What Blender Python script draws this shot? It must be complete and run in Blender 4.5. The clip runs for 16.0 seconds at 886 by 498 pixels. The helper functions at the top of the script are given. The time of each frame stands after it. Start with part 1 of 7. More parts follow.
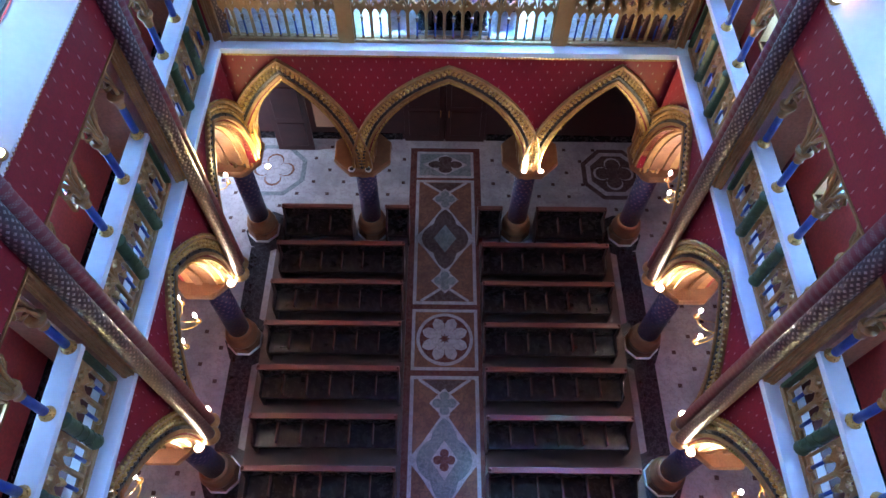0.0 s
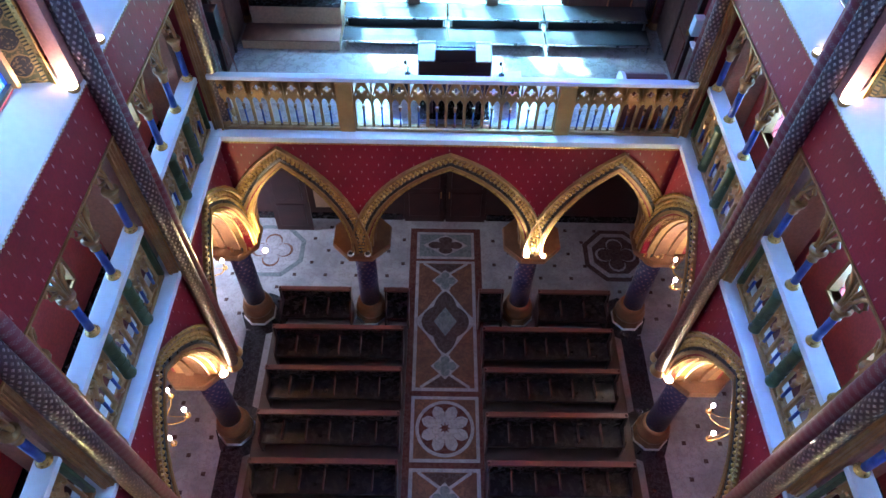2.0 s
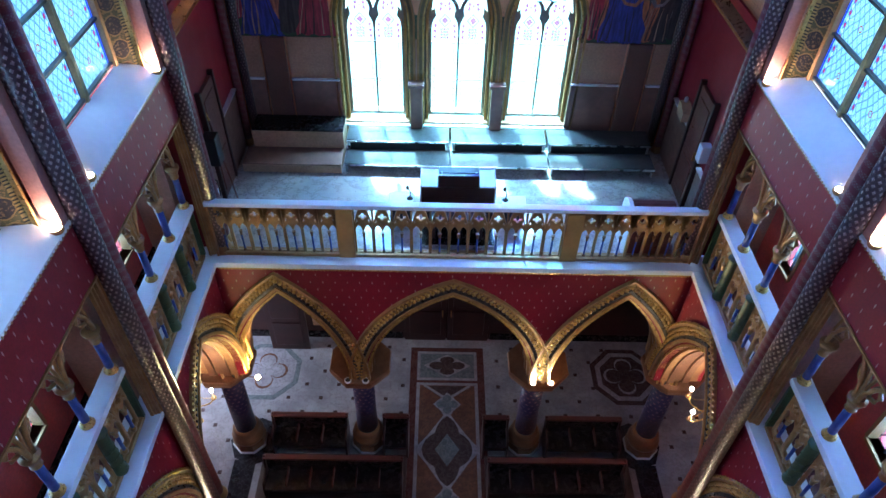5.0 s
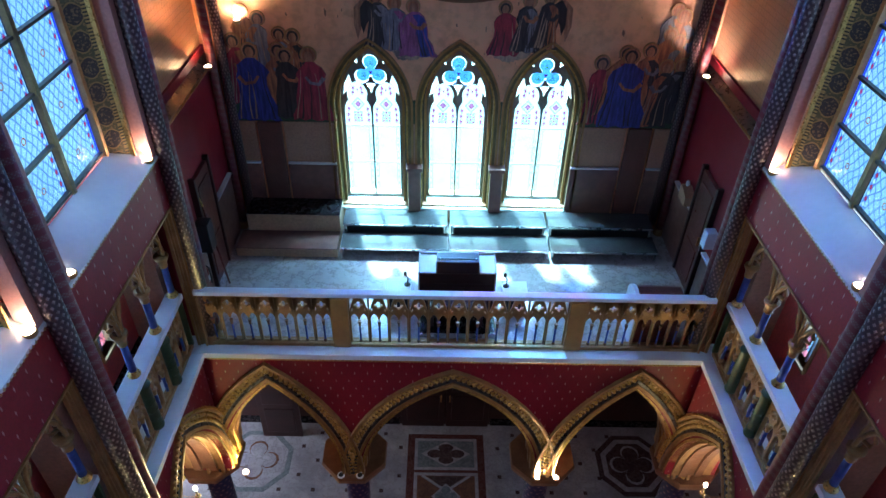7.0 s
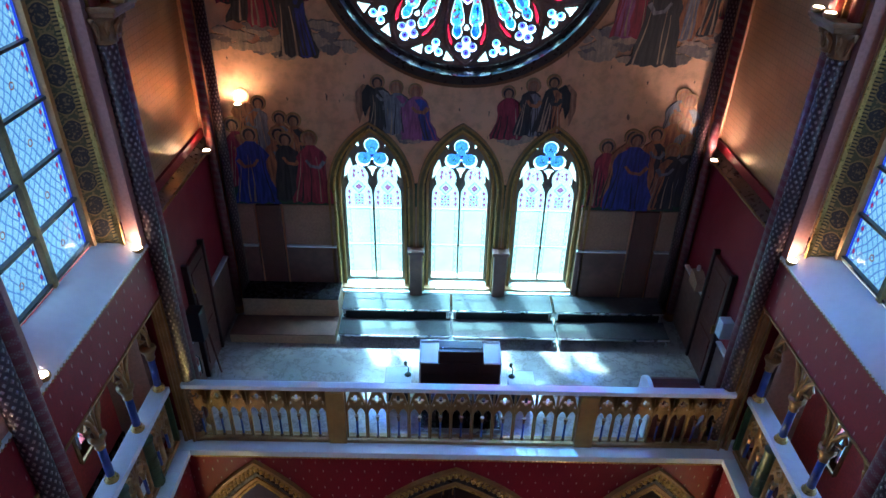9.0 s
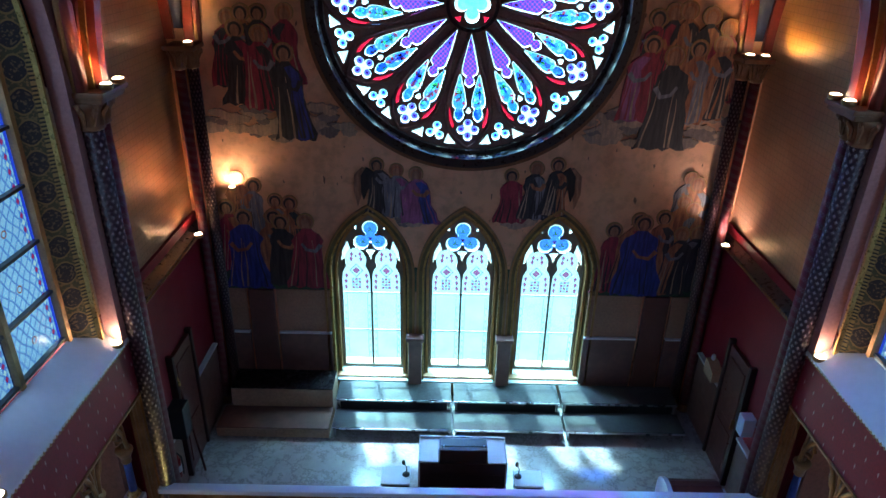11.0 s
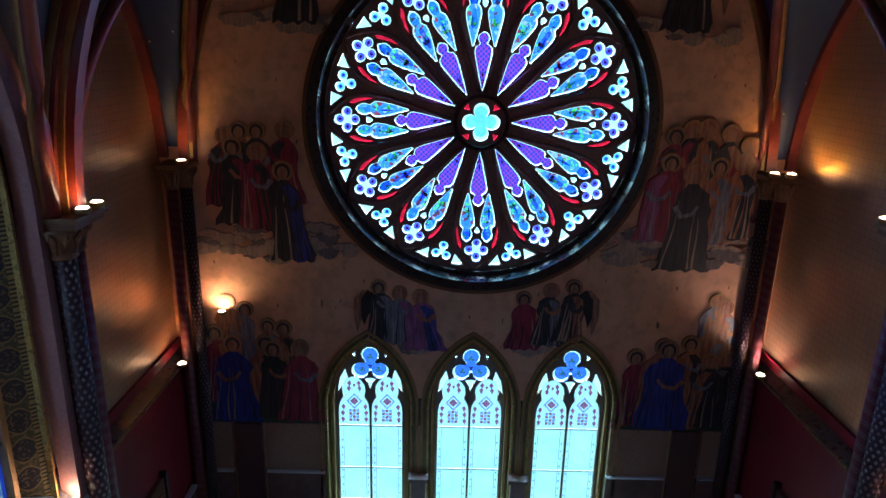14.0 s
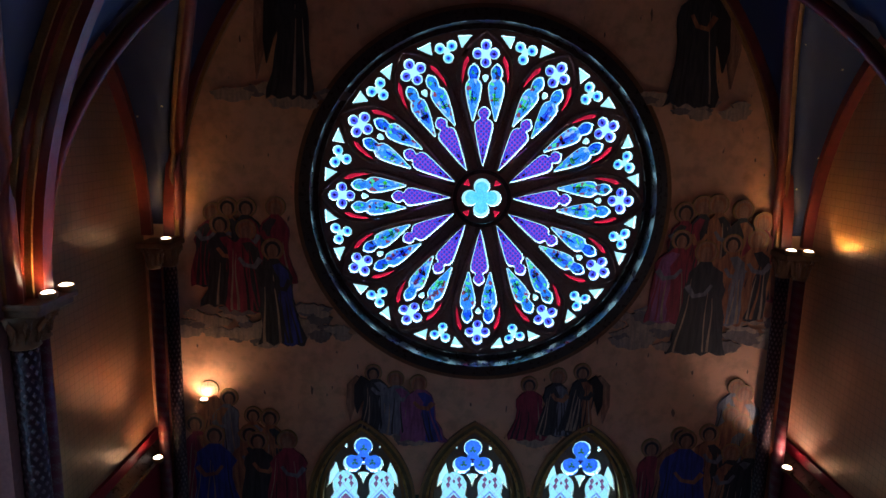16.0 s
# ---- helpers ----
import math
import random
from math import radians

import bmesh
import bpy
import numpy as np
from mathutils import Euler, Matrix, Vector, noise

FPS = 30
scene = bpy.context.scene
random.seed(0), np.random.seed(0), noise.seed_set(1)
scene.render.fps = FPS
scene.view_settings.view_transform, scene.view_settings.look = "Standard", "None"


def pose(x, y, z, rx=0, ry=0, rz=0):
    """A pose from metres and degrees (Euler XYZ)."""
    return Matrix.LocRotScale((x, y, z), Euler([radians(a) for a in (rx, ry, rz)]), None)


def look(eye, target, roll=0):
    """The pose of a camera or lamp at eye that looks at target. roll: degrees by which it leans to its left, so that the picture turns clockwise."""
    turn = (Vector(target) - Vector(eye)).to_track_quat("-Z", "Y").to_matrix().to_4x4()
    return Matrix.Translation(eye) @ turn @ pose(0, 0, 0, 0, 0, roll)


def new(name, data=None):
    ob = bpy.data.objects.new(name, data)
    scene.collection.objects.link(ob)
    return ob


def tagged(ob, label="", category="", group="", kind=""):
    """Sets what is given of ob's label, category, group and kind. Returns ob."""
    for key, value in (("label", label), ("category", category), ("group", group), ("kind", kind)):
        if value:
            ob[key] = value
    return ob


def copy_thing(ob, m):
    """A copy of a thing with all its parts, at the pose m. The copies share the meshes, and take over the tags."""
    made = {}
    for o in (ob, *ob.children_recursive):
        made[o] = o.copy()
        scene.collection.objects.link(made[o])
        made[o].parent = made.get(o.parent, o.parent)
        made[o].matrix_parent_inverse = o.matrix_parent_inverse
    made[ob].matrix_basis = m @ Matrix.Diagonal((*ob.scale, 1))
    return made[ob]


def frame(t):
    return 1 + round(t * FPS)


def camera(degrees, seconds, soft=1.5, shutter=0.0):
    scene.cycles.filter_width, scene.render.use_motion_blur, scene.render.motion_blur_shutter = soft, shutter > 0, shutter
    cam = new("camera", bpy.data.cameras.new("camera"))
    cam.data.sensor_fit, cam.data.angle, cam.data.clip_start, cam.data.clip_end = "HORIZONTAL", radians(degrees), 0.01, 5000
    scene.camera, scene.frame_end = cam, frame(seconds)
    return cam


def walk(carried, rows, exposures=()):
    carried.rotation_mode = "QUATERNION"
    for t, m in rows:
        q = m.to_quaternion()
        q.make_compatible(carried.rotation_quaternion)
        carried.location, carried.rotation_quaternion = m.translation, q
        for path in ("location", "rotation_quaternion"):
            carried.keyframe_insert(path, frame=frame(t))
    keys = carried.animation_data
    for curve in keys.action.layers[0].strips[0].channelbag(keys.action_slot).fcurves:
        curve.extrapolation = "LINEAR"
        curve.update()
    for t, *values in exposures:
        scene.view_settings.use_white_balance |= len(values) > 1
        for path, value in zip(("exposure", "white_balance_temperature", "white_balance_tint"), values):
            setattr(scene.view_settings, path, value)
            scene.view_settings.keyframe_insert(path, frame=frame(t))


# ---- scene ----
cam = camera(67.1, 16.0)
PATH = [
    (0, (0.016, 0.162, 13.021), (0.036, 1.214, 11.32), 1.6),
    (0.5, (0.003, 0.254, 13.015), (0.025, 1.347, 11.34), 1.7),
    (1, (-0.008, 0.39, 12.996), (0.014, 1.526, 11.351), 1.7),
    (1.5, (-0.009, 0.499, 12.987), (0.012, 1.673, 11.368), 1.7),
    (2, (-0.027, 0.606, 12.978), (-0.005, 1.824, 11.391), 1.7),
    (2.5, (-0.039, 0.722, 12.971), (-0.018, 1.975, 11.412), 1.7),
    (3, (-0.042, 0.83, 12.952), (-0.023, 2.122, 11.425), 1.6),
    (3.5, (-0.056, 0.938, 12.935), (-0.038, 2.268, 11.442), 1.6),
    (4, (-0.073, 1.036, 12.923), (-0.056, 2.404, 11.464), 1.6),
    (6.5, (-0.094, 1.538, 12.883), (-0.07, 3.084, 11.613), 1.5),
    (7, (-0.102, 1.647, 12.88), (-0.079, 3.225, 11.651), 1.5),
    (7.5, (-0.101, 1.749, 12.873), (-0.081, 3.359, 11.687), 1.4),
    (8, (-0.105, 1.851, 12.863), (-0.087, 3.492, 11.72), 1.4),
    (8.5, (-0.114, 1.973, 12.85), (-0.096, 3.643, 11.751), 1.4),
    (9, (-0.102, 2.092, 12.851), (-0.09, 3.79, 11.795), 1.3),
    (11.5, (-0.157, 2.711, 12.828), (-0.143, 4.533, 12.004), 1.4),
    (12, (-0.162, 2.829, 12.822), (-0.152, 4.673, 12.046), 1.4),
    (12.5, (-0.182, 2.939, 12.804), (-0.173, 4.804, 12.081), 1.4),
    (13, (-0.205, 3.067, 12.805), (-0.196, 4.95, 12.13), 1.4),
    (13.5, (-0.238, 3.197, 12.791), (-0.226, 5.097, 12.167), 1.3),
    (14, (-0.26, 3.332, 12.794), (-0.248, 5.247, 12.219), 1.3),
    (14.5, (-0.26, 3.444, 12.777), (-0.253, 5.376, 12.258), 1.3),
    (15, (-0.278, 3.569, 12.777), (-0.269, 5.513, 12.308), 1.3),
    (15.5, (-0.295, 3.686, 12.769), (-0.281, 5.642, 12.354), 1.3),
    (16, (-0.298, 3.797, 12.754), (-0.278, 5.764, 12.394), 1.2),
]
walk(cam, [(t, look(eye, target, roll)) for t, eye, target, roll in PATH], [(0, 4.35, 6100, 19), (4, 3.95, 6100, 18), (6.5, 3.3, 6500, 17), (9, 2.9, 6650, 17), (11.5, 2.35, 6750, 18), (12.5, 2.15, 6750, 19), (14.5, 1.65, 6750, 22), (16, 1.4, 6750, 23)])

from mathutils import geometry

# ---- world and large lights ----
AX = 0.19            # axis of the nave
HW = 3.55            # half width between the nave walls
GZ = 5.83            # gallery floor
YE = 8.2             # edge of the gallery slab across the nave
YF, WF = 8.29, 3.62  # wall faces below the slabs: end, sides
YW = 11.5            # end wall
SPRING = 11.45       # springing of the vault
BAYS = (8.6, 5.85, 3.1, 0.35, -2.4, -5.15)

world = bpy.data.worlds.new("sky")
scene.world = world
world.use_nodes = True
sky = world.node_tree.nodes.new("ShaderNodeTexSky")
sky.sky_type, sky.sun_disc = "NISHITA", False
sky.sun_elevation, sky.sun_rotation = radians(54), radians(-15)
world.node_tree.links.new(sky.outputs[0], world.node_tree.nodes["Background"].inputs[0])
world.node_tree.nodes["Background"].inputs[1].default_value = 0.05


def area(name, eye, target, sx, sy, power, colour):
    d = bpy.data.lights.new(name, "AREA")
    d.shape, d.size, d.size_y, d.energy, d.color = "RECTANGLE", sx, sy, power, colour
    ob = new(name, d)
    ob.matrix_world = look(eye, target)
    return ob


sun = new("sun", bpy.data.lights.new("sun", "SUN"))
sun.data.energy, sun.data.angle, sun.data.color = 5.0, radians(3), (1.0, 0.96, 0.90)
sun.matrix_world = look((AX - 15.5, 58.0, 80.0), (AX, 0.0, 0.0))

DAY = (0.72, 0.88, 1.0)
area("daylight_lancets", (AX, 12.45, 9.2), (AX, 9.3, 5.8), 4.6, 0.9, 230, DAY)
area("daylight_rose", (AX, 12.6, 12.2), (AX, 0, 10.2), 4.4, 4.2, 115, DAY)
area("daylight_rose_high", (AX - 1.2, 14.6, 16.0), (AX + 2.2, 2.8, 0), 4.0, 2.2, 1000, (0.74, 0.76, 1.0))
for s in (-1, 1):
    area("daylight_clerestory", (AX + s * 5.2, 0.8, 14.4), (AX + s * 1.0, 0.8, 9.6), 12.0, 2.4, 180, (0.98, 0.89, 0.93))
    area("daylight_gallery", (AX + s * 4.85, 3.0, 7.1), (AX, 3.0, 6.2), 12.0, 1.6, 95, (0.90, 0.90, 1.0))
area("daylight_porch", (-6.9, 10.2, 2.0), (0, 10.6, 0.5), 1.4, 2.6, 20, DAY)


# ---- materials ----
class Nodes:
    """Short hand for node trees."""

    def __init__(self, name):
        self.m = bpy.data.materials.new(name)
        self.m.use_nodes = True
        self.t = self.m.node_tree
        self.n = self.t.nodes
        self.b = self.n["Principled BSDF"]
        self.out = self.n["Material Output"]
        self.co = self.n.new("ShaderNodeTexCoord").outputs["Object"]

    def put(self, socket, value):
        if isinstance(value, bpy.types.NodeSocket):
            self.t.links.new(value, socket)
        else:
            if socket.type == "RGBA" and len(value) == 3:
                value = (*value, 1)
            socket.default_value = value

    def noise(self, scale, detail=4, rough=0.55, co=None, stretch=None):
        q = self.n.new("ShaderNodeTexNoise")
        c = co or self.co
        if stretch:
            mp = self.n.new("ShaderNodeMapping")
            self.put(mp.inputs[0], c)
            mp.inputs["Scale"].default_value = stretch
            c = mp.outputs[0]
        self.put(q.inputs["Vector"], c)
        q.inputs["Scale"].default_value, q.inputs["Detail"].default_value = scale, detail
        q.inputs["Roughness"].default_value = rough
        return q.outputs["Fac"]

    def voro(self, scale, feature="F1", co=None):
        q = self.n.new("ShaderNodeTexVoronoi")
        q.feature = feature
        self.put(q.inputs["Vector"], co or self.co)
        q.inputs["Scale"].default_value = scale
        return q.outputs[0]

    def ramp(self, fac, *stops):
        q = self.n.new("ShaderNodeValToRGB")
        self.put(q.inputs[0], fac)
        while len(q.color_ramp.elements) < len(stops):
            q.color_ramp.elements.new(0.5)
        for e, (p, c) in zip(q.color_ramp.elements, stops):
            e.position = p
            e.color = (c, c, c, 1) if isinstance(c, (int, float)) else (*c, 1)
        return q.outputs[0]

    def mix(self, fac, a, b, blend="MIX"):
        q = self.n.new("ShaderNodeMix")
        q.data_type, q.blend_type = "RGBA", blend
        self.put(q.inputs[0], fac)
        self.put(q.inputs[6], a)
        self.put(q.inputs[7], b)
        return q.outputs[2]

    def math(self, op, a, b=0.0, c=0.0):
        q = self.n.new("ShaderNodeMath")
        q.operation = op
        for i, v in enumerate((a, b, c)):
            self.put(q.inputs[i], v)
        return q.outputs[0]

    def xyz(self):
        q = self.n.new("ShaderNodeSeparateXYZ")
        self.put(q.inputs[0], self.co)
        return q.outputs

    def rand(self):
        return self.n.new("ShaderNodeObjectInfo").outputs["Random"]

    def bump(self, height, strength=0.3, dist=0.01):
        q = self.n.new("ShaderNodeBump")
        q.inputs["Strength"].default_value, q.inputs["Distance"].default_value = strength, dist
        self.put(q.inputs["Height"], height)
        self.put(self.b.inputs["Normal"], q.outputs[0])

    def done(self, colour, rough=0.5, metal=0.0, spec=0.5):
        self.put(self.b.inputs["Base Color"], colour)
        self.put(self.b.inputs["Roughness"], rough)
        self.put(self.b.inputs["Metallic"], metal)
        self.put(self.b.inputs["Specular IOR Level"], spec)
        return self.m




def worn(name, a, b, rough=0.5, metal=0.0, big=1.5, fine=28, bump=0.15, spec=0.5, grit=0.22):
    """A surface that wanders between two colours, with fine grain and uneven gloss."""
    q = Nodes(name)
    c = q.mix(q.ramp(q.noise(big), (0.3, 0.0), (0.7, 1.0)), a, b)
    f = q.noise(fine, 5)
    c = q.mix(q.ramp(f, (0.35, grit), (0.62, 0.0)), c, (0.02, 0.016, 0.014))
    r = q.math("MULTIPLY_ADD", q.noise(big * 4), 0.3, rough - 0.15)
    q.bump(f, bump)
    return q.done(c, r, metal, spec)


def lattice(q, pu, pv, size, co=None, tall=1.6):
    """Mask of small marks on a staggered grid, on upright walls."""
    x, y, z = q.xyz()
    u = q.math("DIVIDE", q.math("ADD", x, y), pu)
    v = q.math("DIVIDE", z, pv)
    row = q.math("FLOOR", v)
    u = q.math("ADD", u, q.math("MULTIPLY", row, 0.5))
    du = q.math("ABSOLUTE", q.math("SUBTRACT", q.math("FRACT", u), 0.5))
    dv = q.math("ABSOLUTE", q.math("SUBTRACT", q.math("FRACT", v), 0.5))
    d = q.math("ADD", q.math("MULTIPLY", du, pu), q.math("DIVIDE", q.math("MULTIPLY", dv, pv), tall))
    return q.math("LESS_THAN", d, size)


def red_wall(name, marks=True):
    q = Nodes(name)
    c = q.mix(q.ramp(q.noise(0.9, 5), (0.3, 0.0), (0.75, 1.0)), (0.30, 0.012, 0.026), (0.20, 0.008, 0.018))
    c = q.mix(q.ramp(q.noise(35, 5), (0.3, 0.3), (0.6, 0.0)), c, (0.06, 0.008, 0.01))
    f = 0.0
    if marks:
        f = lattice(q, 0.19, 0.17, 0.0095, None, 3.6)
        c = q.mix(q.math("MULTIPLY", f, q.ramp(q.noise(7), (0.35, 0.35), (0.6, 0.9))), c, (0.52, 0.36, 0.34))
    q.bump(q.noise(60, 3), 0.12, 0.004)
    return q.done(c, q.math("MULTIPLY_ADD", q.noise(3), 0.25, 0.36), 0.0, 0.3)


RED = red_wall("red_stencilled_wall")
RED_PLAIN = red_wall("red_plain_wall", False)
GALLERY_RED = worn("bright_red_gallery_wall", (0.64, 0.085, 0.07), (0.54, 0.06, 0.055), 0.5, big=0.8)
PEACH = worn("peach_plaster", (0.56, 0.30, 0.20), (0.48, 0.24, 0.16), 0.6, big=0.7)
PINK = worn("pink_reveal_paint", (0.43, 0.20, 0.18), (0.35, 0.15, 0.14), 0.6, big=0.7)
WHITE = worn("pale_marble", (0.76, 0.76, 0.79), (0.68, 0.68, 0.72), 0.34, big=1.2, fine=14, bump=0.02, grit=0.05)
GOLD = worn("gilded_moulding", (0.50, 0.27, 0.10), (0.32, 0.155, 0.058), 0.4, 0.4, big=5, fine=60, bump=0.3)
POST_GOLD = worn("gold_painted_post", (0.46, 0.24, 0.07), (0.36, 0.175, 0.05), 0.5, 0.15, big=3, fine=30, bump=0.05, grit=0.06)
GILT = worn("bright_gilding", (0.70, 0.43, 0.13), (0.44, 0.24, 0.07), 0.3, 0.6, big=8, fine=50, bump=0.3)
BRONZE = worn("brown_gilt_stone", (0.27, 0.125, 0.058), (0.19, 0.08, 0.038), 0.5, 0.15, big=4, fine=40, spec=0.3)
GREEN = worn("green_painted_post", (0.06, 0.095, 0.035), (0.035, 0.06, 0.022), 0.45, big=8, fine=30)
BLUE = worn("blue_painted_shaft", (0.03, 0.07, 0.30), (0.02, 0.045, 0.2), 0.4, big=6, fine=40)
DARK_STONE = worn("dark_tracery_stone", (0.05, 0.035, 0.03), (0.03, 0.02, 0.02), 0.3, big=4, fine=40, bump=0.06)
TRACERY = worn("grey_brown_tracery_stone", (0.30, 0.25, 0.20), (0.20, 0.16, 0.13), 0.45, big=4, fine=40)
WOOD = worn("dark_stained_wood", (0.045, 0.012, 0.011), (0.024, 0.007, 0.008), 0.35, big=3, fine=26, bump=0.04)
RAIL_WOOD = worn("red_brown_wood", (0.16, 0.042, 0.032), (0.11, 0.028, 0.022), 0.33, big=4, fine=30)
BLACK_WOOD = worn("black_varnished_wood", (0.009, 0.006, 0.008), (0.014, 0.009, 0.011), 0.26, big=3, fine=30, bump=0.004, spec=0.3)
DECK = worn("dark_grey_deck", (0.085, 0.08, 0.085), (0.06, 0.055, 0.06), 0.2, big=2, fine=20, bump=0.01)
BLACK = worn("black_metal", (0.015, 0.015, 0.017), (0.03, 0.03, 0.03), 0.4, 0.0)
STEEL = worn("steel", (0.6, 0.6, 0.62), (0.45, 0.45, 0.48), 0.3, 0.9)
CREAM = worn("cream_board", (0.60, 0.37, 0.24), (0.50, 0.30, 0.19), 0.6, big=1.2)
WAINSCOT = worn("brown_marble_wainscot", (0.25, 0.115, 0.09), (0.15, 0.065, 0.052), 0.35, big=2.2, fine=9, bump=0.03)
PALE_PANEL = worn("tan_painted_panel", (0.46, 0.24, 0.155), (0.36, 0.18, 0.115), 0.5, big=1.4)


def shaft_mat(name, ground, mark, pu, pv, size, tall):
    """Painted shaft with small raised marks; goes round by the angle."""
    q = Nodes(name)
    x, y, z = q.xyz()
    ang = q.math("MULTIPLY", q.math("ARCTAN2", y, x), 0.1)
    u = q.math("DIVIDE", ang, pu)
    v = q.math("DIVIDE", z, pv)
    u = q.math("ADD", u, q.math("MULTIPLY", q.math("FLOOR", v), 0.5))
    du = q.math("ABSOLUTE", q.math("SUBTRACT", q.math("FRACT", u), 0.5))
    dv = q.math("ABSOLUTE", q.math("SUBTRACT", q.math("FRACT", v), 0.5))
    d = q.math("ADD", q.math("MULTIPLY", du, pu), q.math("DIVIDE", q.math("MULTIPLY", dv, pv), tall))
    f = q.math("LESS_THAN", d, size)
    c = q.mix(q.noise(30), ground, [g * 0.5 for g in ground])
    c = q.mix(q.math("MULTIPLY", f, q.ramp(q.noise(12), (0.3, 0.35), (0.6, 1.0))), c, mark)
    q.bump(q.ramp(d, (0.0, 1.0), (size * 1.2, 0.0)), 0.8, 0.012)
    return q.done(c, 0.36, 0.0, 0.4)


SHAFT_DARK = shaft_mat("dark_diapered_shaft", (0.060, 0.020, 0.026), (0.24, 0.155, 0.15), 0.0628, 0.055, 0.0185, 1.25)
SHAFT_PURPLE = shaft_mat("purple_diapered_column", (0.040, 0.030, 0.085), (0.19, 0.10, 0.12), 0.0523, 0.11, 0.015, 1.5)


def spiral_mat():
    q = Nodes("red_banded_shaft")
    x, y, z = q.xyz()
    a = q.math("DIVIDE", q.math("ARCTAN2", y, x), 6.28318)
    f = q.math("FRACT", q.math("ADD", q.math("DIVIDE", z, 0.12), a))
    band = q.math("GREATER_THAN", f, 0.52)
    g = q.math("FRACT", q.math("SUBTRACT", q.math("DIVIDE", z, 0.036), q.math("MULTIPLY", a, 14)))
    h = q.math("FRACT", q.math("ADD", q.math("DIVIDE", z, 0.036), q.math("MULTIPLY", a, 14)))
    knot = q.math("MULTIPLY", q.math("GREATER_THAN", g, 0.5), q.math("GREATER_THAN", h, 0.5))
    c = q.mix(q.noise(14), (0.20, 0.030, 0.038), (0.13, 0.020, 0.028))
    c = q.mix(q.math("MULTIPLY", band, q.math("MULTIPLY_ADD", knot, 0.55, 0.2)), c, q.mix(q.noise(40), (0.16, 0.10, 0.09), (0.26, 0.17, 0.15)))
    q.bump(q.math("ADD", q.math("MULTIPLY", band, knot), q.math("MULTIPLY", q.noise(50), 0.3)), 0.5, 0.006)
    return q.done(c, 0.4, 0.0, 0.35)


SHAFT_RED = spiral_mat()


def marble_floor():
    q = Nodes("white_marble_floor")
    v = q.noise(1.3, 8, 0.65)
    c = q.mix(q.ramp(v, (0.4, 0.0), (0.6, 1.0)), (0.34, 0.33, 0.36), (0.24, 0.23, 0.26))
    c = q.mix(q.ramp(q.noise(4.5, 9, 0.7), (0.47, 0.0), (0.5, 0.5), (0.53, 0.0)), c, (0.16, 0.14, 0.15))
    return q.done(c, q.math("MULTIPLY_ADD", q.noise(2), 0.2, 0.12), 0.0, 0.5)


def vein(name, a, b, line, scale=2.5, rough=0.2):
    q = Nodes(name)
    c = q.mix(q.ramp(q.noise(scale, 8, 0.65), (0.35, 0.0), (0.65, 1.0)), a, b)
    c = q.mix(q.ramp(q.noise(scale * 2.2, 9, 0.7), (0.46, 0.0), (0.5, 0.8), (0.54, 0.0)), c, line)
    return q.done(c, q.math("MULTIPLY_ADD", q.noise(6), 0.2, rough - 0.1))


FLOOR = marble_floor()
M_WHITE = vein("white_inlay_marble", (0.38, 0.36, 0.40), (0.28, 0.265, 0.30), (0.20, 0.19, 0.21))
M_BROWN = vein("tawny_inlay_marble", (0.22, 0.105, 0.068), (0.12, 0.06, 0.045), (0.09, 0.045, 0.04), 3)
M_DARK = vein("dark_inlay_marble", (0.075, 0.045, 0.045), (0.05, 0.03, 0.032), (0.12, 0.09, 0.09), 3)
M_BLACK = vein("black_inlay_marble", (0.018, 0.017, 0.022), (0.012, 0.012, 0.016), (0.05, 0.05, 0.06), 3)
M_GREY = vein("grey_inlay_marble", (0.15, 0.17, 0.19), (0.10, 0.12, 0.14), (0.24, 0.26, 0.28), 4)
M_RED = vein("red_inlay_marble", (0.11, 0.035, 0.03), (0.07, 0.022, 0.022), (0.15, 0.08, 0.07), 4)
G_FLOOR = vein("polished_gallery_marble", (0.48, 0.42, 0.41), (0.34, 0.29, 0.29), (0.22, 0.18, 0.18), 1.6, 0.17)


def mural_mat():
    q = Nodes("ochre_mural_plaster")
    c = q.mix(q.ramp(q.noise(0.8, 5), (0.3, 0.0), (0.7, 1.0)), (0.86, 0.455, 0.27), (0.76, 0.37, 0.21))
    c = q.mix(q.ramp(q.noise(7, 5), (0.3, 0.35), (0.55, 0.0)), c, (0.22, 0.11, 0.06))
    c = q.mix(q.ramp(q.noise(16, 2, 0.4, None, (1, 1, 0.35)), (0.71, 0.0), (0.73, 0.85)), c, (0.08, 0.04, 0.03))
    q.bump(q.noise(25, 4), 0.1, 0.004)
    return q.done(c, 0.5, 0.1)


def mosaic_mat():
    q = Nodes("gold_leaf_wall")
    x, y, z = q.xyz()
    gx = q.math("FRACT", q.math("DIVIDE", q.math("ADD", y, q.math("MULTIPLY", q.noise(2.0), 0.05)), 0.085))
    gz = q.math("FRACT", q.math("DIVIDE", z, 0.085))
    ln = q.math("MAXIMUM", q.math("GREATER_THAN", gx, 0.9), q.math("GREATER_THAN", gz, 0.9))
    c = q.mix(q.ramp(q.noise(1.2, 6), (0.3, 0.0), (0.7, 1.0)), (0.58, 0.32, 0.19), (0.42, 0.22, 0.125))
    c = q.mix(q.math("MULTIPLY", ln, 0.35), c, (0.13, 0.07, 0.04))
    q.bump(q.math("ADD", q.math("MULTIPLY", ln, -0.4), q.math("MULTIPLY", q.noise(22, 3), 1.4)), 0.4, 0.007)
    return q.done(c, q.math("MULTIPLY_ADD", q.noise(14), 0.25, 0.24), 0.6)


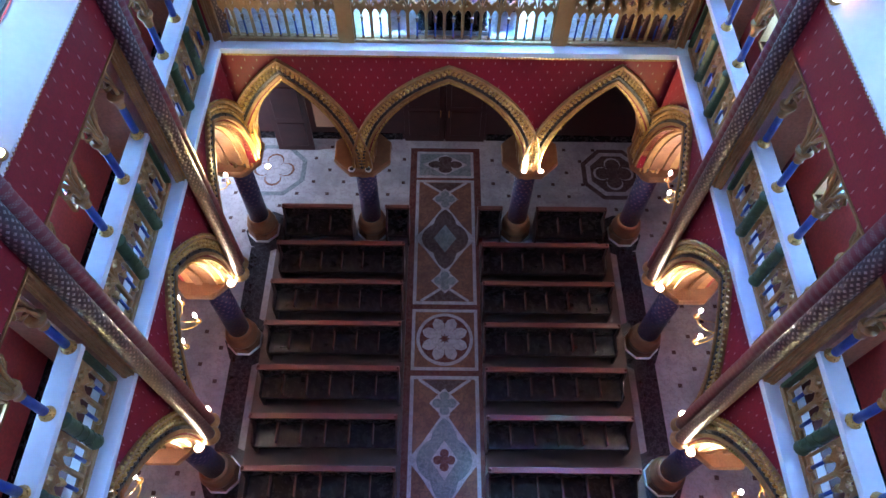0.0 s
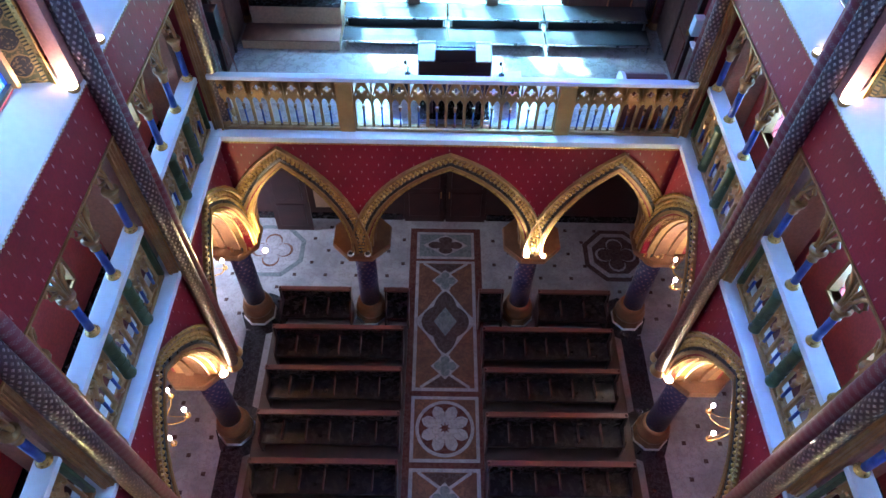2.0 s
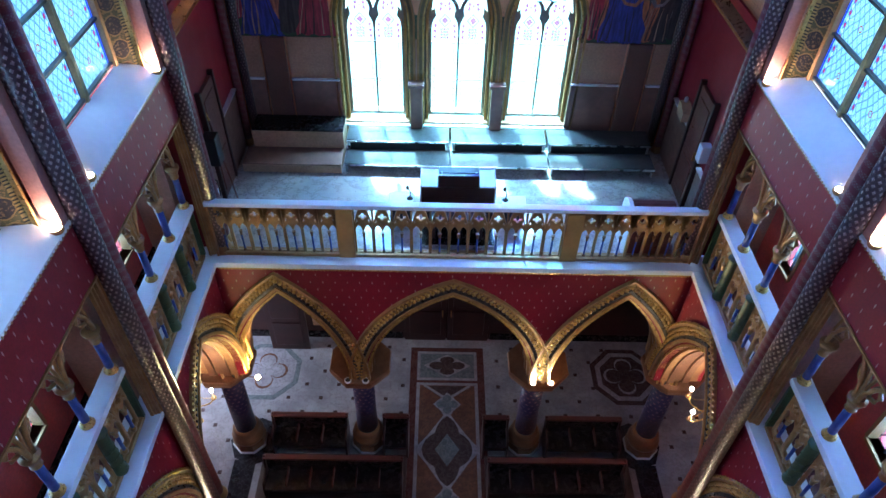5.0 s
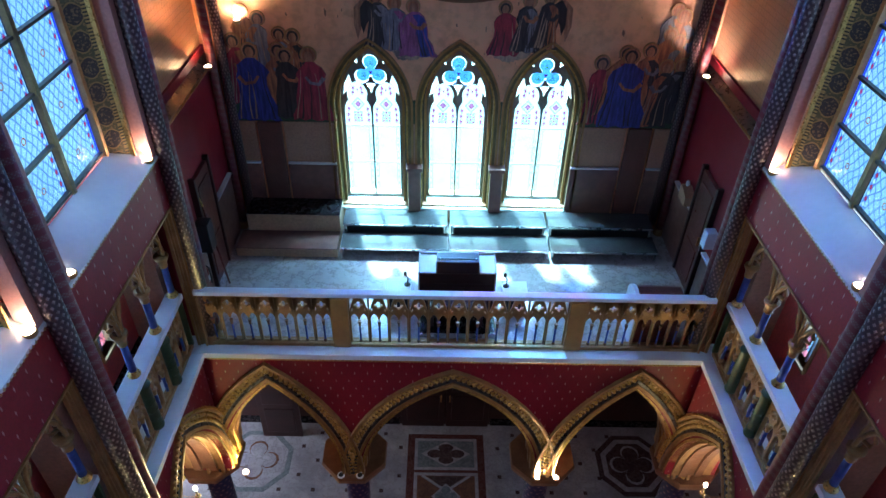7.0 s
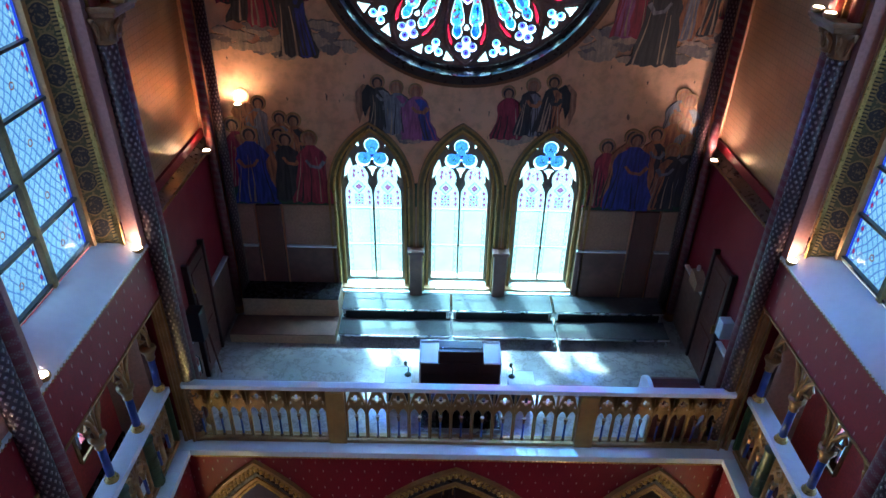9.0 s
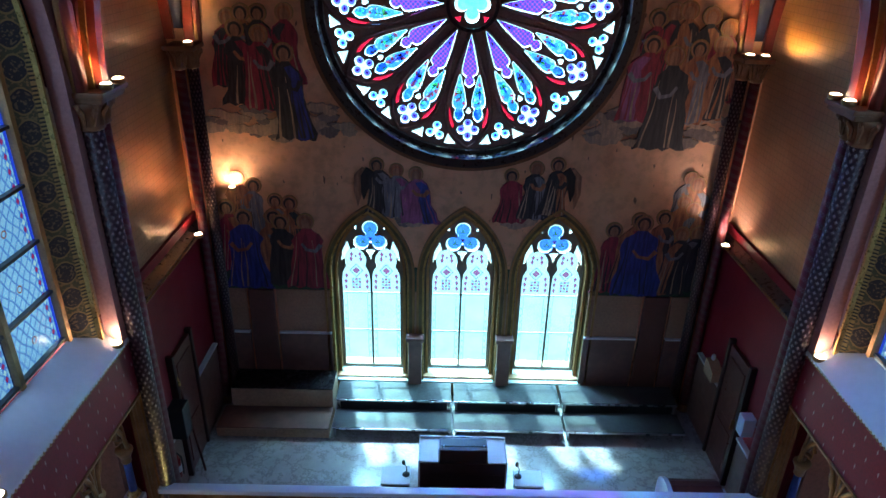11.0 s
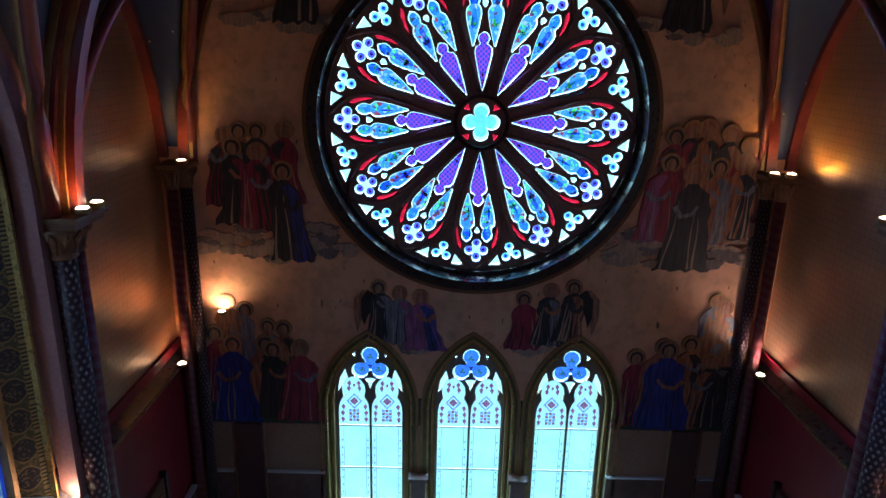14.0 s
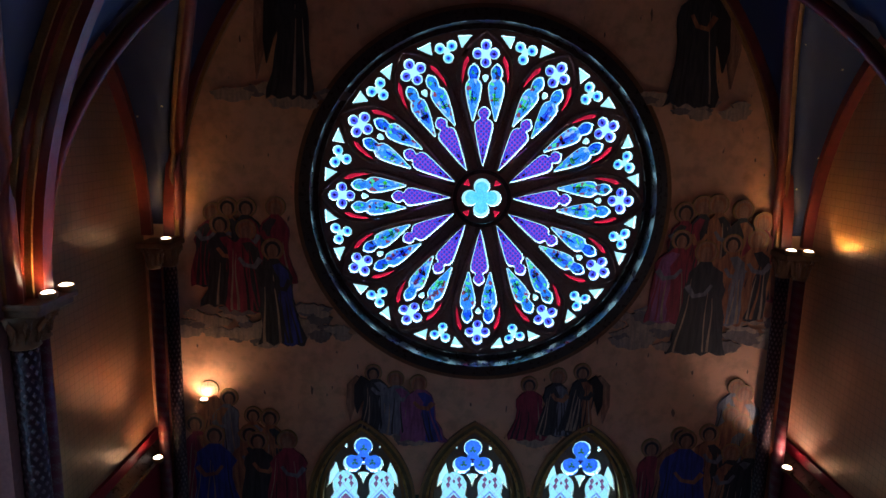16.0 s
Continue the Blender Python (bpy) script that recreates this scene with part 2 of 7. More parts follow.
def vault_mat():
    q = Nodes("dark_blue_starry_vault")
    st = q.math("LESS_THAN", q.voro(4.5), 0.055)
    c = q.mix(q.noise(1.5, 5), (0.006, 0.018, 0.075), (0.010, 0.026, 0.095))
    c = q.mix(st, c, (0.5, 0.45, 0.3))
    q.bump(q.noise(20), 0.1, 0.004)
    return q.done(c, 0.6)


def border_mat():
    """Painted window border: olive ground, dark medallions ringed with gold, a row of gold beads outside."""
    q = Nodes("green_gold_window_border")
    x, y, z = q.xyz()
    e = q.math("ABSOLUTE", y)
    v = q.math("MULTIPLY", q.math("SUBTRACT", q.math("FRACT", q.math("DIVIDE", z, 0.27)), 0.5), 0.27)
    lob = q.math("MULTIPLY", q.math("ABSOLUTE", q.math("SINE", q.math("MULTIPLY", v, 34.0))), 0.012)
    d = q.math("ADD", q.math("POWER", q.math("DIVIDE", q.math("SUBTRACT", e, 0.875), q.math("ADD", 0.048, lob)), 2.0), q.math("POWER", q.math("DIVIDE", v, 0.098), 2.0))
    c = q.mix(q.noise(12, 4), (0.075, 0.068, 0.026), (0.04, 0.042, 0.017))
    c = q.mix(q.ramp(q.noise(34, 3), (0.54, 0.0), (0.60, 0.7)), c, (0.26, 0.16, 0.06))
    c = q.mix(q.math("LESS_THAN", d, 1.5), c, (0.22, 0.14, 0.05))
    c = q.mix(q.math("LESS_THAN", d, 1.12), c, (0.016, 0.013, 0.018))
    c = q.mix(q.math("MULTIPLY", q.math("LESS_THAN", d, 0.8), q.ramp(q.noise(40, 2), (0.55, 0.0), (0.58, 1.0))), c, (0.14, 0.09, 0.05))
    dot = q.math("LESS_THAN", q.math("ABSOLUTE", q.math("SUBTRACT", q.math("FRACT", q.math("DIVIDE", v, 0.036)), 0.5)), 0.28)
    c = q.mix(q.math("GREATER_THAN", e, 0.938), c, q.mix(dot, (0.02, 0.018, 0.012), (0.32, 0.21, 0.07)))
    q.bump(d, 0.15, 0.004)
    return q.done(c, 0.4, 0.2)


MURAL, MOSAIC, VAULT, BORDER = mural_mat(), mosaic_mat(), vault_mat(), border_mat()
OLIVE = worn("olive_gilt_surround", (0.20, 0.145, 0.055), (0.11, 0.08, 0.03), 0.4, 0.3, big=7, fine=45, bump=0.4)


def glass(name, colour_of, gloss=0.03):
    """Stained glass: light passes tinted, with a weak mirror on top."""
    q = Nodes(name)
    tr = q.n.new("ShaderNodeBsdfTransparent")
    gl = q.n.new("ShaderNodeBsdfGlossy")
    gl.inputs["Roughness"].default_value = 0.12
    mx = q.n.new("ShaderNodeMixShader")
    mx.inputs[0].default_value = gloss
    q.put(tr.inputs[0], colour_of(q))
    q.t.links.new(tr.outputs[0], mx.inputs[1])
    q.t.links.new(gl.outputs[0], mx.inputs[2])
    q.t.links.new(mx.outputs[0], q.out.inputs[0])
    return q.m


def mottled(a, b, scale=9, dark=0.25):
    def f(q):
        c = q.mix(q.ramp(q.noise(scale, 3), (0.35, 0.0), (0.65, 1.0)), a, b)
        return q.mix(q.ramp(q.voro(scale * 1.6, "DISTANCE_TO_EDGE"), (0.0, dark), (0.05, 0.0)), c, (0.01, 0.02, 0.04))
    return f


def diaper(q):
    """Violet net with crimson knots on a deep blue ground."""
    x, y, z = q.xyz()
    a = q.math("FRACT", q.math("DIVIDE", q.math("ADD", x, z), 0.062))
    b = q.math("FRACT", q.math("DIVIDE", q.math("SUBTRACT", x, z), 0.062))
    la, lb = q.math("GREATER_THAN", a, 0.55), q.math("GREATER_THAN", b, 0.55)
    c = q.mix(q.math("MAXIMUM", la, lb), (0.035, 0.045, 0.50), (0.34, 0.10, 0.72))
    return q.mix(q.math("MULTIPLY", la, lb), c, (0.80, 0.05, 0.42))


def quarry(q):
    """Leaded lozenges of pale blue glass with small coloured flowers and a border of beads."""
    x, y, z = q.xyz()
    a = q.math("FRACT", q.math("DIVIDE", q.math("ADD", y, q.math("MULTIPLY", z, 0.6)), 0.15))
    b = q.math("FRACT", q.math("DIVIDE", q.math("SUBTRACT", y, q.math("MULTIPLY", z, 0.6)), 0.15))
    ln = q.math("MAXIMUM", q.math("GREATER_THAN", a, 0.9), q.math("GREATER_THAN", b, 0.9))
    c = q.mix(q.noise(5, 4), (0.12, 0.40, 0.82), (0.36, 0.70, 0.96))
    c = q.mix(ln, c, (0.02, 0.07, 0.22))
    sp = q.math("LESS_THAN", q.voro(9.0), 0.22)
    return q.mix(sp, c, (0.30, 0.62, 0.80))


def side_light(q):
    """Pale glass netted with blue lines; beads of red and white and a blue strip along both edges, a ring in each row."""
    x, y, z = q.xyz()
    w = q.math("MULTIPLY", q.math("SINE", q.math("MULTIPLY", z, 24.0)), 0.012)
    yy = q.math("ADD", y, w)
    ln = 0.0
    for k, pitch in ((0.75, 0.105), (-0.75, 0.105)):
        a = q.math("FRACT", q.math("DIVIDE", q.math("ADD", yy, q.math("MULTIPLY", z, k)), pitch))
        m = q.math("GREATER_THAN", a, 0.80)
        ln = m if k > 0 else q.math("MAXIMUM", ln, m)
    c = q.mix(q.noise(6, 4), (0.24, 0.62, 0.95), (0.46, 0.84, 1.0))
    c = q.mix(q.math("MULTIPLY", ln, 0.75), c, (0.07, 0.28, 0.72))
    e = q.math("ABSOLUTE", y)
    rz = q.math("SUBTRACT", q.math("FRACT", q.math("DIVIDE", z, 0.52)), 0.5)
    r = q.math("SQRT", q.math("ADD", q.math("POWER", y, 2.0), q.math("POWER", q.math("MULTIPLY", rz, 0.52), 2.0)))
    ring = q.math("MULTIPLY", q.math("LESS_THAN", r, 0.036), q.math("GREATER_THAN", r, 0.024))
    c = q.mix(ring, c, (0.36, 0.16, 0.10))
    bz = q.math("FRACT", q.math("DIVIDE", z, 0.066))
    bead = q.math("LESS_THAN", q.math("ADD", q.math("DIVIDE", q.math("ABSOLUTE", q.math("SUBTRACT", e, 0.282)), 0.024), q.math("MULTIPLY", q.math("ABSOLUTE", q.math("SUBTRACT", bz, 0.5)), 2.0)), 1.0)
    alt = q.math("GREATER_THAN", q.math("FRACT", q.math("DIVIDE", z, 0.132)), 0.5)
    c = q.mix(q.math("LESS_THAN", q.math("ABSOLUTE", q.math("SUBTRACT", e, 0.282)), 0.026), c, (0.10, 0.34, 0.80))
    c = q.mix(bead, c, q.mix(alt, (0.46, 0.03, 0.20), (0.55, 0.88, 0.90)))
    return q.mix(q.math("GREATER_THAN", e, 0.328), c, (0.03, 0.10, 0.75))


G_ROSE = glass("rose_tinted_glass", mottled((0.62, 0.17, 0.28), (0.50, 0.12, 0.24), 20, 0.0))
G_MAUVE = glass("mauve_tinted_glass", mottled((0.50, 0.46, 0.86), (0.44, 0.38, 0.80), 20, 0.0))
G_SIDE = glass("netted_blue_glass", side_light)
G_VIOLET = glass("violet_stained_glass", mottled((0.15, 0.13, 0.85), (0.24, 0.20, 0.92), 20, 0.1))
G_MAGENTA = glass("magenta_stained_glass", mottled((0.50, 0.04, 0.40), (0.42, 0.03, 0.34), 20, 0.0))
G_PALE = glass("pale_border_glass", mottled((0.48, 0.95, 1.0), (0.40, 0.88, 1.0), 6, 0.0))
G_CLEAR = glass("clear_pale_glass", mottled((0.33, 0.88, 0.94), (0.27, 0.82, 0.92), 3, 0.06))
G_BLUE = glass("blue_stained_glass", mottled((0.03, 0.20, 0.88), (0.10, 0.55, 0.95), 14, 0.35))
G_AQUA = glass("aqua_stained_glass", mottled((0.16, 0.72, 0.95), (0.30, 0.82, 0.98), 14, 0.35))
G_PURPLE = glass("purple_diaper_glass", diaper)
G_RED = glass("red_stained_glass", mottled((0.62, 0.015, 0.05), (0.42, 0.01, 0.03), 12, 0.2))
G_GREEN = glass("green_stained_glass", mottled((0.06, 0.6, 0.25), (0.25, 0.75, 0.35), 20, 0.2))
G_ROYAL = glass("royal_blue_glass", mottled((0.05, 0.16, 0.85), (0.07, 0.24, 0.92), 16, 0.2))
G_GOLD = glass("yellow_green_glass", mottled((0.55, 0.75, 0.15), (0.75, 0.8, 0.3), 20, 0.1))
G_LILAC = glass("lilac_stained_glass", mottled((0.42, 0.32, 0.85), (0.55, 0.5, 0.9), 20, 0.3))
G_QUARRY = glass("blue_quarry_glass", quarry)


def glow(name, colour, strength, base=(0.9, 0.85, 0.7)):
    q = Nodes(name)
    q.done(base, 0.3, 0.0, 0.0 if base[0] < 0.1 else 0.5)
    q.put(q.b.inputs["Emission Color"], colour)
    q.b.inputs["Emission Strength"].default_value = strength
    return q.m


LAMP_GLOW = glow("lit_lamp_face", (1.0, 0.86, 0.55), 9)
BULB_GLOW = glow("lit_candle_bulb", (1.0, 0.95, 0.85), 16)


# ---- building helpers ----
def mesh_of(bm, name):
    bmesh.ops.recalc_face_normals(bm, faces=bm.faces)
    me = bpy.data.meshes.new(name)
    bm.to_mesh(me)
    bm.free()
    return me



def part(name, bm, material, parent=None, label="", soft=False):
    """One bmesh (or mesh) as one object, under a thing or at top level."""
    me = bm if isinstance(bm, bpy.types.Mesh) else mesh_of(bm, name)
    if not me.materials:
        me.materials.append(material)
    if soft:
        me.polygons.foreach_set("use_smooth", [True] * len(me.polygons))
    ob = new(name, me)
    if parent:
        ob.parent = parent
    if label:
        ob["label"] = label
    return ob


def empty(name, m=None):
    ob = new(name)
    if m is not None:
        ob.matrix_basis = m
    return ob


def box(bm, x0, x1, y0, y1, z0, z1, bevel=0.0):
    vs = [bm.verts.new((x, y, z)) for x in (x0, x1) for y in (y0, y1) for z in (z0, z1)]
    fs = [bm.faces.new([vs[i] for i in q]) for q in ((0, 1, 3, 2), (4, 6, 7, 5), (0, 4, 5, 1), (2, 3, 7, 6), (0, 2, 6, 4), (1, 5, 7, 3))]
    if bevel:
        es = list({e for f in fs for e in f.edges})
        bmesh.ops.bevel(bm, geom=es, offset=bevel, segments=2, affect="EDGES", profile=0.6)
    return bm


def abox(x0, x1, y0, y1, z0, z1, bevel=0.006):
    return box(bmesh.new(), min(x0, x1), max(x0, x1), y0, y1, z0, z1, bevel)


def lathe(profile, n=16, cx=0.0, cy=0.0, bm=None, turn=0.0):
    """Revolve (radius, z) pairs about the upright axis at cx, cy."""
    bm = bm or bmesh.new()
    rings = []
    for r, z in profile:
        rings.append([bm.verts.new((cx + r * math.cos(turn + 2 * math.pi * i / n), cy + r * math.sin(turn + 2 * math.pi * i / n), z)) for i in range(n)])
    for a, b in zip(rings, rings[1:]):
        for i in range(n):
            bm.faces.new((a[i], a[(i + 1) % n], b[(i + 1) % n], b[i]))
    bm.faces.new(rings[0][::-1])
    bm.faces.new(rings[-1])
    return bm


def tube(points, r, n=8, bm=None):
    """A round bar along points; r one radius or one for each point."""
    bm = bm or bmesh.new()
    pts = [Vector(p) for p in points]
    rings = []
    for i, p in enumerate(pts):
        d = (pts[min(i + 1, len(pts) - 1)] - pts[max(i - 1, 0)]).normalized()
        a = d.orthogonal() if abs(d.z) > 0.95 else d.cross(Vector((0, 0, 1)))
        a.normalize()
        b = d.cross(a)
        rr = r[i] if isinstance(r, (list, tuple)) else r
        rings.append([bm.verts.new(p + rr * (math.cos(2 * math.pi * k / n) * a + math.sin(2 * math.pi * k / n) * b)) for k in range(n)])
    for a, b in zip(rings, rings[1:]):
        for i in range(n):
            bm.faces.new((a[i], a[(i + 1) % n], b[(i + 1) % n], b[i]))
    bm.faces.new(rings[0][::-1])
    bm.faces.new(rings[-1])
    return bm


def along_x(u, v, z):
    return (u, v, z)


def along_y(s):
    """Plane of a side wall: u runs along y, v is the distance from the axis."""
    return lambda u, v, z: (AX + s * v, u, z)


def band(bm, low, high, v0, v1, f, closed=False):
    """A solid between two rows of (u, z) points, from depth v0 to v1."""
    cols = []
    for (ua, za), (ub, zb) in zip(low, high):
        cols.append([bm.verts.new(f(ua, v0, za)), bm.verts.new(f(ub, v0, zb)), bm.verts.new(f(ub, v1, zb)), bm.verts.new(f(ua, v1, za))])
    pairs = list(zip(cols, cols[1:]))
    if closed:
        pairs.append((cols[-1], cols[0]))
    for a, b in pairs:
        for i in range(4):
            j = (i + 1) % 4
            bm.faces.new((a[i], a[j], b[j], b[i]))
    if not closed:
        bm.faces.new(cols[0])
        bm.faces.new(cols[-1][::-1])
    return bm


def arch(c, a, spring, rise, off=0.0, n=14):
    """Pointed arch from the left springing over the apex to the right one; off widens it about the same centres."""
    R = (a * a + rise * rise) / (2 * a)
    top = math.sqrt((R + off) ** 2 - (R - a) ** 2)
    end = math.atan2(top, -(R - a))
    left = [(c + (R - a) + (R + off) * math.cos(math.pi + (end - math.pi) * i / n), spring + (R + off) * math.sin(math.pi + (end - math.pi) * i / n)) for i in range(n + 1)]
    return left + [(2 * c - u, z) for u, z in left[-2::-1]]


def arch_z(u, c, a, spring, rise):
    R = (a * a + rise * rise) / (2 * a)
    d = min(abs(u - c), a)
    return spring + math.sqrt(max(R * R - (d + R - a) ** 2, 0))


def flat(pts, z):
    return [(u, z) for u, _ in pts]


def legs(pts, z):
    """The arch with straight legs down to z."""
    return [(pts[0][0], z)] + pts + [(pts[-1][0], z)]


def circle(c, z, r, n=48, turn=0.0):
    return [(c + r * math.cos(turn + 2 * math.pi * i / n), z + r * math.sin(turn + 2 * math.pi * i / n)) for i in range(n)]


def foil(c, z, r, k, n=8, turn=0.0, deep=0.985):
    """Outline of k round lobes about a centre."""
    out = []
    q, d = (0.43, 0.56) if k == 3 else (0.40, 0.57)
    for i in range(k):
        a = turn + 2 * math.pi * i / k
        cu, cz = c + r * d * math.cos(a), z + r * d * math.sin(a)
        w = deep * (math.pi / k + math.asin(min(d * math.sin(math.pi / k) / q, 1.0)))
        out += [(cu + r * q * math.cos(a + w * t), cz + r * q * math.sin(a + w * t)) for t in [(-1 + 2 * j / n) for j in range(n + 1)]]
    return out


def plate(name, outline, holes, depth, bevel, material, f):
    """A pierced plate: outline and holes in (u, z), then laid by f(u, v, z) with v from -depth/2 to depth/2."""
    cu = bpy.data.curves.new(name, "CURVE")
    cu.dimensions, cu.fill_mode = "2D", "BOTH"
    cu.extrude, cu.bevel_depth, cu.bevel_resolution = max(depth / 2 - bevel, 0.0), bevel, 0
    cu.offset = -bevel
    for loop in (outline, *holes):
        sp = cu.splines.new("POLY")
        sp.points.add(len(loop) - 1)
        for p, (u, z) in zip(sp.points, loop):
            p.co = (u, z, 0, 1)
        sp.use_cyclic_u = True
    ob = bpy.data.objects.new(name, cu)
    scene.collection.objects.link(ob)
    me = bpy.data.meshes.new_from_object(ob.evaluated_get(bpy.context.evaluated_depsgraph_get()))
    bpy.data.objects.remove(ob)
    bpy.data.curves.remove(cu)
    for v in me.vertices:
        v.co = f(v.co.x, v.co.z, v.co.y)
    me.materials.clear()
    me.materials.append(material)
    bm = bmesh.new()
    bm.from_mesh(me)
    bmesh.ops.recalc_face_normals(bm, faces=bm.faces)
    bm.to_mesh(me)
    bm.free()
    return me


def pierced(name, outline, holes, depth, material, f):
    """A pierced plate with many openings, cut by constrained triangulation."""
    loops = [outline, *holes]
    verts, edges = [], []
    for loop in loops:
        k = len(verts)
        verts += [Vector(p) for p in loop]
        edges += [(k + i, k + (i + 1) % len(loop)) for i in range(len(loop))]
    co, _, faces, *_ = geometry.delaunay_2d_cdt(verts, edges, [], 1, 1e-5)

    def inside(p, loop):
        hit = False
        for (x0, y0), (x1, y1) in zip(loop, loop[1:] + loop[:1]):
            if (y0 > p.y) != (y1 > p.y) and p.x < (x1 - x0) * (p.y - y0) / (y1 - y0) + x0:
                hit = not hit
        return hit

    bounds = [(min(u for u, _ in h), max(u for u, _ in h), min(z for _, z in h), max(z for _, z in h), h) for h in holes]
    keep = []
    for t in faces:
        m = sum((co[i] for i in t), Vector((0, 0))) / len(t)
        if not any(a < m.x < b and c < m.y < d and inside(m, h) for a, b, c, d, h in bounds):
            keep.append(t)
    faces = keep
    bm = bmesh.new()
    a = [bm.verts.new(f(p.x, -depth / 2, p.y)) for p in co]
    b = [bm.verts.new(f(p.x, depth / 2, p.y)) for p in co]
    for t in faces:
        bm.faces.new([a[i] for i in t])
        bm.faces.new([b[i] for i in reversed(t)])
    rim = [e for e in bm.edges if len(e.link_faces) == 1]
    ia = {v: i for i, v in enumerate(a)}
    for e in rim:
        p, q = e.verts
        if p in ia and q in ia:
            bm.faces.new((p, q, b[ia[q]], b[ia[p]]))
    return mesh_of(bm, name)


def pane(outline, v, f):
    """A sheet of glass set in its leading."""
    bm = bmesh.new()
    a = [bm.verts.new(f(u, v, z)) for u, z in outline]
    bm.faces.new(a)
    return bm


# ---- structure: floors ----
bm = box(bmesh.new(), -7.4, 7.8, -10.0, 12.2, -0.2, 0.0)
floor = tagged(part("floor", bm, FLOOR), "polished white marble floor with small dark inlaid squares", "floor", kind="structure")

# gallery floors: across the end, and along both sides
bm = bmesh.new()
box(bm, AX - 3.75, AX + 3.75, YE + 0.35, 12.0, GZ - 0.25, GZ)
tagged(part("gallery_floor", bm, G_FLOOR), "polished veined marble floor of the end gallery", "floor", kind="structure")
for s in (-1, 1):
    bm = bmesh.new()
    x0, x1 = sorted((AX + s * 3.98, AX + s * 6.3))
    box(bm, x0, x1, -10.0, 12.2, GZ - 0.25, GZ)
    tagged(part("side_gallery_floor", bm, RAIL_WOOD), "red-brown wooden floor of the side gallery", "floor", kind="structure")

# pale slab edges round the nave
bm = box(bmesh.new(), AX - HW - 0.3, AX + HW + 0.3, YE, YE + 0.35, GZ - 0.10, GZ, 0.012)
tagged(part("slab_edge", bm, WHITE), "pale marble slab edge under the gallery balustrade", "slab", kind="structure")
for s in (-1, 1):
    x0, x1 = sorted((AX + s * HW, AX + s * 3.98))
    bm = box(bmesh.new(), x0, x1, -10.0, YE - 0.002, GZ - 0.10, GZ, 0.012)
    tagged(part("slab_edge", bm, WHITE), "pale marble slab edge along the side gallery", "slab", kind="structure")


# ---- structure: arcades ----
def leaf_row(bm, pts, v, f, size, step):
    """Crockets: small pointed leaf bosses along a line of (u, z)."""
    run, last = 0.0, pts[0]
    side = 1
    for p in pts[1:]:
        seg = math.dist(p, last)
        k = 0.0
        while run + (seg - k) >= step:
            k += step - run
            run = 0.0
            u = last[0] + (p[0] - last[0]) * k / seg
            z = last[1] + (p[1] - last[1]) * k / seg
            side = -side
            w = size * (0.9 + 0.2 * random.random())
            tu, tz = (p[0] - last[0]) / seg, (p[1] - last[1]) / seg
            nu, nz = -tz, tu
            base = [(-0.5, 0.0), (0.0, -0.55), (0.5, 0.0), (0.0, 0.65)]
            vs = [bm.verts.new(f(u + w * (a * tu + b * nu), v, z + w * (a * tz + b * nz))) for a, b in base]
            mid = [bm.verts.new(f(u + w * (0.62 * a * tu + 0.62 * b * nu), v - w * 0.38, z + w * (0.62 * a * tz + 0.62 * b * nz))) for a, b in base]
            tip = bm.verts.new(f(u + w * 0.1 * side * tu, v - w * 0.55, z + w * 0.1 * side * tz))
            for i in range(4):
                j = (i + 1) % 4
                bm.faces.new((vs[i], vs[j], mid[j], mid[i]))
                bm.faces.new((mid[i], mid[j], tip))
        run += seg - k
        last = p
    return bm


def archivolt(parent, c, a, spring, rise, v, f):
    """Gilded mouldings round one arch, on the wall's face at depth v (nave side is smaller v)."""
    for name, o0, o1, d0, d1, mt, lab in (
            ("outer_roll", 0.32, 0.36, -0.07, 0.02, GOLD, "gilded outer roll moulding"),
            # flat band; the shade of a recess is put into its dark colour
            ("shade_band", 0.12, 0.17, -0.035, 0.06, DARK_STONE, "flat dark band painted as shade between gilded rolls"),
            ("middle_roll", 0.07, 0.12, -0.055, 0.10, GOLD, ""),
            ("inner_roll", 0.0, 0.035, -0.02, 0.20, GILT, "bright gilded inner roll"),
            ("soffit_roll", -0.04, 0.0, 0.12, 0.24, GOLD, ""),
            ("soffit_order", -0.07, 0.0, 0.24, 0.36, BRONZE, "brown soffit order"),
            ("hollow_order", -0.03, 0.0, 0.36, 0.50, BRONZE, ""),
            ("soffit_order", -0.07, 0.0, 0.50, 0.62, BRONZE, ""),
            ("rear_roll", -0.03, 0.0, 0.62, 0.78, GOLD, "")):
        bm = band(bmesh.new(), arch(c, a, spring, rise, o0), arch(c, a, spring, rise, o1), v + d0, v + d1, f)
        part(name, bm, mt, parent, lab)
    bm = band(bmesh.new(), arch(c, a, spring, rise, 0.17), arch(c, a, spring, rise, 0.32), v - 0.012, v + 0.02, f)
    part("leaf_ground", bm, BRONZE, parent)
    bm = leaf_row(bmesh.new(), arch(c, a, spring, rise, 0.21), v - 0.012, f, 0.085, 0.09)
    leaf_row(bm, arch(c, a, spring, rise, 0.275)[1:], v - 0.012, f, 0.08, 0.09)
    part("leaf_moulding", bm, GILT, parent, "gilded curling leaf crockets", True)


def arcade_wall(name, arches, u0, u1, spring, top, v0, v1, f, label):
    """Wall above columns: its lower edge follows the arches (centre, half span, rise)."""
    low = [(u0, spring)]
    for c, a, rise in arches:
        low += arch(c, a, spring, rise)
    low.append((u1, spring))
    bm = band(bmesh.new(), low, flat(low, top), v0, v1, f)
    return tagged(part(name, bm, RED), label, "wall", kind="structure")


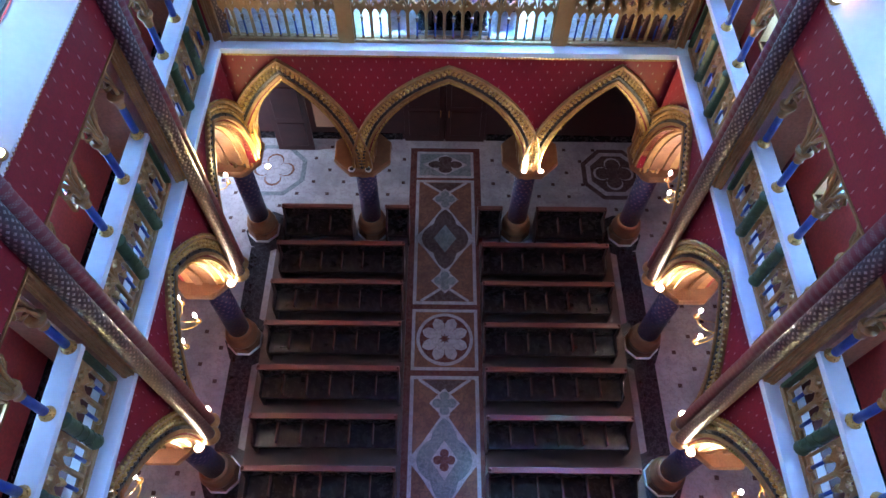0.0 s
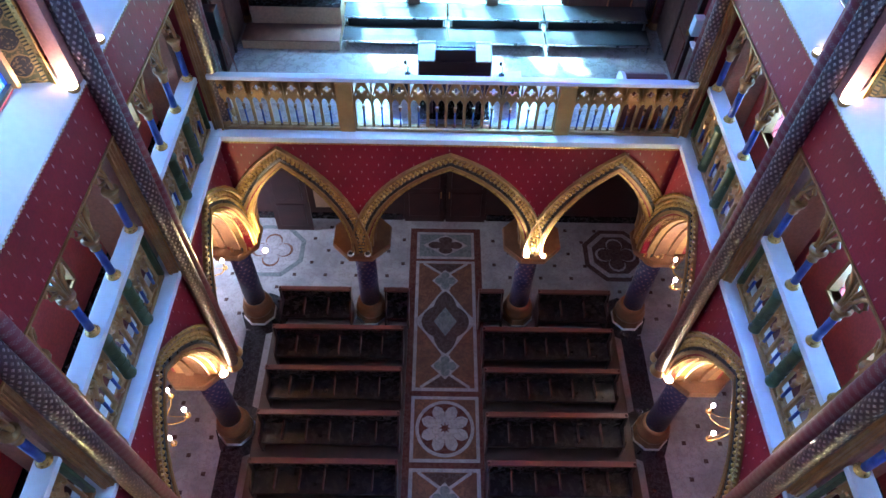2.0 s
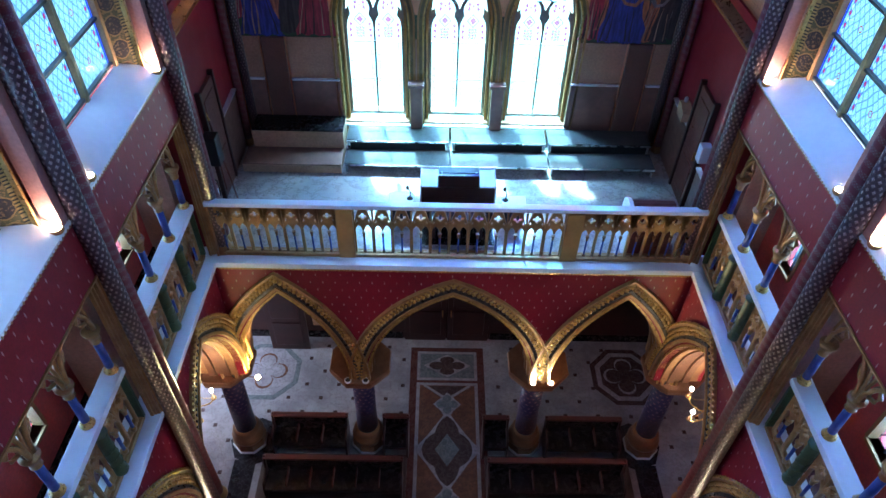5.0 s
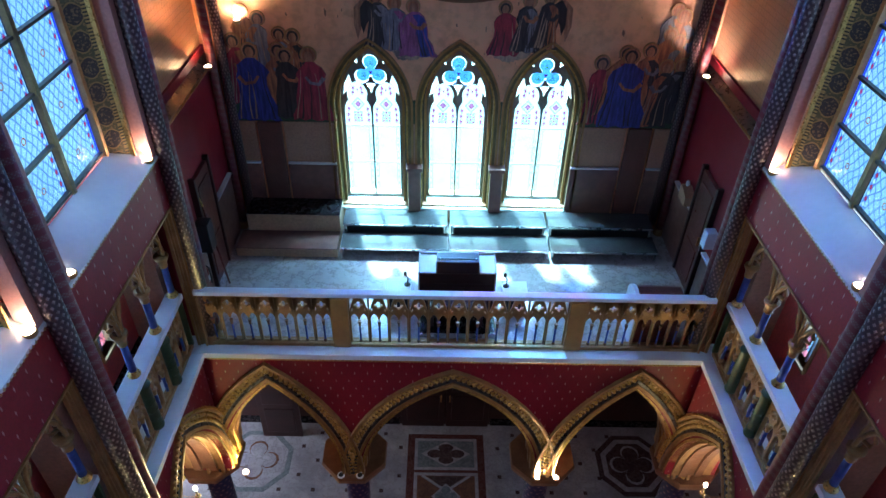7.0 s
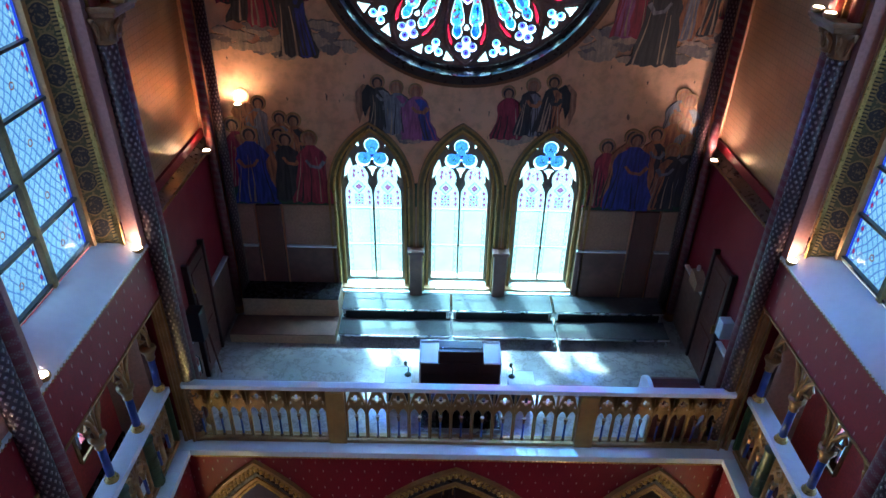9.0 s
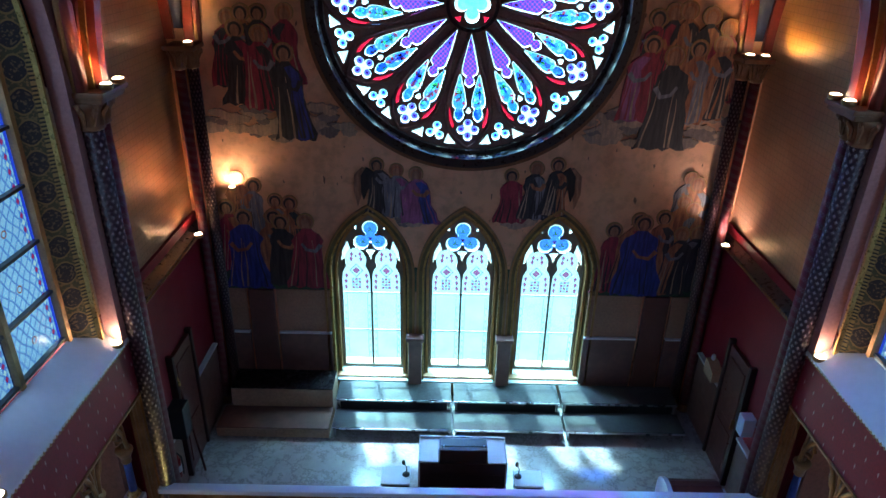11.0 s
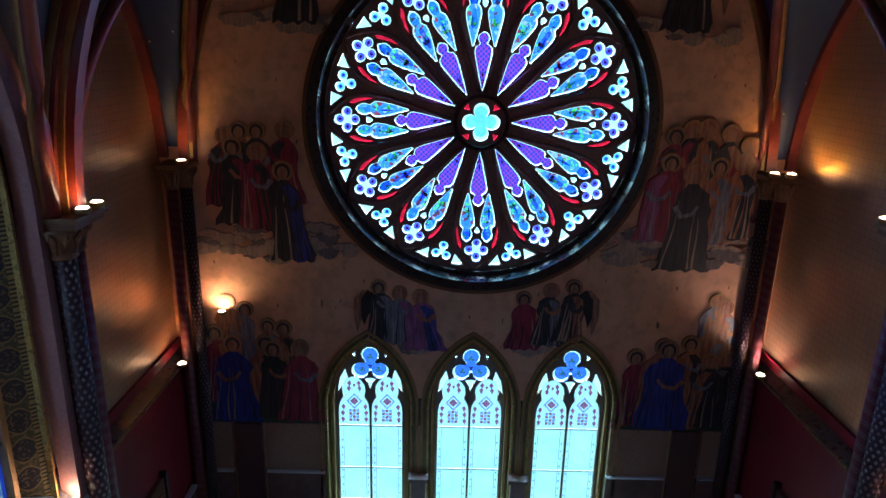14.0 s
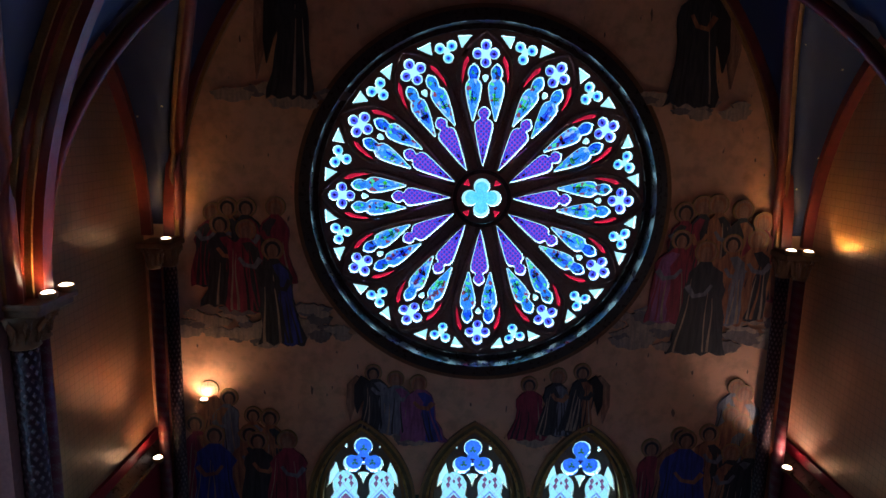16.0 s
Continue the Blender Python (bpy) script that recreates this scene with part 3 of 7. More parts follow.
END_ARCHES = ((AX - 2.75, 0.97, 2.25), (AX, 1.44, 2.24), (AX + 2.76, 0.98, 2.24))
ESP = 2.85
w = arcade_wall("wall_gallery_front", END_ARCHES, AX - HW - 0.6, AX + HW + 0.6, ESP, GZ - 0.1, YF, YF + 0.8, along_x,
                "deep red stencilled wall over three pointed arches")
for c, a, rise in END_ARCHES:
    archivolt(w, c, a, ESP, rise, YF, along_x)
bm = abox(AX - HW, AX + HW, YF - 0.055, YF, GZ - 0.17, GZ - 0.11, 0.01)
part("string_course", bm, GOLD, w, "gilded string course")
bm = leaf_row(bmesh.new(), [(AX - HW, GZ - 0.135), (AX + HW, GZ - 0.14)], YF - 0.05, along_x, 0.05, 0.055)
part("string_beads", bm, GILT, w)

SSP = 3.05
for s in (-1, 1):
    f = along_y(s)
    arches = [((BAYS[i] + BAYS[i + 1]) / 2, 1.15, 2.2) for i in range(5)][::-1]
    arches[-1] = (7.12, 1.10, 2.2)
    w = arcade_wall("wall_arcade", arches, -6.0, YE - 0.002, SSP, GZ - 0.1, WF, WF + 0.85, f, "deep red stencilled wall over pointed side arches")
    for c, a, rise in arches[2:]:
        archivolt(w, c, a, SSP, rise, WF, f)
        part("hood_crockets", leaf_row(bmesh.new(), arch(c, a, SSP, rise, 0.365), WF - 0.05, f, 0.06, 0.08), GILT, w, "small upright gilded crockets")


# ---- structure: outer walls, doors under the gallery ----
for s in (-1, 1):
    f = along_y(s)
    u = 6.3
    name = "wall_west" if s < 0 else "wall_east"
    bm = bmesh.new()
    for lo, hi in ((-10.2, 9.4), (11.1, 12.2)) if s < 0 else ((-10.2, 12.2),):
        band(bm, [(lo, -0.2), (hi, -0.2)], [(lo, GZ), (hi, GZ)], u, u + 0.3, f)
    if s < 0:
        band(bm, [(9.4, 2.9), (11.1, 2.9)], [(9.4, GZ), (11.1, GZ)], u, u + 0.3, f)
    tagged(part(name, bm, RED_PLAIN), "plain dark red outer wall of the aisle", "wall", kind="structure")
    # wall of the narrow gallery passage, with small windows
    u, WB, WT = 4.5, 6.42, 7.75
    bm = bmesh.new()
    band(bm, [(-10.2, GZ), (8.4, GZ)], [(-10.2, WB), (8.4, WB)], u, u + 0.2, f)
    band(bm, [(-10.2, WT), (8.4, WT)], [(-10.2, 8.9), (8.4, 8.9)], u, u + 0.2, f)
    ys = [-10.2]
    for i in range(5):
        m = (BAYS[i] + BAYS[i + 1]) / 2
        for k in (-0.55, 0.45):
            ys += [m + k - 0.2, m + k + 0.2]
    ys = sorted(ys[1:])
    edges = [-10.2] + ys + [8.4]
    for lo, hi in zip(edges[::2], edges[1::2]):
        band(bm, [(lo, WB), (hi, WB)], [(lo, WT), (hi, WT)], u, u + 0.2, f)
    w = tagged(part("wall_gallery", bm, GALLERY_RED), "plain red wall of the side gallery with dark skirting", "wall", kind="structure")
    part("skirting", band(bmesh.new(), [(-10.2, GZ), (8.39, GZ)], [(-10.2, GZ + 0.13), (8.39, GZ + 0.13)], u - 0.03, u, f), BLACK_WOOD, w, "dark skirting board")
    part("end_return", band(bmesh.new(), [(8.41, GZ), (8.6, GZ)], [(8.41, 8.9), (8.6, 8.9)], 3.96, u + 0.2, f), PEACH, w, "peach plastered return at the gallery's end")
    for lo, hi in zip(ys[::2], ys[1::2]):
        wn = tagged(empty("window_gallery"), "small leaded blue window in the red gallery wall", "window", kind="structure")
        part("pane", pane([(lo, WB), (hi, WB), (hi, WT), (lo, WT)], u + 0.1, f), G_QUARRY, wn)
        for q in (lo, hi):
            part("jamb", band(bmesh.new(), [(q - 0.025, WB), (q + 0.025, WB)], [(q - 0.025, WT), (q + 0.025, WT)], u - 0.02, u + 0.12, f), GOLD, wn)
        part("window_sill", band(bmesh.new(), [(lo, WB - 0.04), (hi, WB - 0.04)], [(lo, WB), (hi, WB)], u - 0.03, u + 0.12, f), GOLD, wn)
        part("glazing_bar", band(bmesh.new(), [((lo + hi) / 2 - 0.012, WB), ((lo + hi) / 2 + 0.012, WB)], [((lo + hi) / 2 - 0.012, WT), ((lo + hi) / 2 + 0.012, WT)], u + 0.08, u + 0.11, f), BLACK, wn)
    for c in BAYS[1:4]:
        part("pier", band(bmesh.new(), [(c - 0.15, GZ), (c + 0.21, GZ)], [(c - 0.15, 8.89), (c + 0.21, 8.89)], HW + 0.345, u - 0.13, f), PEACH, w, "peach plastered pier across the passage")
    # aisle ceiling over the gallery
    x0, x1 = sorted((AX + s * 3.86, AX + s * 6.6))
    bm = box(bmesh.new(), x0, x1, -10.2, 12.2, 8.9, 9.05)
    tagged(part("ceiling_gallery", bm, RED_PLAIN), "plain dark red gallery ceiling", "ceiling", kind="structure")

bm = box(bmesh.new(), -7.4, 7.8, YW, 12.0, -0.2, GZ - 0.25)
w = tagged(part("wall_porch", bm, WOOD), "dark red-brown wooden wall under the gallery", "wall", kind="structure")
bm = box(bmesh.new(), -7.4, 7.8, -10.4, -10.1, -0.2, 17)
tagged(part("wall_altar_end", bm, RED_PLAIN), "red wall at the altar end of the nave", "wall", kind="structure")


# ---- structure: gallery openings and clerestory ----
LINTEL, SILL = 8.2, 8.87


def frame_rect(bm, y0, y1, z0, z1, w, v0, v1, f):
    band(bm, [(y0, z0), (y0 + w, z0)], [(y0, z1), (y0 + w, z1)], v0, v1, f)
    band(bm, [(y1 - w, z0), (y1, z0)], [(y1 - w, z1), (y1, z1)], v0, v1, f)
    band(bm, [(y0 + w, z1 - w), (y1 - w, z1 - w)], [(y0 + w, z1), (y1 - w, z1)], v0, v1, f)


def clerestory_bay(s, i):
    f = along_y(s)
    y1, y0 = BAYS[i] - 0.16, BAYS[i + 1] + 0.22     # the opening between the shafts
    c, half = (y0 + y1) / 2, (y1 - y0) / 2
    lo, hi = BAYS[i + 1], BAYS[i]
    # wall above the opening, with splayed sill
    bm = bmesh.new()
    band(bm, [(lo, LINTEL), (hi, LINTEL)], [(lo, SILL), (hi, SILL)], HW, HW + 0.31, f)
    w = tagged(part("wall_clerestory", bm, RED), "red stencilled wall band below the clerestory window", "wall", kind="structure")
    for q0, q1 in ((lo, y0), (y1, hi)):
        part("jamb", band(bmesh.new(), [(q0, GZ), (q1, GZ)], [(q0, LINTEL), (q1, LINTEL)], HW + 0.02, HW + 0.13, f), RED, w)
    bm = bmesh.new()
    for k, (d0, d1) in enumerate(((-0.02, 0.01), (0.02, 0.04), (0.05, 0.07), (0.08, 0.10))):
        frame_rect(bm, y0 + 0.022 * k, y1 - 0.022 * k, GZ, LINTEL - 0.022 * k, 0.022, HW + d0, HW + d1 + 0.02, f)
    frame_rect(bm, y0 + 0.004, y1 - 0.004, GZ, LINTEL - 0.004, 0.05, HW + 0.012, HW + 0.115, f)
    part("opening_frame", bm, GOLD, w, "gilded stepped frame of the gallery opening")
    bm = leaf_row(bmesh.new(), [(y0, SILL), (y1, SILL)], HW - 0.005, f, 0.045, 0.05)
    part("sill_beads", bm, GOLD, w)
    # sill: slopes up to the glass
    bm = bmesh.new()
    vs = [bm.verts.new(f(y, v, z)) for y in (y0, y1) for v, z in ((HW - 0.02, SILL), (HW - 0.02, SILL + 0.03), (HW + 0.36, SILL + 0.27), (HW + 0.36, SILL))]
    for k in range(4):
        bm.faces.new((vs[k], vs[(k + 1) % 4], vs[4 + (k + 1) % 4], vs[4 + k]))
    bm.faces.new(vs[:4])
    bm.faces.new(vs[4:][::-1])
    tagged(part("window_sill", bm, WHITE), "pale sloping window sill lit by the daylight", "sill", kind="structure")
    # upper wall with pointed opening: outer pink order, splayed painted border, glass
    sp, ga = 11.6, 0.74
    rise = 1.9
    bm = bmesh.new()
    a = legs(arch(c, half - 0.12, sp, rise + 0.4), SILL)
    low = [(lo, SILL)] + a + [(hi, SILL)]
    band(bm, low, flat(low, 16.2), HW, HW + 0.16, f)
    a2 = legs(arch(c, ga + 0.02, sp, rise), SILL)
    low = [(lo, SILL)] + a2 + [(hi, SILL)]
    band(bm, low, flat(low, 16.2), HW + 0.355, HW + 0.395, f)
    wu = tagged(part("wall_upper", bm, PINK), "pink plastered window reveal and upper wall", "wall", kind="structure")
    # splay from the pink order back to the glass
    bm = bmesh.new()
    o = legs(arch(c, half - 0.20, sp, rise + 0.3), SILL + 0.08)
    n = legs(arch(c, ga + 0.05, sp, rise + 0.05), SILL + 0.2)
    va = [bm.verts.new(f(u, HW + 0.17, z)) for u, z in o]
    vb = [bm.verts.new(f(u, HW + 0.37, z)) for u, z in n]
    vc = [bm.verts.new(f(u, HW + 0.42, z)) for u, z in n]
    vd = [bm.verts.new(f(u, HW + 0.40, z)) for u, z in o]
    for p, q in ((va, vb), (vb, vc), (vc, vd), (vd, va)):
        for k in range(len(o) - 1):
            bm.faces.new((p[k], p[k + 1], q[k + 1], q[k]))
    for v in bm.verts:
        v.co -= Vector((0, c, SILL))
    part("window_border", bm, BORDER, wu, "green border painted with dark medallions").location = (0, c, SILL)
    bm = band(bmesh.new(), legs(arch(c, half - 0.215, sp, rise + 0.285), SILL + 0.08), legs(arch(c, half - 0.185, sp, rise + 0.315), SILL + 0.05), HW + 0.14, HW + 0.19, f)
    part("border_roll", bm, GILT, wu, "gilded roll along the border")
    bm = band(bmesh.new(), legs(arch(c, ga, sp, rise), SILL + 0.27), legs(arch(c, ga + 0.06, sp, rise + 0.06), SILL + 0.2), HW + 0.33, HW + 0.40, f)
    wn = tagged(empty("window_side"), "tall pointed window of leaded pale blue stained glass", "window", kind="structure")
    part("window_frame", bm, GOLD, wn)
    z0 = SILL + 0.27
    ar = arch(0, ga, sp - z0, rise)
    for sd in (-1, 1):
        mid = sd * ga / 2
        if sd > 0:
            edge = [(0, 0)] + [(u, z) for u, z in ar if u >= -1e-6] + [(ga, 0)]
        else:
            edge = [(-ga, 0)] + [(u, z) for u, z in ar if u <= 1e-6] + [(0, 0)]
        light = part("pane", pane([(u - mid, z) for u, z in edge], 0, lambda u, v, z: (0, u, z)), G_SIDE, wn, "netted pale blue glass edged with beads")
        light.location = (AX + s * (HW + 0.40), c + mid, z0)
    part("mullion", band(bmesh.new(), [(c - 0.03, z0), (c + 0.03, z0)], [(c - 0.03, sp + 1.2), (c + 0.03, sp + 1.2)], HW + 0.34, HW + 0.41, f), OLIVE, wn)
    z = z0 + 0.02
    while z < 13.0:
        part("glazing_bar", band(bmesh.new(), [(c - ga, z), (c + ga, z)], [(c - ga, z + 0.03), (c + ga, z + 0.03)], HW + 0.36, HW + 0.41, f), BLACK, wn)
        z += 0.52
    return y0, y1


bays = {}
for s in (-1, 1):
    for i in range(5):
        bays[s, i] = clerestory_bay(s, i)


# ---- structure: end bay ----
EW = 3.78
for s in (-1, 1):
    f = along_y(s)
    bm = bmesh.new()
    band(bm, [(BAYS[0], GZ - 0.2), (12.0, GZ - 0.2)], [(BAYS[0], SILL), (12.0, SILL)], EW, EW + 0.3, f)
    w = tagged(part("wall_end_bay", bm, RED_PLAIN), "dark red wall of the end gallery", "wall", kind="structure")
    bm = bmesh.new()
    band(bm, [(BAYS[0], SILL), (12.0, SILL)], [(BAYS[0], 16.2), (12.0, 16.2)], EW + 0.12, EW + 0.3, f)
    w = tagged(part("wall_gold", bm, MOSAIC), "gold-leaf squares on the wall of the end bay", "wall", kind="structure")
    bm = bmesh.new()
    vs = [bm.verts.new(f(y, v, z)) for y in (BAYS[0] + 0.2, YW) for v, z in ((EW - 0.05, SILL - 0.09), (EW - 0.05, SILL - 0.03), (EW + 0.13, SILL + 0.08), (EW + 0.13, SILL - 0.09))]
    for k in range(4):
        bm.faces.new((vs[k], vs[(k + 1) % 4], vs[4 + (k + 1) % 4], vs[4 + k]))
    bm.faces.new(vs[:4])
    bm.faces.new(vs[4:][::-1])
    part("ledge", bm, DARK_STONE, w, "dark moulded ledge")
    part("ledge_beads", leaf_row(bmesh.new(), [(BAYS[0] + 0.2, SILL - 0.06), (YW, SILL - 0.06)], EW - 0.05, f, 0.045, 0.05), GOLD, w)

# end wall: three lancets below, rose above
LW, LSP, LRISE, LSILL = 0.60, 8.05, 1.06, 6.2
LX = (AX - 1.37, AX + 0.03, AX + 1.42)
RC, RZ, RR = AX + 0.04, 11.925, 1.99
bm = bmesh.new()
X0, X1, ZM = AX - 4.1, AX + 4.1, 9.3
xs = [X0] + [x + d for x in LX for d in (-LW, LW)] + [X1]
for lo, hi in zip(xs[::2], xs[1::2]):
    band(bm, [(lo, GZ - 0.25), (hi, GZ - 0.25)], [(lo, ZM), (hi, ZM)], YW, YW + 0.5, along_x)
for x in LX:
    band(bm, [(x - LW, GZ - 0.25), (x + LW, GZ - 0.25)], [(x - LW, LSILL), (x + LW, LSILL)], YW, YW + 0.5, along_x)
    a = arch(x, LW, LSP, LRISE)
    band(bm, a, flat(a, ZM), YW, YW + 0.5, along_x)
for lo, hi in ((X0, RC - RR), (RC + RR, X1)):
    band(bm, [(lo, ZM), (hi, ZM)], [(lo, 17), (hi, 17)], YW, YW + 0.5, along_x)
half = [(RC - RR * math.cos(math.pi * i / 40), RR * math.sin(math.pi * i / 40)) for i in range(41)]
band(bm, [(u, ZM) for u, z in half], [(u, RZ - z) for u, z in half], YW, YW + 0.5, along_x)
band(bm, [(u, RZ + z) for u, z in half], [(u, 17) for u, z in half], YW, YW + 0.5, along_x)
wall_end = tagged(part("wall_end", bm, MURAL), "ochre plastered end wall painted with robed groups and clouds", "wall", kind="structure")

# ---- structure: vault ----
def vault_z(x, y):
    fx = arch_z(x, AX, HW + 0.04, 0, 4.6)
    j = max(i for i in range(6) if i == 0 or y < BAYS[i - 1]) if y < BAYS[0] else -1
    if j < 0:
        lo, hi = BAYS[0] + 0.05, YW
    else:
        i = 0
        while i < 4 and y < BAYS[i + 1]:
            i += 1
        lo, hi = BAYS[i + 1], BAYS[i]
    c, a = (lo + hi) / 2, (hi - lo) / 2
    fy = arch_z(min(max(y, lo), hi), c, a, 0, 2.6) if lo <= y <= hi else 0
    return SPRING + max(fx, fy)


bm = bmesh.new()
ny, nx = 130, 60
grid = []
for j in range(ny + 1):
    y = -5.15 + (YW + 0.02 + 5.15) * j / ny
    grid.append([bm.verts.new((AX - HW - 0.37 + (2 * HW + 0.74) * i / nx, y, vault_z(AX - HW - 0.37 + (2 * HW + 0.74) * i / nx, y))) for i in range(nx + 1)])
for a, b in zip(grid, grid[1:]):
    for i in range(nx):
        bm.faces.new((a[i], a[i + 1], b[i + 1], b[i]))
ce = tagged(part("ceiling", bm, VAULT, None, "", True), "dark blue pointed vault with small gilt stars", "ceiling", kind="structure")
sol = ce.modifiers.new("thickness", "SOLIDIFY")
sol.thickness, sol.offset = 0.12, 1
bm = box(bmesh.new(), -7.4, 7.8, -10.4, 13.6, 17.0, 17.2)
tagged(part("roof", bm, DARK_STONE), "dark roof above the vault", "roof", kind="structure")

# bright overcast sky outside the windows
SKY_GLOW = glow("bright_sky", (0.74, 0.92, 1.0), 0.48, (0.01, 0.01, 0.01))
bm = box(bmesh.new(), -40, 40, 60.0, 60.5, -60.0, 30.0)
tagged(part("backdrop_end", bm, SKY_GLOW), "bright pale sky outside the end windows", "sky", kind="structure")
SIDE_GLOW = glow("side_sky", (0.62, 0.84, 1.0), 0.13, (0.01, 0.01, 0.01))
LOW_GLOW = glow("gallery_daylight", (0.70, 0.88, 1.0), 0.24, (0.01, 0.01, 0.01))
for s in (-1, 1):
    x0, x1 = sorted((AX + s * 5.95, AX + s * 6.05))
    bm = box(bmesh.new(), x0, x1, -6, 12.2, 9.06, 12.7)
    x2, x3 = sorted((AX + s * (HW + 0.46), AX + s * 5.95))
    box(bm, x2, x3, -6, 12.2, 9.055, 9.07)
    tagged(part("backdrop_side", bm, SIDE_GLOW), "bright pale sky outside the side windows", "sky", kind="structure")
    x0, x1 = sorted((AX + s * 5.1, AX + s * 5.2))
    bm = box(bmesh.new(), x0, x1, -6, 8.4, GZ + 0.01, 8.89)
    tagged(part("backdrop_low", bm, LOW_GLOW), "bright daylight outside the gallery windows", "sky", kind="structure")


# ---- rose window ----
def petal(profile, th, off=0.0, g=0.0):
    """Closed outline from (radius, half width) pairs, set at angle th with a sideways offset; g shrinks it."""
    pr = [(r, max(w - g, 0.004)) for r, w in profile]
    pr[0] = (pr[0][0] + 1.6 * g, pr[0][1])
    pr[-1] = (pr[-1][0] - 1.2 * g, pr[-1][1])
    pts = [(r, off - w) for r, w in pr] + [(r, off + w) for r, w in reversed(pr)]
    return [(RC + r * math.cos(th) + q * math.sin(th), RZ + r * math.sin(th) - q * math.cos(th)) for r, q in pts]


PURPLE = [(0.38, 0.004), (0.50, 0.04), (0.62, 0.068), (0.74, 0.095), (0.83, 0.112), (0.88, 0.108), (0.91, 0.085), (0.925, 0.055), (0.945, 0.05), (0.965, 0.068), (1.0, 0.076), (1.03, 0.065), (1.06, 0.035), (1.075, 0.008)]
SIDE = [(0.90, 0.012), (1.0, 0.038), (1.1, 0.066), (1.2, 0.088), (1.28, 0.098), (1.33, 0.092), (1.36, 0.07), (1.375, 0.055), (1.40, 0.06), (1.44, 0.072), (1.48, 0.070), (1.52, 0.05), (1.555, 0.008)]
HEART = [(1.345, 0.006), (1.375, 0.028), (1.40, 0.036), (1.42, 0.032), (1.43, 0.01)]
TAU = 2 * math.pi
VG = YW + 0.30


def petal_leaf(u, z, a, r):
    """Small kite pointing outwards along the angle a."""
    return [(u + r * p * math.cos(a) - r * q * math.sin(a), z + r * p * math.sin(a) + r * q * math.cos(a)) for p, q in ((-0.9, 0.0), (0.1, 0.5), (0.75, 0.0), (0.1, -0.5))]



def figure_glass(q):
    """Painted scene in small pieces: blue ground with pale, lilac and green bits, leaded."""
    v = q.n.new("ShaderNodeTexVoronoi")
    q.put(v.inputs["Vector"], q.co)
    v.inputs["Scale"].default_value = 24
    sp = q.n.new("ShaderNodeSeparateColor")
    q.put(sp.inputs[0], v.outputs["Color"])
    c = q.mix(q.noise(4), (0.04, 0.20, 0.88), (0.12, 0.48, 0.97))
    c = q.mix(q.math("GREATER_THAN", sp.outputs[0], 0.78), c, (0.62, 0.58, 0.96))
    c = q.mix(q.math("GREATER_THAN", sp.outputs[1], 0.86), c, (0.12, 0.72, 0.38))
    c = q.mix(q.math("GREATER_THAN", sp.outputs[2], 0.90), c, (0.55, 0.08, 0.15))
    return q.mix(q.ramp(q.voro(24, "DISTANCE_TO_EDGE"), (0.0, 0.55), (0.04, 0.0)), c, (0.0, 0.01, 0.03))


def lancet_glass(q):
    """White glass with faint lilac tracery."""
    x, y, z = q.xyz()
    a = q.math("ABSOLUTE", q.math("SUBTRACT", q.math("FRACT", q.math("DIVIDE", q.math("ADD", x, q.math("MULTIPLY", z, 0.8)), 0.17)), 0.5))
    b = q.math("ABSOLUTE", q.math("SUBTRACT", q.math("FRACT", q.math("DIVIDE", q.math("SUBTRACT", x, q.math("MULTIPLY", z, 0.8)), 0.17)), 0.5))
    m = q.math("MAXIMUM", a, b)
    c = q.mix(q.noise(9, 3), (0.32, 0.82, 0.92), (0.27, 0.76, 0.89))
    return q.mix(q.math("GREATER_THAN", m, 0.465), c, (0.34, 0.52, 0.85))


G_FIGURE = glass("painted_scene_glass", figure_glass)
G_LANCET = glass("white_patterned_glass", lancet_glass)

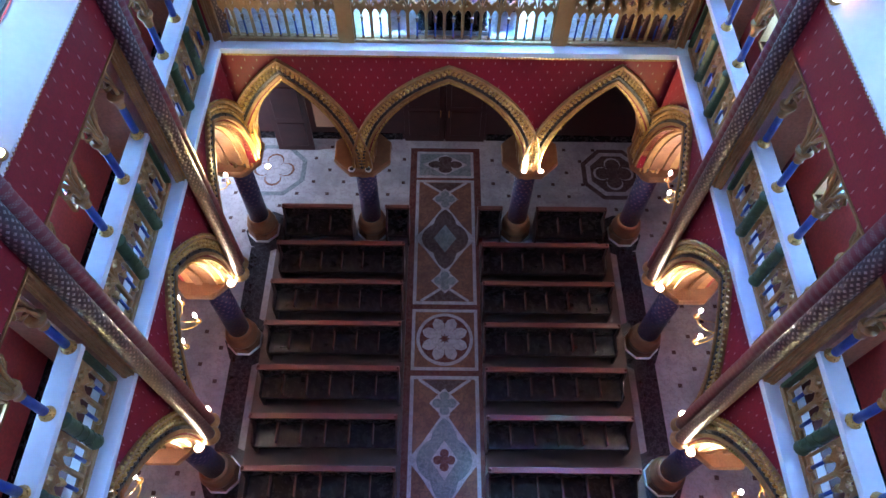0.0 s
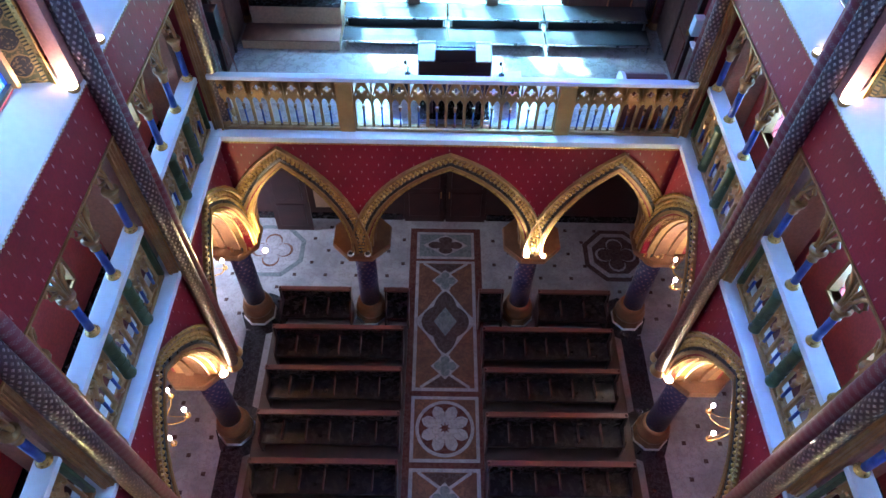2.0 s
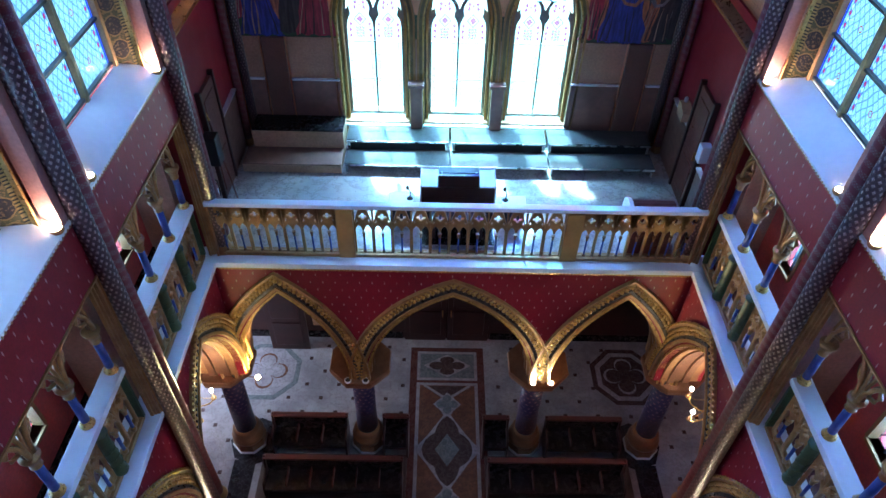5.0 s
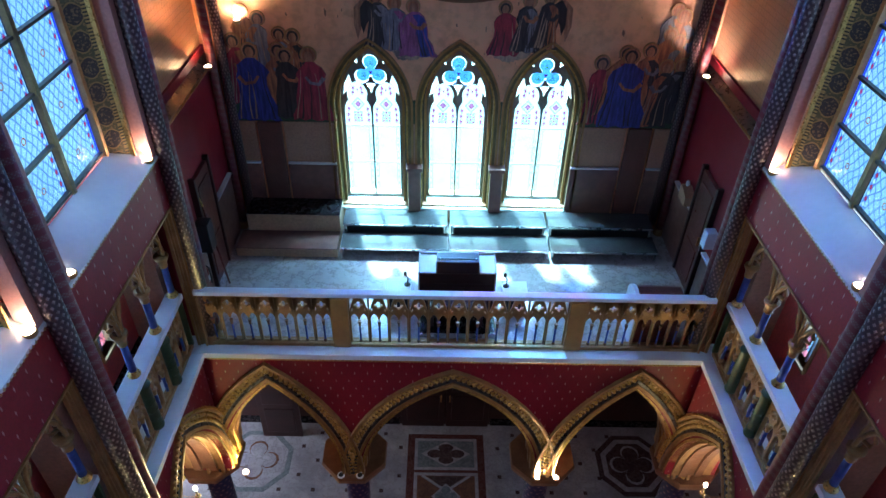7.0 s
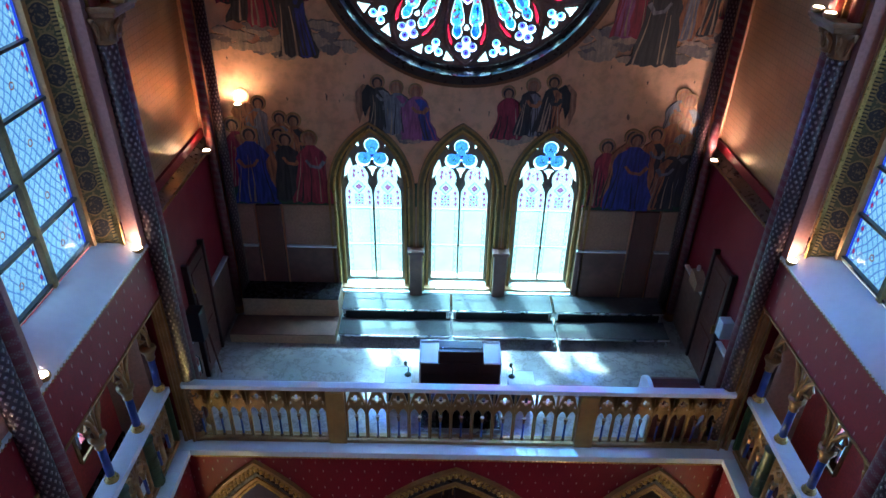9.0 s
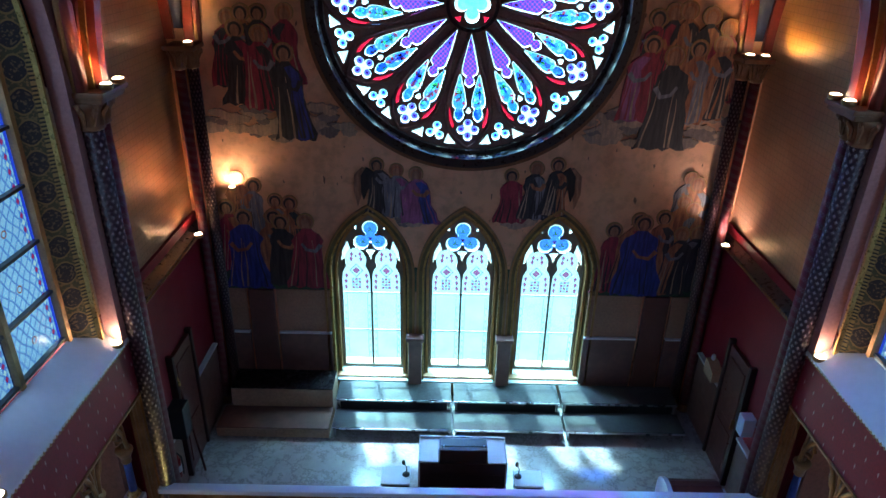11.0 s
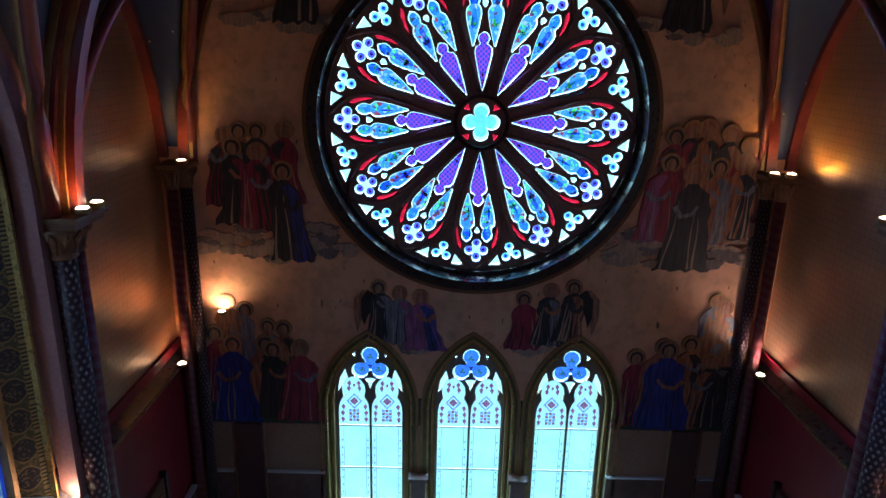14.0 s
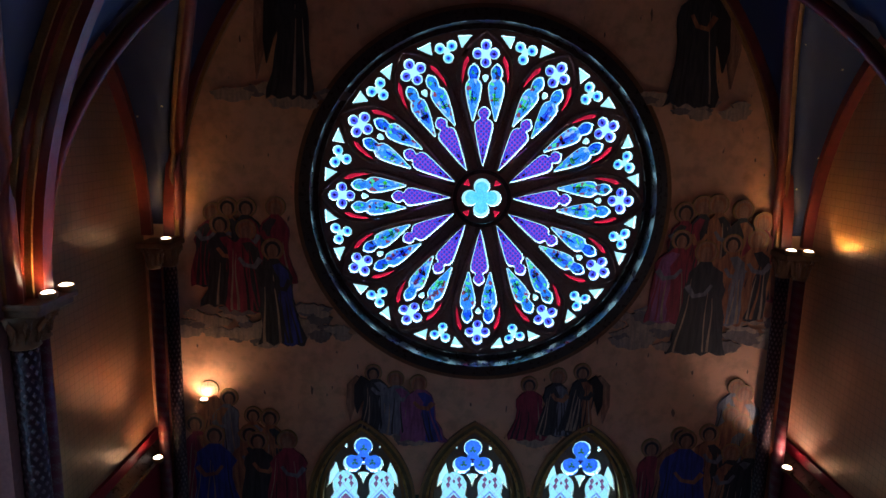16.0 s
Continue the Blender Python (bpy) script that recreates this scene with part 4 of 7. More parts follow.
ROSE_STONE = worn("dark_brown_rose_stone", (0.46, 0.26, 0.21), (0.33, 0.18, 0.145), 0.25, big=4, fine=40, bump=0.05)
rose = tagged(empty("window_rose"), "great round window with twelve petals of stained glass", "window", kind="structure")
holes, panes = [], []
for k in range(12):
    th = math.pi / 2 + TAU * k / 12
    specs = [(PURPLE, 0.0, G_PURPLE, True), (HEART, 0.0, G_PALE, False)]
    for sd in (-1, 1):
        specs += [(SIDE, sd * 0.132, G_FIGURE, True)]
        arc = [(1.33, 0.262), (1.42, 0.274), (1.50, 0.272), (1.58, 0.247), (1.645, 0.207), (1.585, 0.196), (1.50, 0.228), (1.42, 0.246)]
        o = [(RC + r * math.cos(th) + sd * q * math.sin(th), RZ + r * math.sin(th) - sd * q * math.cos(th)) for r, q in arc]
        holes.append(o)
        panes.append(("pane", o, G_RED, 0))
        robe_mt = (G_LILAC, G_PALE, G_AQUA)[(k + sd) % 3]
        panes.append(("pane", petal([(1.07, 0.012), (1.13, 0.036), (1.20, 0.040), (1.26, 0.026), (1.29, 0.034), (1.325, 0.022), (1.34, 0.004)], th, sd * 0.132 + 0.01), robe_mt, 2))
        panes.append(("pane", petal([(1.09, 0.004), (1.14, 0.011), (1.20, 0.014), (1.255, 0.004)], th, sd * 0.132 + 0.014 * (k % 3 - 1)), (G_RED, G_GREEN, G_LILAC, G_ROYAL)[(k * 2 + sd) % 4], 3))
    for prof, off, mt, edge in specs:
        o = petal(prof, th, off)
        holes.append(o)
        panes.append(("border_glass" if edge else "pane", o, G_PALE if edge else mt, 0))
        if edge:
            panes.append(("pane", petal(prof, th, off, 0.014), mt, 1))
    cu, cz = RC + 1.665 * math.cos(th), RZ + 1.665 * math.sin(th)
    o = foil(cu, cz, 0.165, 4, 8, th)
    holes.append(o)
    panes.append(("border_glass", o, G_PALE, 0))
    for j in range(4):
        a = th + j * math.pi / 2
        pu, pz = cu + 0.094 * math.cos(a), cz + 0.094 * math.sin(a)
        panes += [("pane", circle(pu, pz, 0.048, 12), G_VIOLET, 1), ("pane", petal_leaf(pu, pz, a, 0.042), G_MAGENTA, 2), ("pane", circle(pu, pz, 0.012, 6), G_GREEN, 3)]
    # plain lobes of the side lights, then the small motifs in the point of the long pane
    for sd in (-1, 1):
        panes.append(("pane", petal([(1.385, 0.045), (1.40, 0.046), (1.44, 0.058), (1.48, 0.056), (1.52, 0.036), (1.54, 0.006)], th, sd * 0.132), G_AQUA if k % 2 else G_BLUE, 2))
        panes.append(("pane", petal([(1.13, 0.034), (1.16, 0.042), (1.175, 0.044)], th, sd * 0.132), G_GOLD if (k + sd) % 3 else G_RED, 3))
    panes += [("pane", petal([(0.465, 0.016), (0.485, 0.022)], th), G_RED, 2), ("pane", petal([(0.495, 0.026), (0.515, 0.032)], th), G_MAGENTA, 2), ("pane", petal([(0.405, 0.003), (0.45, 0.014)], th), G_AQUA, 2)]
    panes += [("pane", petal([(0.52, 0.004), (0.55, 0.02), (0.59, 0.032), (0.62, 0.012), (0.64, 0.004)], th), G_PALE, 2), ("pane", petal([(0.545, 0.003), (0.57, 0.014), (0.595, 0.003)], th), G_RED, 3)]
    th += TAU / 24
    cu, cz = RC + 1.745 * math.cos(th), RZ + 1.745 * math.sin(th)
    o = foil(cu, cz, 0.145, 3, 8, th + math.pi)
    holes.append(o)
    panes.append(("border_glass", o, G_PALE, 0))
    for j in range(3):
        a = th + math.pi + j * TAU / 3
        pu, pz = cu + 0.081 * math.cos(a), cz + 0.081 * math.sin(a)
        panes += [("pane", circle(pu, pz, 0.044, 12), G_AQUA, 1), ("pane", circle(pu, pz, 0.026, 8), G_VIOLET, 2), ("pane", circle(pu, pz, 0.010, 6), G_MAGENTA, 3)]
    for sd in (-1, 1):
        o = [(RC + 1.885 * math.cos(th + sd * 0.085), RZ + 1.885 * math.sin(th + sd * 0.085)), (RC + 1.74 * math.cos(th + sd * 0.10), RZ + 1.74 * math.sin(th + sd * 0.10)), (RC + 1.875 * math.cos(th + sd * 0.175), RZ + 1.875 * math.sin(th + sd * 0.175))]
        holes.append(o)
        panes.append(("pane", o, G_PALE, 0))
o = foil(RC, RZ, 0.245, 4, 10, 0)
holes.append(o)
panes += [("border_glass", o, G_PALE, 0), ("pane", foil(RC, RZ, 0.20, 4, 10, 0), G_AQUA, 1)]
for k in range(4):
    th = math.pi / 4 + k * math.pi / 2
    o = [(RC + r * math.cos(th + d), RZ + r * math.sin(th + d)) for r, d in ((0.20, 0.0), (0.275, 0.16), (0.285, -0.16))]
    holes.append(o)
    panes.append(("pane", o, G_RED, 0))
part("tracery", pierced("tracery", circle(RC, RZ, 1.97, 96), holes, 0.09, ROSE_STONE, lambda u, v, z: (u, VG - 0.02 + v, z)), ROSE_STONE, rose, "dark stone tracery")
for name, o, mt, lay in panes:
    part(name, pane(o, VG + 0.01 - 0.012 * lay, along_x), mt, rose)
for k in range(12):
    th = math.pi / 2 + TAU * k / 12
    prof = [(0.36, 0.03), (0.6, 0.10), (0.9, 0.20), (1.15, 0.275), (1.4, 0.315), (1.6, 0.29), (1.75, 0.20), (1.86, 0.09), (1.92, 0.0)]
    pts = [(r, w) for r, w in prof] + [(r, -w) for r, w in prof[-2::-1]]
    loop = [(RC + r * math.cos(th) + q * math.sin(th), VG - 0.075, RZ + r * math.sin(th) - q * math.cos(th)) for r, q in pts]
    inner = [(r, w - 0.03) for r, w in prof if 0.85 < r < 1.8]
    for sd in (-1, 1):
        line = [(RC + r * math.cos(th) + sd * q * math.sin(th), VG - 0.068, RZ + r * math.sin(th) - sd * q * math.cos(th)) for r, q in inner]
        part("petal_fillet", tube(line, 0.009, 5), ROSE_STONE, rose, "", True)
    part("petal_roll", tube(loop, 0.024, 6), ROSE_STONE, rose, "dark roll moulding round a petal", True)
for name, r0, r1, d0, d1, mt in (("inner_ring", 0.30, 0.345, -0.13, 0.0, DARK_STONE), ("frame_splay", 1.93, 1.985, -0.16, 0.06, DARK_STONE),
                                 ("frame_hollow", 1.985, 2.04, -0.40, -0.02, DARK_STONE), ("frame_roll", 2.04, 2.12, -0.36, -0.25, DARK_STONE), ("outer_bead", 2.12, 2.17, -0.345, -0.28, BRONZE)):
    part(name, band(bmesh.new(), circle(RC, RZ, r0, 96), circle(RC, RZ, r1, 96), VG + d0, VG + d1, along_x, True), mt, rose)

# ---- lancets ----
for x in LX:
    wn = tagged(empty("window_lancet"), "pointed twin-light window of pale stained glass in a gilded surround", "window", kind="structure")
    a, g = 0.49, YW + 0.26
    out = [(x - a, LSILL + 0.04)] + arch(x, a, LSP - 0.02, 1.0) + [(x + a, LSILL + 0.04)]
    light = [(LSILL + 0.08, 0.216), (7.30, 0.216), (7.86, 0.216), (7.97, 0.205), (8.05, 0.17), (8.08, 0.146), (8.11, 0.150), (8.18, 0.165), (8.26, 0.155), (8.34, 0.11), (8.40, 0.03)]
    holes, panes = [], []
    for sd in (-1, 1):
        c = x + sd * 0.232
        o = [(c - w, z) for z, w in light] + [(c + w, z) for z, w in reversed(light)]
        holes.append(o)
        z2 = 7.61
        panes.append((G_CLEAR, [(c - 0.216, LSILL + 0.08), (c - 0.216, z2), (c + 0.216, z2), (c + 0.216, LSILL + 0.08)]))
        for u in (-0.165, 0.155):
            panes.append((G_MAUVE, [(c + u, LSILL + 0.09), (c + u, z2 - 0.02), (c + u + 0.010, z2 - 0.02), (c + u + 0.010, LSILL + 0.09)]))
        for k in range(9):
            z = LSILL + 0.16 + 0.125 * k
            for u in (-0.185, 0.185):
                panes.append((G_MAUVE, petal_leaf(c + u, z, math.pi / 2, 0.03)))
        up = [(z, w) for z, w in light if z > 7.5]
        panes.append((G_LANCET, [(c - 0.216, z2)] + [(c - w, z) for z, w in up] + [(c + w, z) for z, w in reversed(up)] + [(c + 0.216, z2)]))
        o = [(x + sd * 0.455, 8.17), (x + sd * 0.425, 8.36), (x + sd * 0.345, 8.52), (x + sd * 0.30, 8.36), (x + sd * 0.36, 8.28)]
        holes.append(o)
        panes.append((G_PALE, o))
        o = [(x + sd * 0.20, 8.80), (x + sd * 0.255, 8.74), (x + sd * 0.20, 8.70)]
        holes.append(o)
        panes.append((G_PALE, o))
        # red and lilac pieces: checker, lozenge and side leaves
        for i in range(3):
            for j in range(4):
                u, z = c - 0.075 + 0.05 * i, 7.67 + 0.05 * j
                panes.append((G_MAUVE if (i + j) % 2 else G_ROSE, [(u, z), (u + 0.042, z), (u + 0.042, z + 0.042), (u, z + 0.042)]))
        for i in range(4):
            a0, b0 = math.pi / 2 * i, math.pi / 2 * (i + 1)
            ring = [(c + r * 0.9 * math.cos(t), 7.99 + r * math.sin(t)) for r, t in ((0.125, a0), (0.125, b0), (0.092, b0), (0.092, a0))]
            panes.append((G_MAUVE, ring))
        panes.append((G_ROSE, circle(c, 7.99, 0.066, 4)))
        for sd2 in (-1, 1):
            for z, w0 in ((7.70, 0.185), (7.80, 0.185), (7.90, 0.175), (8.19, 0.095), (8.27, 0.085)):
                u = c + sd2 * (w0 - 0.02)
                panes.append((G_ROSE if z < 7.6 or z > 8 else G_ROSE, petal_leaf(u, z, math.pi / 2, 0.062)))
        panes.append((G_ROSE, petal_leaf(c, 8.24, math.pi / 2, 0.04)))
    tf = foil(x, 8.575, 0.285, 3, 9, math.pi / 2)
    holes.append(tf)
    panes.append((G_PALE, tf))
    o = [(x, 8.20), (x + 0.03, 8.30), (x + 0.085, 8.37), (x, 8.385), (x - 0.085, 8.37), (x - 0.03, 8.30)]
    holes.append(o)
    panes.append((G_PALE, o))
    part("tracery", pierced("tracery", out, holes, 0.055, TRACERY, lambda u, v, z: (u, g - 0.02 + v, z)), TRACERY, wn, "grey-brown stone tracery")
    for mt, o in panes:
        part("pane", pane(o, g + (0.004 if mt in (G_ROSE, G_MAUVE) else 0.01), along_x), mt, wn)
    part("pane", pane(foil(x, 8.575, 0.25, 3, 9, math.pi / 2), g - 0.004, along_x), G_ROYAL, wn, "royal blue trefoil")
    for k in range(3):
        th = math.pi / 2 + k * TAU / 3
        part("pane", pane(foil(x + 0.13 * math.cos(th), 8.56 + 0.13 * math.sin(th), 0.05, 3, 4, th), g - 0.016, along_x), G_GOLD, wn)
    part("pane", pane(foil(x, 8.55, 0.035, 3, 4, -math.pi / 2), g - 0.016, along_x), G_RED, wn)
    for z in (6.92, 7.61):
        part("glazing_bar", abox(x - a, x + a, g - 0.02, g + 0.005, z - 0.009, z + 0.009, 0.003), TRACERY, wn)
    # surround: gilded roll, splayed reveal, pale sill
    for name, o0, o1, d0, d1, mt in (("outer_roll", 0.05, 0.085, -0.05, 0.02, GOLD), ("flat_band", 0.0, 0.05, -0.025, 0.02, OLIVE), ("inner_roll", -0.03, 0.0, -0.035, 0.10, GILT), ("reveal_roll", -0.10, -0.06, 0.10, 0.22, GOLD)):
        part(name, band(bmesh.new(), legs(arch(x, LW, LSP, LRISE, o0), LSILL - 0.06), legs(arch(x, LW, LSP, LRISE, o1), LSILL - 0.06), YW + d0, YW + d1, along_x), mt, wn)
    bm = bmesh.new()
    o, n = legs(arch(x, LW, LSP, LRISE, -0.006), LSILL), legs(arch(x, a, LSP - 0.02, 1.0), LSILL)
    for (u, z), (u2, z2) in zip(zip(o, o[1:]), zip(n, n[1:])):
        bm.faces.new([bm.verts.new(p) for p in ((u[0], YW, u[1]), (z[0], YW, z[1]), (z2[0], g, z2[1]), (u2[0], g, u2[1]))])
    bmesh.ops.remove_doubles(bm, verts=bm.verts, dist=1e-5)
    part("reveal", bm, OLIVE, wn, "splayed reveal painted olive and gold")
    bm = bmesh.new()
    vs = [bm.verts.new((u, v, z)) for u in (x - LW, x + LW) for v, z in ((YW - 0.06, LSILL - 0.08), (YW - 0.06, LSILL - 0.05), (g + 0.02, LSILL + 0.05), (g + 0.02, LSILL - 0.08))]
    for k in range(4):
        bm.faces.new((vs[k], vs[(k + 1) % 4], vs[4 + (k + 1) % 4], vs[4 + k]))
    bm.faces.new(vs[:4])
    bm.faces.new(vs[4:][::-1])
    part("window_sill", bm, WHITE, wn, "pale sloping sill")

# ---- wainscot of the end wall ----
PILASTER = worn("red_brown_plaster", (0.17, 0.065, 0.048), (0.12, 0.045, 0.034), 0.5)


def panel(x0, x1, z0, z1, proud, mt, name="wall_panel", label=""):
    return part(name, abox(x0, x1, YW - proud, YW, z0, z1, 0.008), mt, wall_end, label)


for s in (-1, 1):
    for u0, u1, mt in ((1.98, 2.80, 0), (2.84, 3.22, 1), (3.26, 3.60, 0)):
        x0, x1 = sorted((AX + s * u0, AX + s * u1))
        if mt:
            panel(x0, x1, GZ, 7.79, 0.06, PILASTER, "pilaster", "plain dark red-brown pilaster")
        else:
            panel(x0, x1, GZ, 7.02, 0.05, WAINSCOT, "wainscot", "brown veined marble wainscot")
            panel(x0, x1, 7.02, 7.05, 0.075, WHITE, "wainscot_cap", "pale marble capping")
            panel(x0, x1, 7.05, 7.79, 0.03, PALE_PANEL, "wall_panel", "tan painted panel")
    x0, x1 = sorted((AX + s * 1.98, AX + s * 3.62))
    panel(x0, x1, 7.79, 8.2, 0.02, worn("dark_green_band", (0.03, 0.085, 0.04), (0.02, 0.055, 0.028), 0.5) if s < 0 else bpy.data.materials["dark_green_band"], "green_band", "dark green painted band")
for xm in ((LX[0] + LX[1]) / 2, (LX[1] + LX[2]) / 2):
    panel(xm - 0.10, xm + 0.10, 7.79, 8.2, 0.02, bpy.data.materials["dark_green_band"], "green_band")
    panel(xm - 0.10, xm + 0.10, 7.06, 7.79, 0.02, PALE_PANEL)
    pd = tagged(empty("pedestal"), "brown marble pedestal with moulded cap between the windows", "pedestal", "window pedestals")
    part("shaft", abox(xm - 0.105, xm + 0.105, YW - 0.17, YW, GZ, 6.98, 0.012), WAINSCOT, pd)
    part("cap", abox(xm - 0.14, xm + 0.14, YW - 0.2, YW, 6.98, 7.05, 0.018), WAINSCOT, pd)


# ---- mural: plain robed shapes and clouds painted on the end wall ----
def paint(name, a, b):
    q = Nodes(name)
    x, y, z = q.xyz()
    fold = q.noise(11, 3, 0.5, None, (2.2, 1, 0.35))
    c = q.mix(q.ramp(fold, (0.38, 0.0), (0.62, 1.0)), a, b)
    c = q.mix(q.ramp(q.noise(40, 4), (0.3, 0.4), (0.55, 0.0)), c, [v * 0.3 for v in a])
    return q.done(c, 0.55)


ROBES = [paint("robe_blue", (0.045, 0.06, 0.34), (0.02, 0.026, 0.15)), paint("robe_crimson", (0.40, 0.03, 0.06), (0.20, 0.016, 0.035)),
         paint("robe_black", (0.05, 0.04, 0.045), (0.022, 0.018, 0.024)), paint("robe_rust", (0.52, 0.19, 0.08), (0.24, 0.075, 0.04)),
         paint("robe_violet", (0.42, 0.11, 0.26), (0.24, 0.06, 0.14)), paint("robe_grey", (0.26, 0.24, 0.27), (0.13, 0.12, 0.15))]
TAN = paint("ochre_round", (0.48, 0.22, 0.13), (0.26, 0.11, 0.065))
HALO = worn("gilt_ring_paint", (0.42, 0.25, 0.08), (0.3, 0.16, 0.05), 0.4, 0.5)
CLOUD = paint("cloud_paint", (0.54, 0.35, 0.24), (0.33, 0.23, 0.18))
CLOUD_DARK = paint("cloud_shade_paint", (0.24, 0.17, 0.15), (0.16, 0.12, 0.12))
FOLD = paint("pale_fold", (0.50, 0.32, 0.22), (0.28, 0.17, 0.12))
FOLD_DARK = paint("dark_fold", (0.03, 0.02, 0.024), (0.015, 0.011, 0.013))
layer = [0]


def flat_shape(name, pts, mt):
    """A painted shape, a few millimetres thick, on the wall."""
    layer[0] += 1
    bm = bmesh.new()
    v = YW - 0.022 - 0.00004 * layer[0]
    a = [bm.verts.new((u, v, z)) for u, z in pts]
    b = [bm.verts.new((u, YW, z)) for u, z in pts]
    bm.faces.new(a)
    for i in range(len(pts)):
        j = (i + 1) % len(pts)
        bm.faces.new((a[i], a[j], b[j], b[i]))
    part(name, bm, mt, wall_end)


def band_shape(name, line, w0, w1, mt):
    """A painted stroke along a line of (u, z) points, w0 wide at the start and w1 at the end."""
    left, right = [], []
    for i, (u, z) in enumerate(line):
        (ua, za), (ub, zb) = line[max(i - 1, 0)], line[min(i + 1, len(line) - 1)]
        d = math.hypot(ub - ua, zb - za)
        w = (w0 + (w1 - w0) * i / (len(line) - 1)) / 2
        left.append((u - (zb - za) / d * w, z + (ub - ua) / d * w))
        right.append((u + (zb - za) / d * w, z - (ub - ua) / d * w))
    flat_shape(name, left + right[::-1], mt)


def robe(x, z, h, w, mt, lean=None, halo=True, wing=0, over=None):
    """Bell-shaped draped robe with a plain round top; some lean, some carry a wing-like sweep."""
    w *= random.uniform(1.05, 1.3)
    lean = random.uniform(-0.09, 0.09) if lean is None else lean
    k = 0.80
    bend = random.uniform(-0.05, 0.05)

    def at(a, b):
        return (x + w * a + lean * b * h + bend * h * math.sin(b * 3.1), z + b * h)

    if wing:
        for q, ln in ((1.0, 0.62), (0.75, 0.5)):
            flat_shape("painted_sweep", [at(wing * 0.15 * q, 0.74), at(wing * 0.55 * q, 0.84), at(wing * 0.85 * q, 0.70), at(wing * 0.92 * q, 0.40), at(wing * 0.80 * q, 0.74 - ln), at(wing * 0.62 * q, 0.42), at(wing * 0.40 * q, 0.52)], TAN if q == 1.0 else FOLD_DARK)
    side = [(0.56, -0.015), (0.53, 0.06), (0.47, 0.18), (0.41, 0.32), (0.36, 0.46), (0.37, 0.56), (0.38, 0.63), (0.31, 0.71), (0.17, 0.765), (0.10, k)]
    wr = [1 + 0.13 * random.uniform(-1, 1) for _ in side]
    wl = [1 + 0.13 * random.uniform(-1, 1) for _ in side]
    hem = [at(a, b) for a, b in ((-0.40, 0.02), (-0.24, -0.02), (-0.08, 0.015), (0.10, -0.025), (0.26, 0.01), (0.42, -0.02))]
    pts = hem + [at(a * q, b) for (a, b), q in zip(side, wr)] + [at(-a * q, b) for (a, b), q in zip(side[::-1], wl[::-1])]
    (hx, hz), r = at(random.uniform(-0.05, 0.05), 0.875), 0.078 * h ** 0.5
    if halo:
        flat_shape("painted_ring", circle(hx, hz + 0.012, r * 1.5, 24), HALO)
        flat_shape("painted_ring", circle(hx, hz + 0.012, r * 1.36, 24), TAN)
    flat_shape("painted_round", [(hx + r * 1.08 * math.cos(t), hz + r * 0.1 + r * 1.12 * math.sin(t)) for t in [TAU * i / 18 for i in range(18)]], FOLD_DARK if random.random() < 0.6 else ROBES[3])
    flat_shape("painted_round", [(hx + r * 0.74 * math.cos(t), hz - r * 0.12 + r * 0.95 * math.sin(t)) for t in [TAU * i / 16 for i in range(16)]], TAN)
    flat_shape("painted_robe", pts, mt)
    q = random.choice([-1, 1])
    flat_shape("painted_mantle", [at(q * a, b) for a, b in ((0.02, 0.0), (0.20, -0.02), (0.47, 0.02), (0.43, 0.2), (0.35, 0.36), (0.36, 0.55), (0.30, 0.69), (0.12, 0.76), (-0.06, 0.74), (0.10, 0.60), (0.02, 0.42), (0.10, 0.2))], over or random.choice(ROBES))
    # folds fall from the shoulder and fan out towards the hem
    for u in (-0.42, -0.30, -0.17, -0.05, 0.10, 0.22, 0.36):
        top = random.uniform(0.42, 0.70)
        line = [at(u * (1.05 - 0.55 * b / 0.8) + 0.02 * math.sin(9 * b + u * 20), b) for b in [0.01 + (top - 0.01) * i / 5 for i in range(6)]]
        band_shape("painted_fold", line, random.uniform(0.018, 0.04), 0.006, random.choice((FOLD_DARK, FOLD_DARK, mt, mt, FOLD)))
    # a bent sleeve across the front
    b0 = random.uniform(0.55, 0.66)
    band_shape("painted_sleeve", [at(q * 0.34, b0), at(q * 0.20, b0 - 0.09), at(-q * 0.02, b0 - 0.07), at(-q * 0.14, b0 + 0.01)], 0.07, 0.04, random.choice((mt, ROBES[3], ROBES[5])))


def cloud(x, z, w, h, n):
    for _ in range(n):
        cx = x + random.uniform(-0.5, 0.5) * w
        cz = z + random.uniform(-0.5, 0.5) * h * (1 - abs(cx - x) / w)
        r = random.uniform(0.06, 0.14)
        ln = random.uniform(1.0, 1.8)
        flat_shape("painted_cloud", [(cx + r * ln * math.cos(t) * (1 + 0.12 * math.sin(5 * t)), cz + r * 0.55 * math.sin(t) * (1 + 0.2 * math.sin(7 * t))) for t in [TAU * i / 22 for i in range(22)]], random.choice((CLOUD, CLOUD, CLOUD, CLOUD_DARK)))


rb = ROBES
random.seed(5)
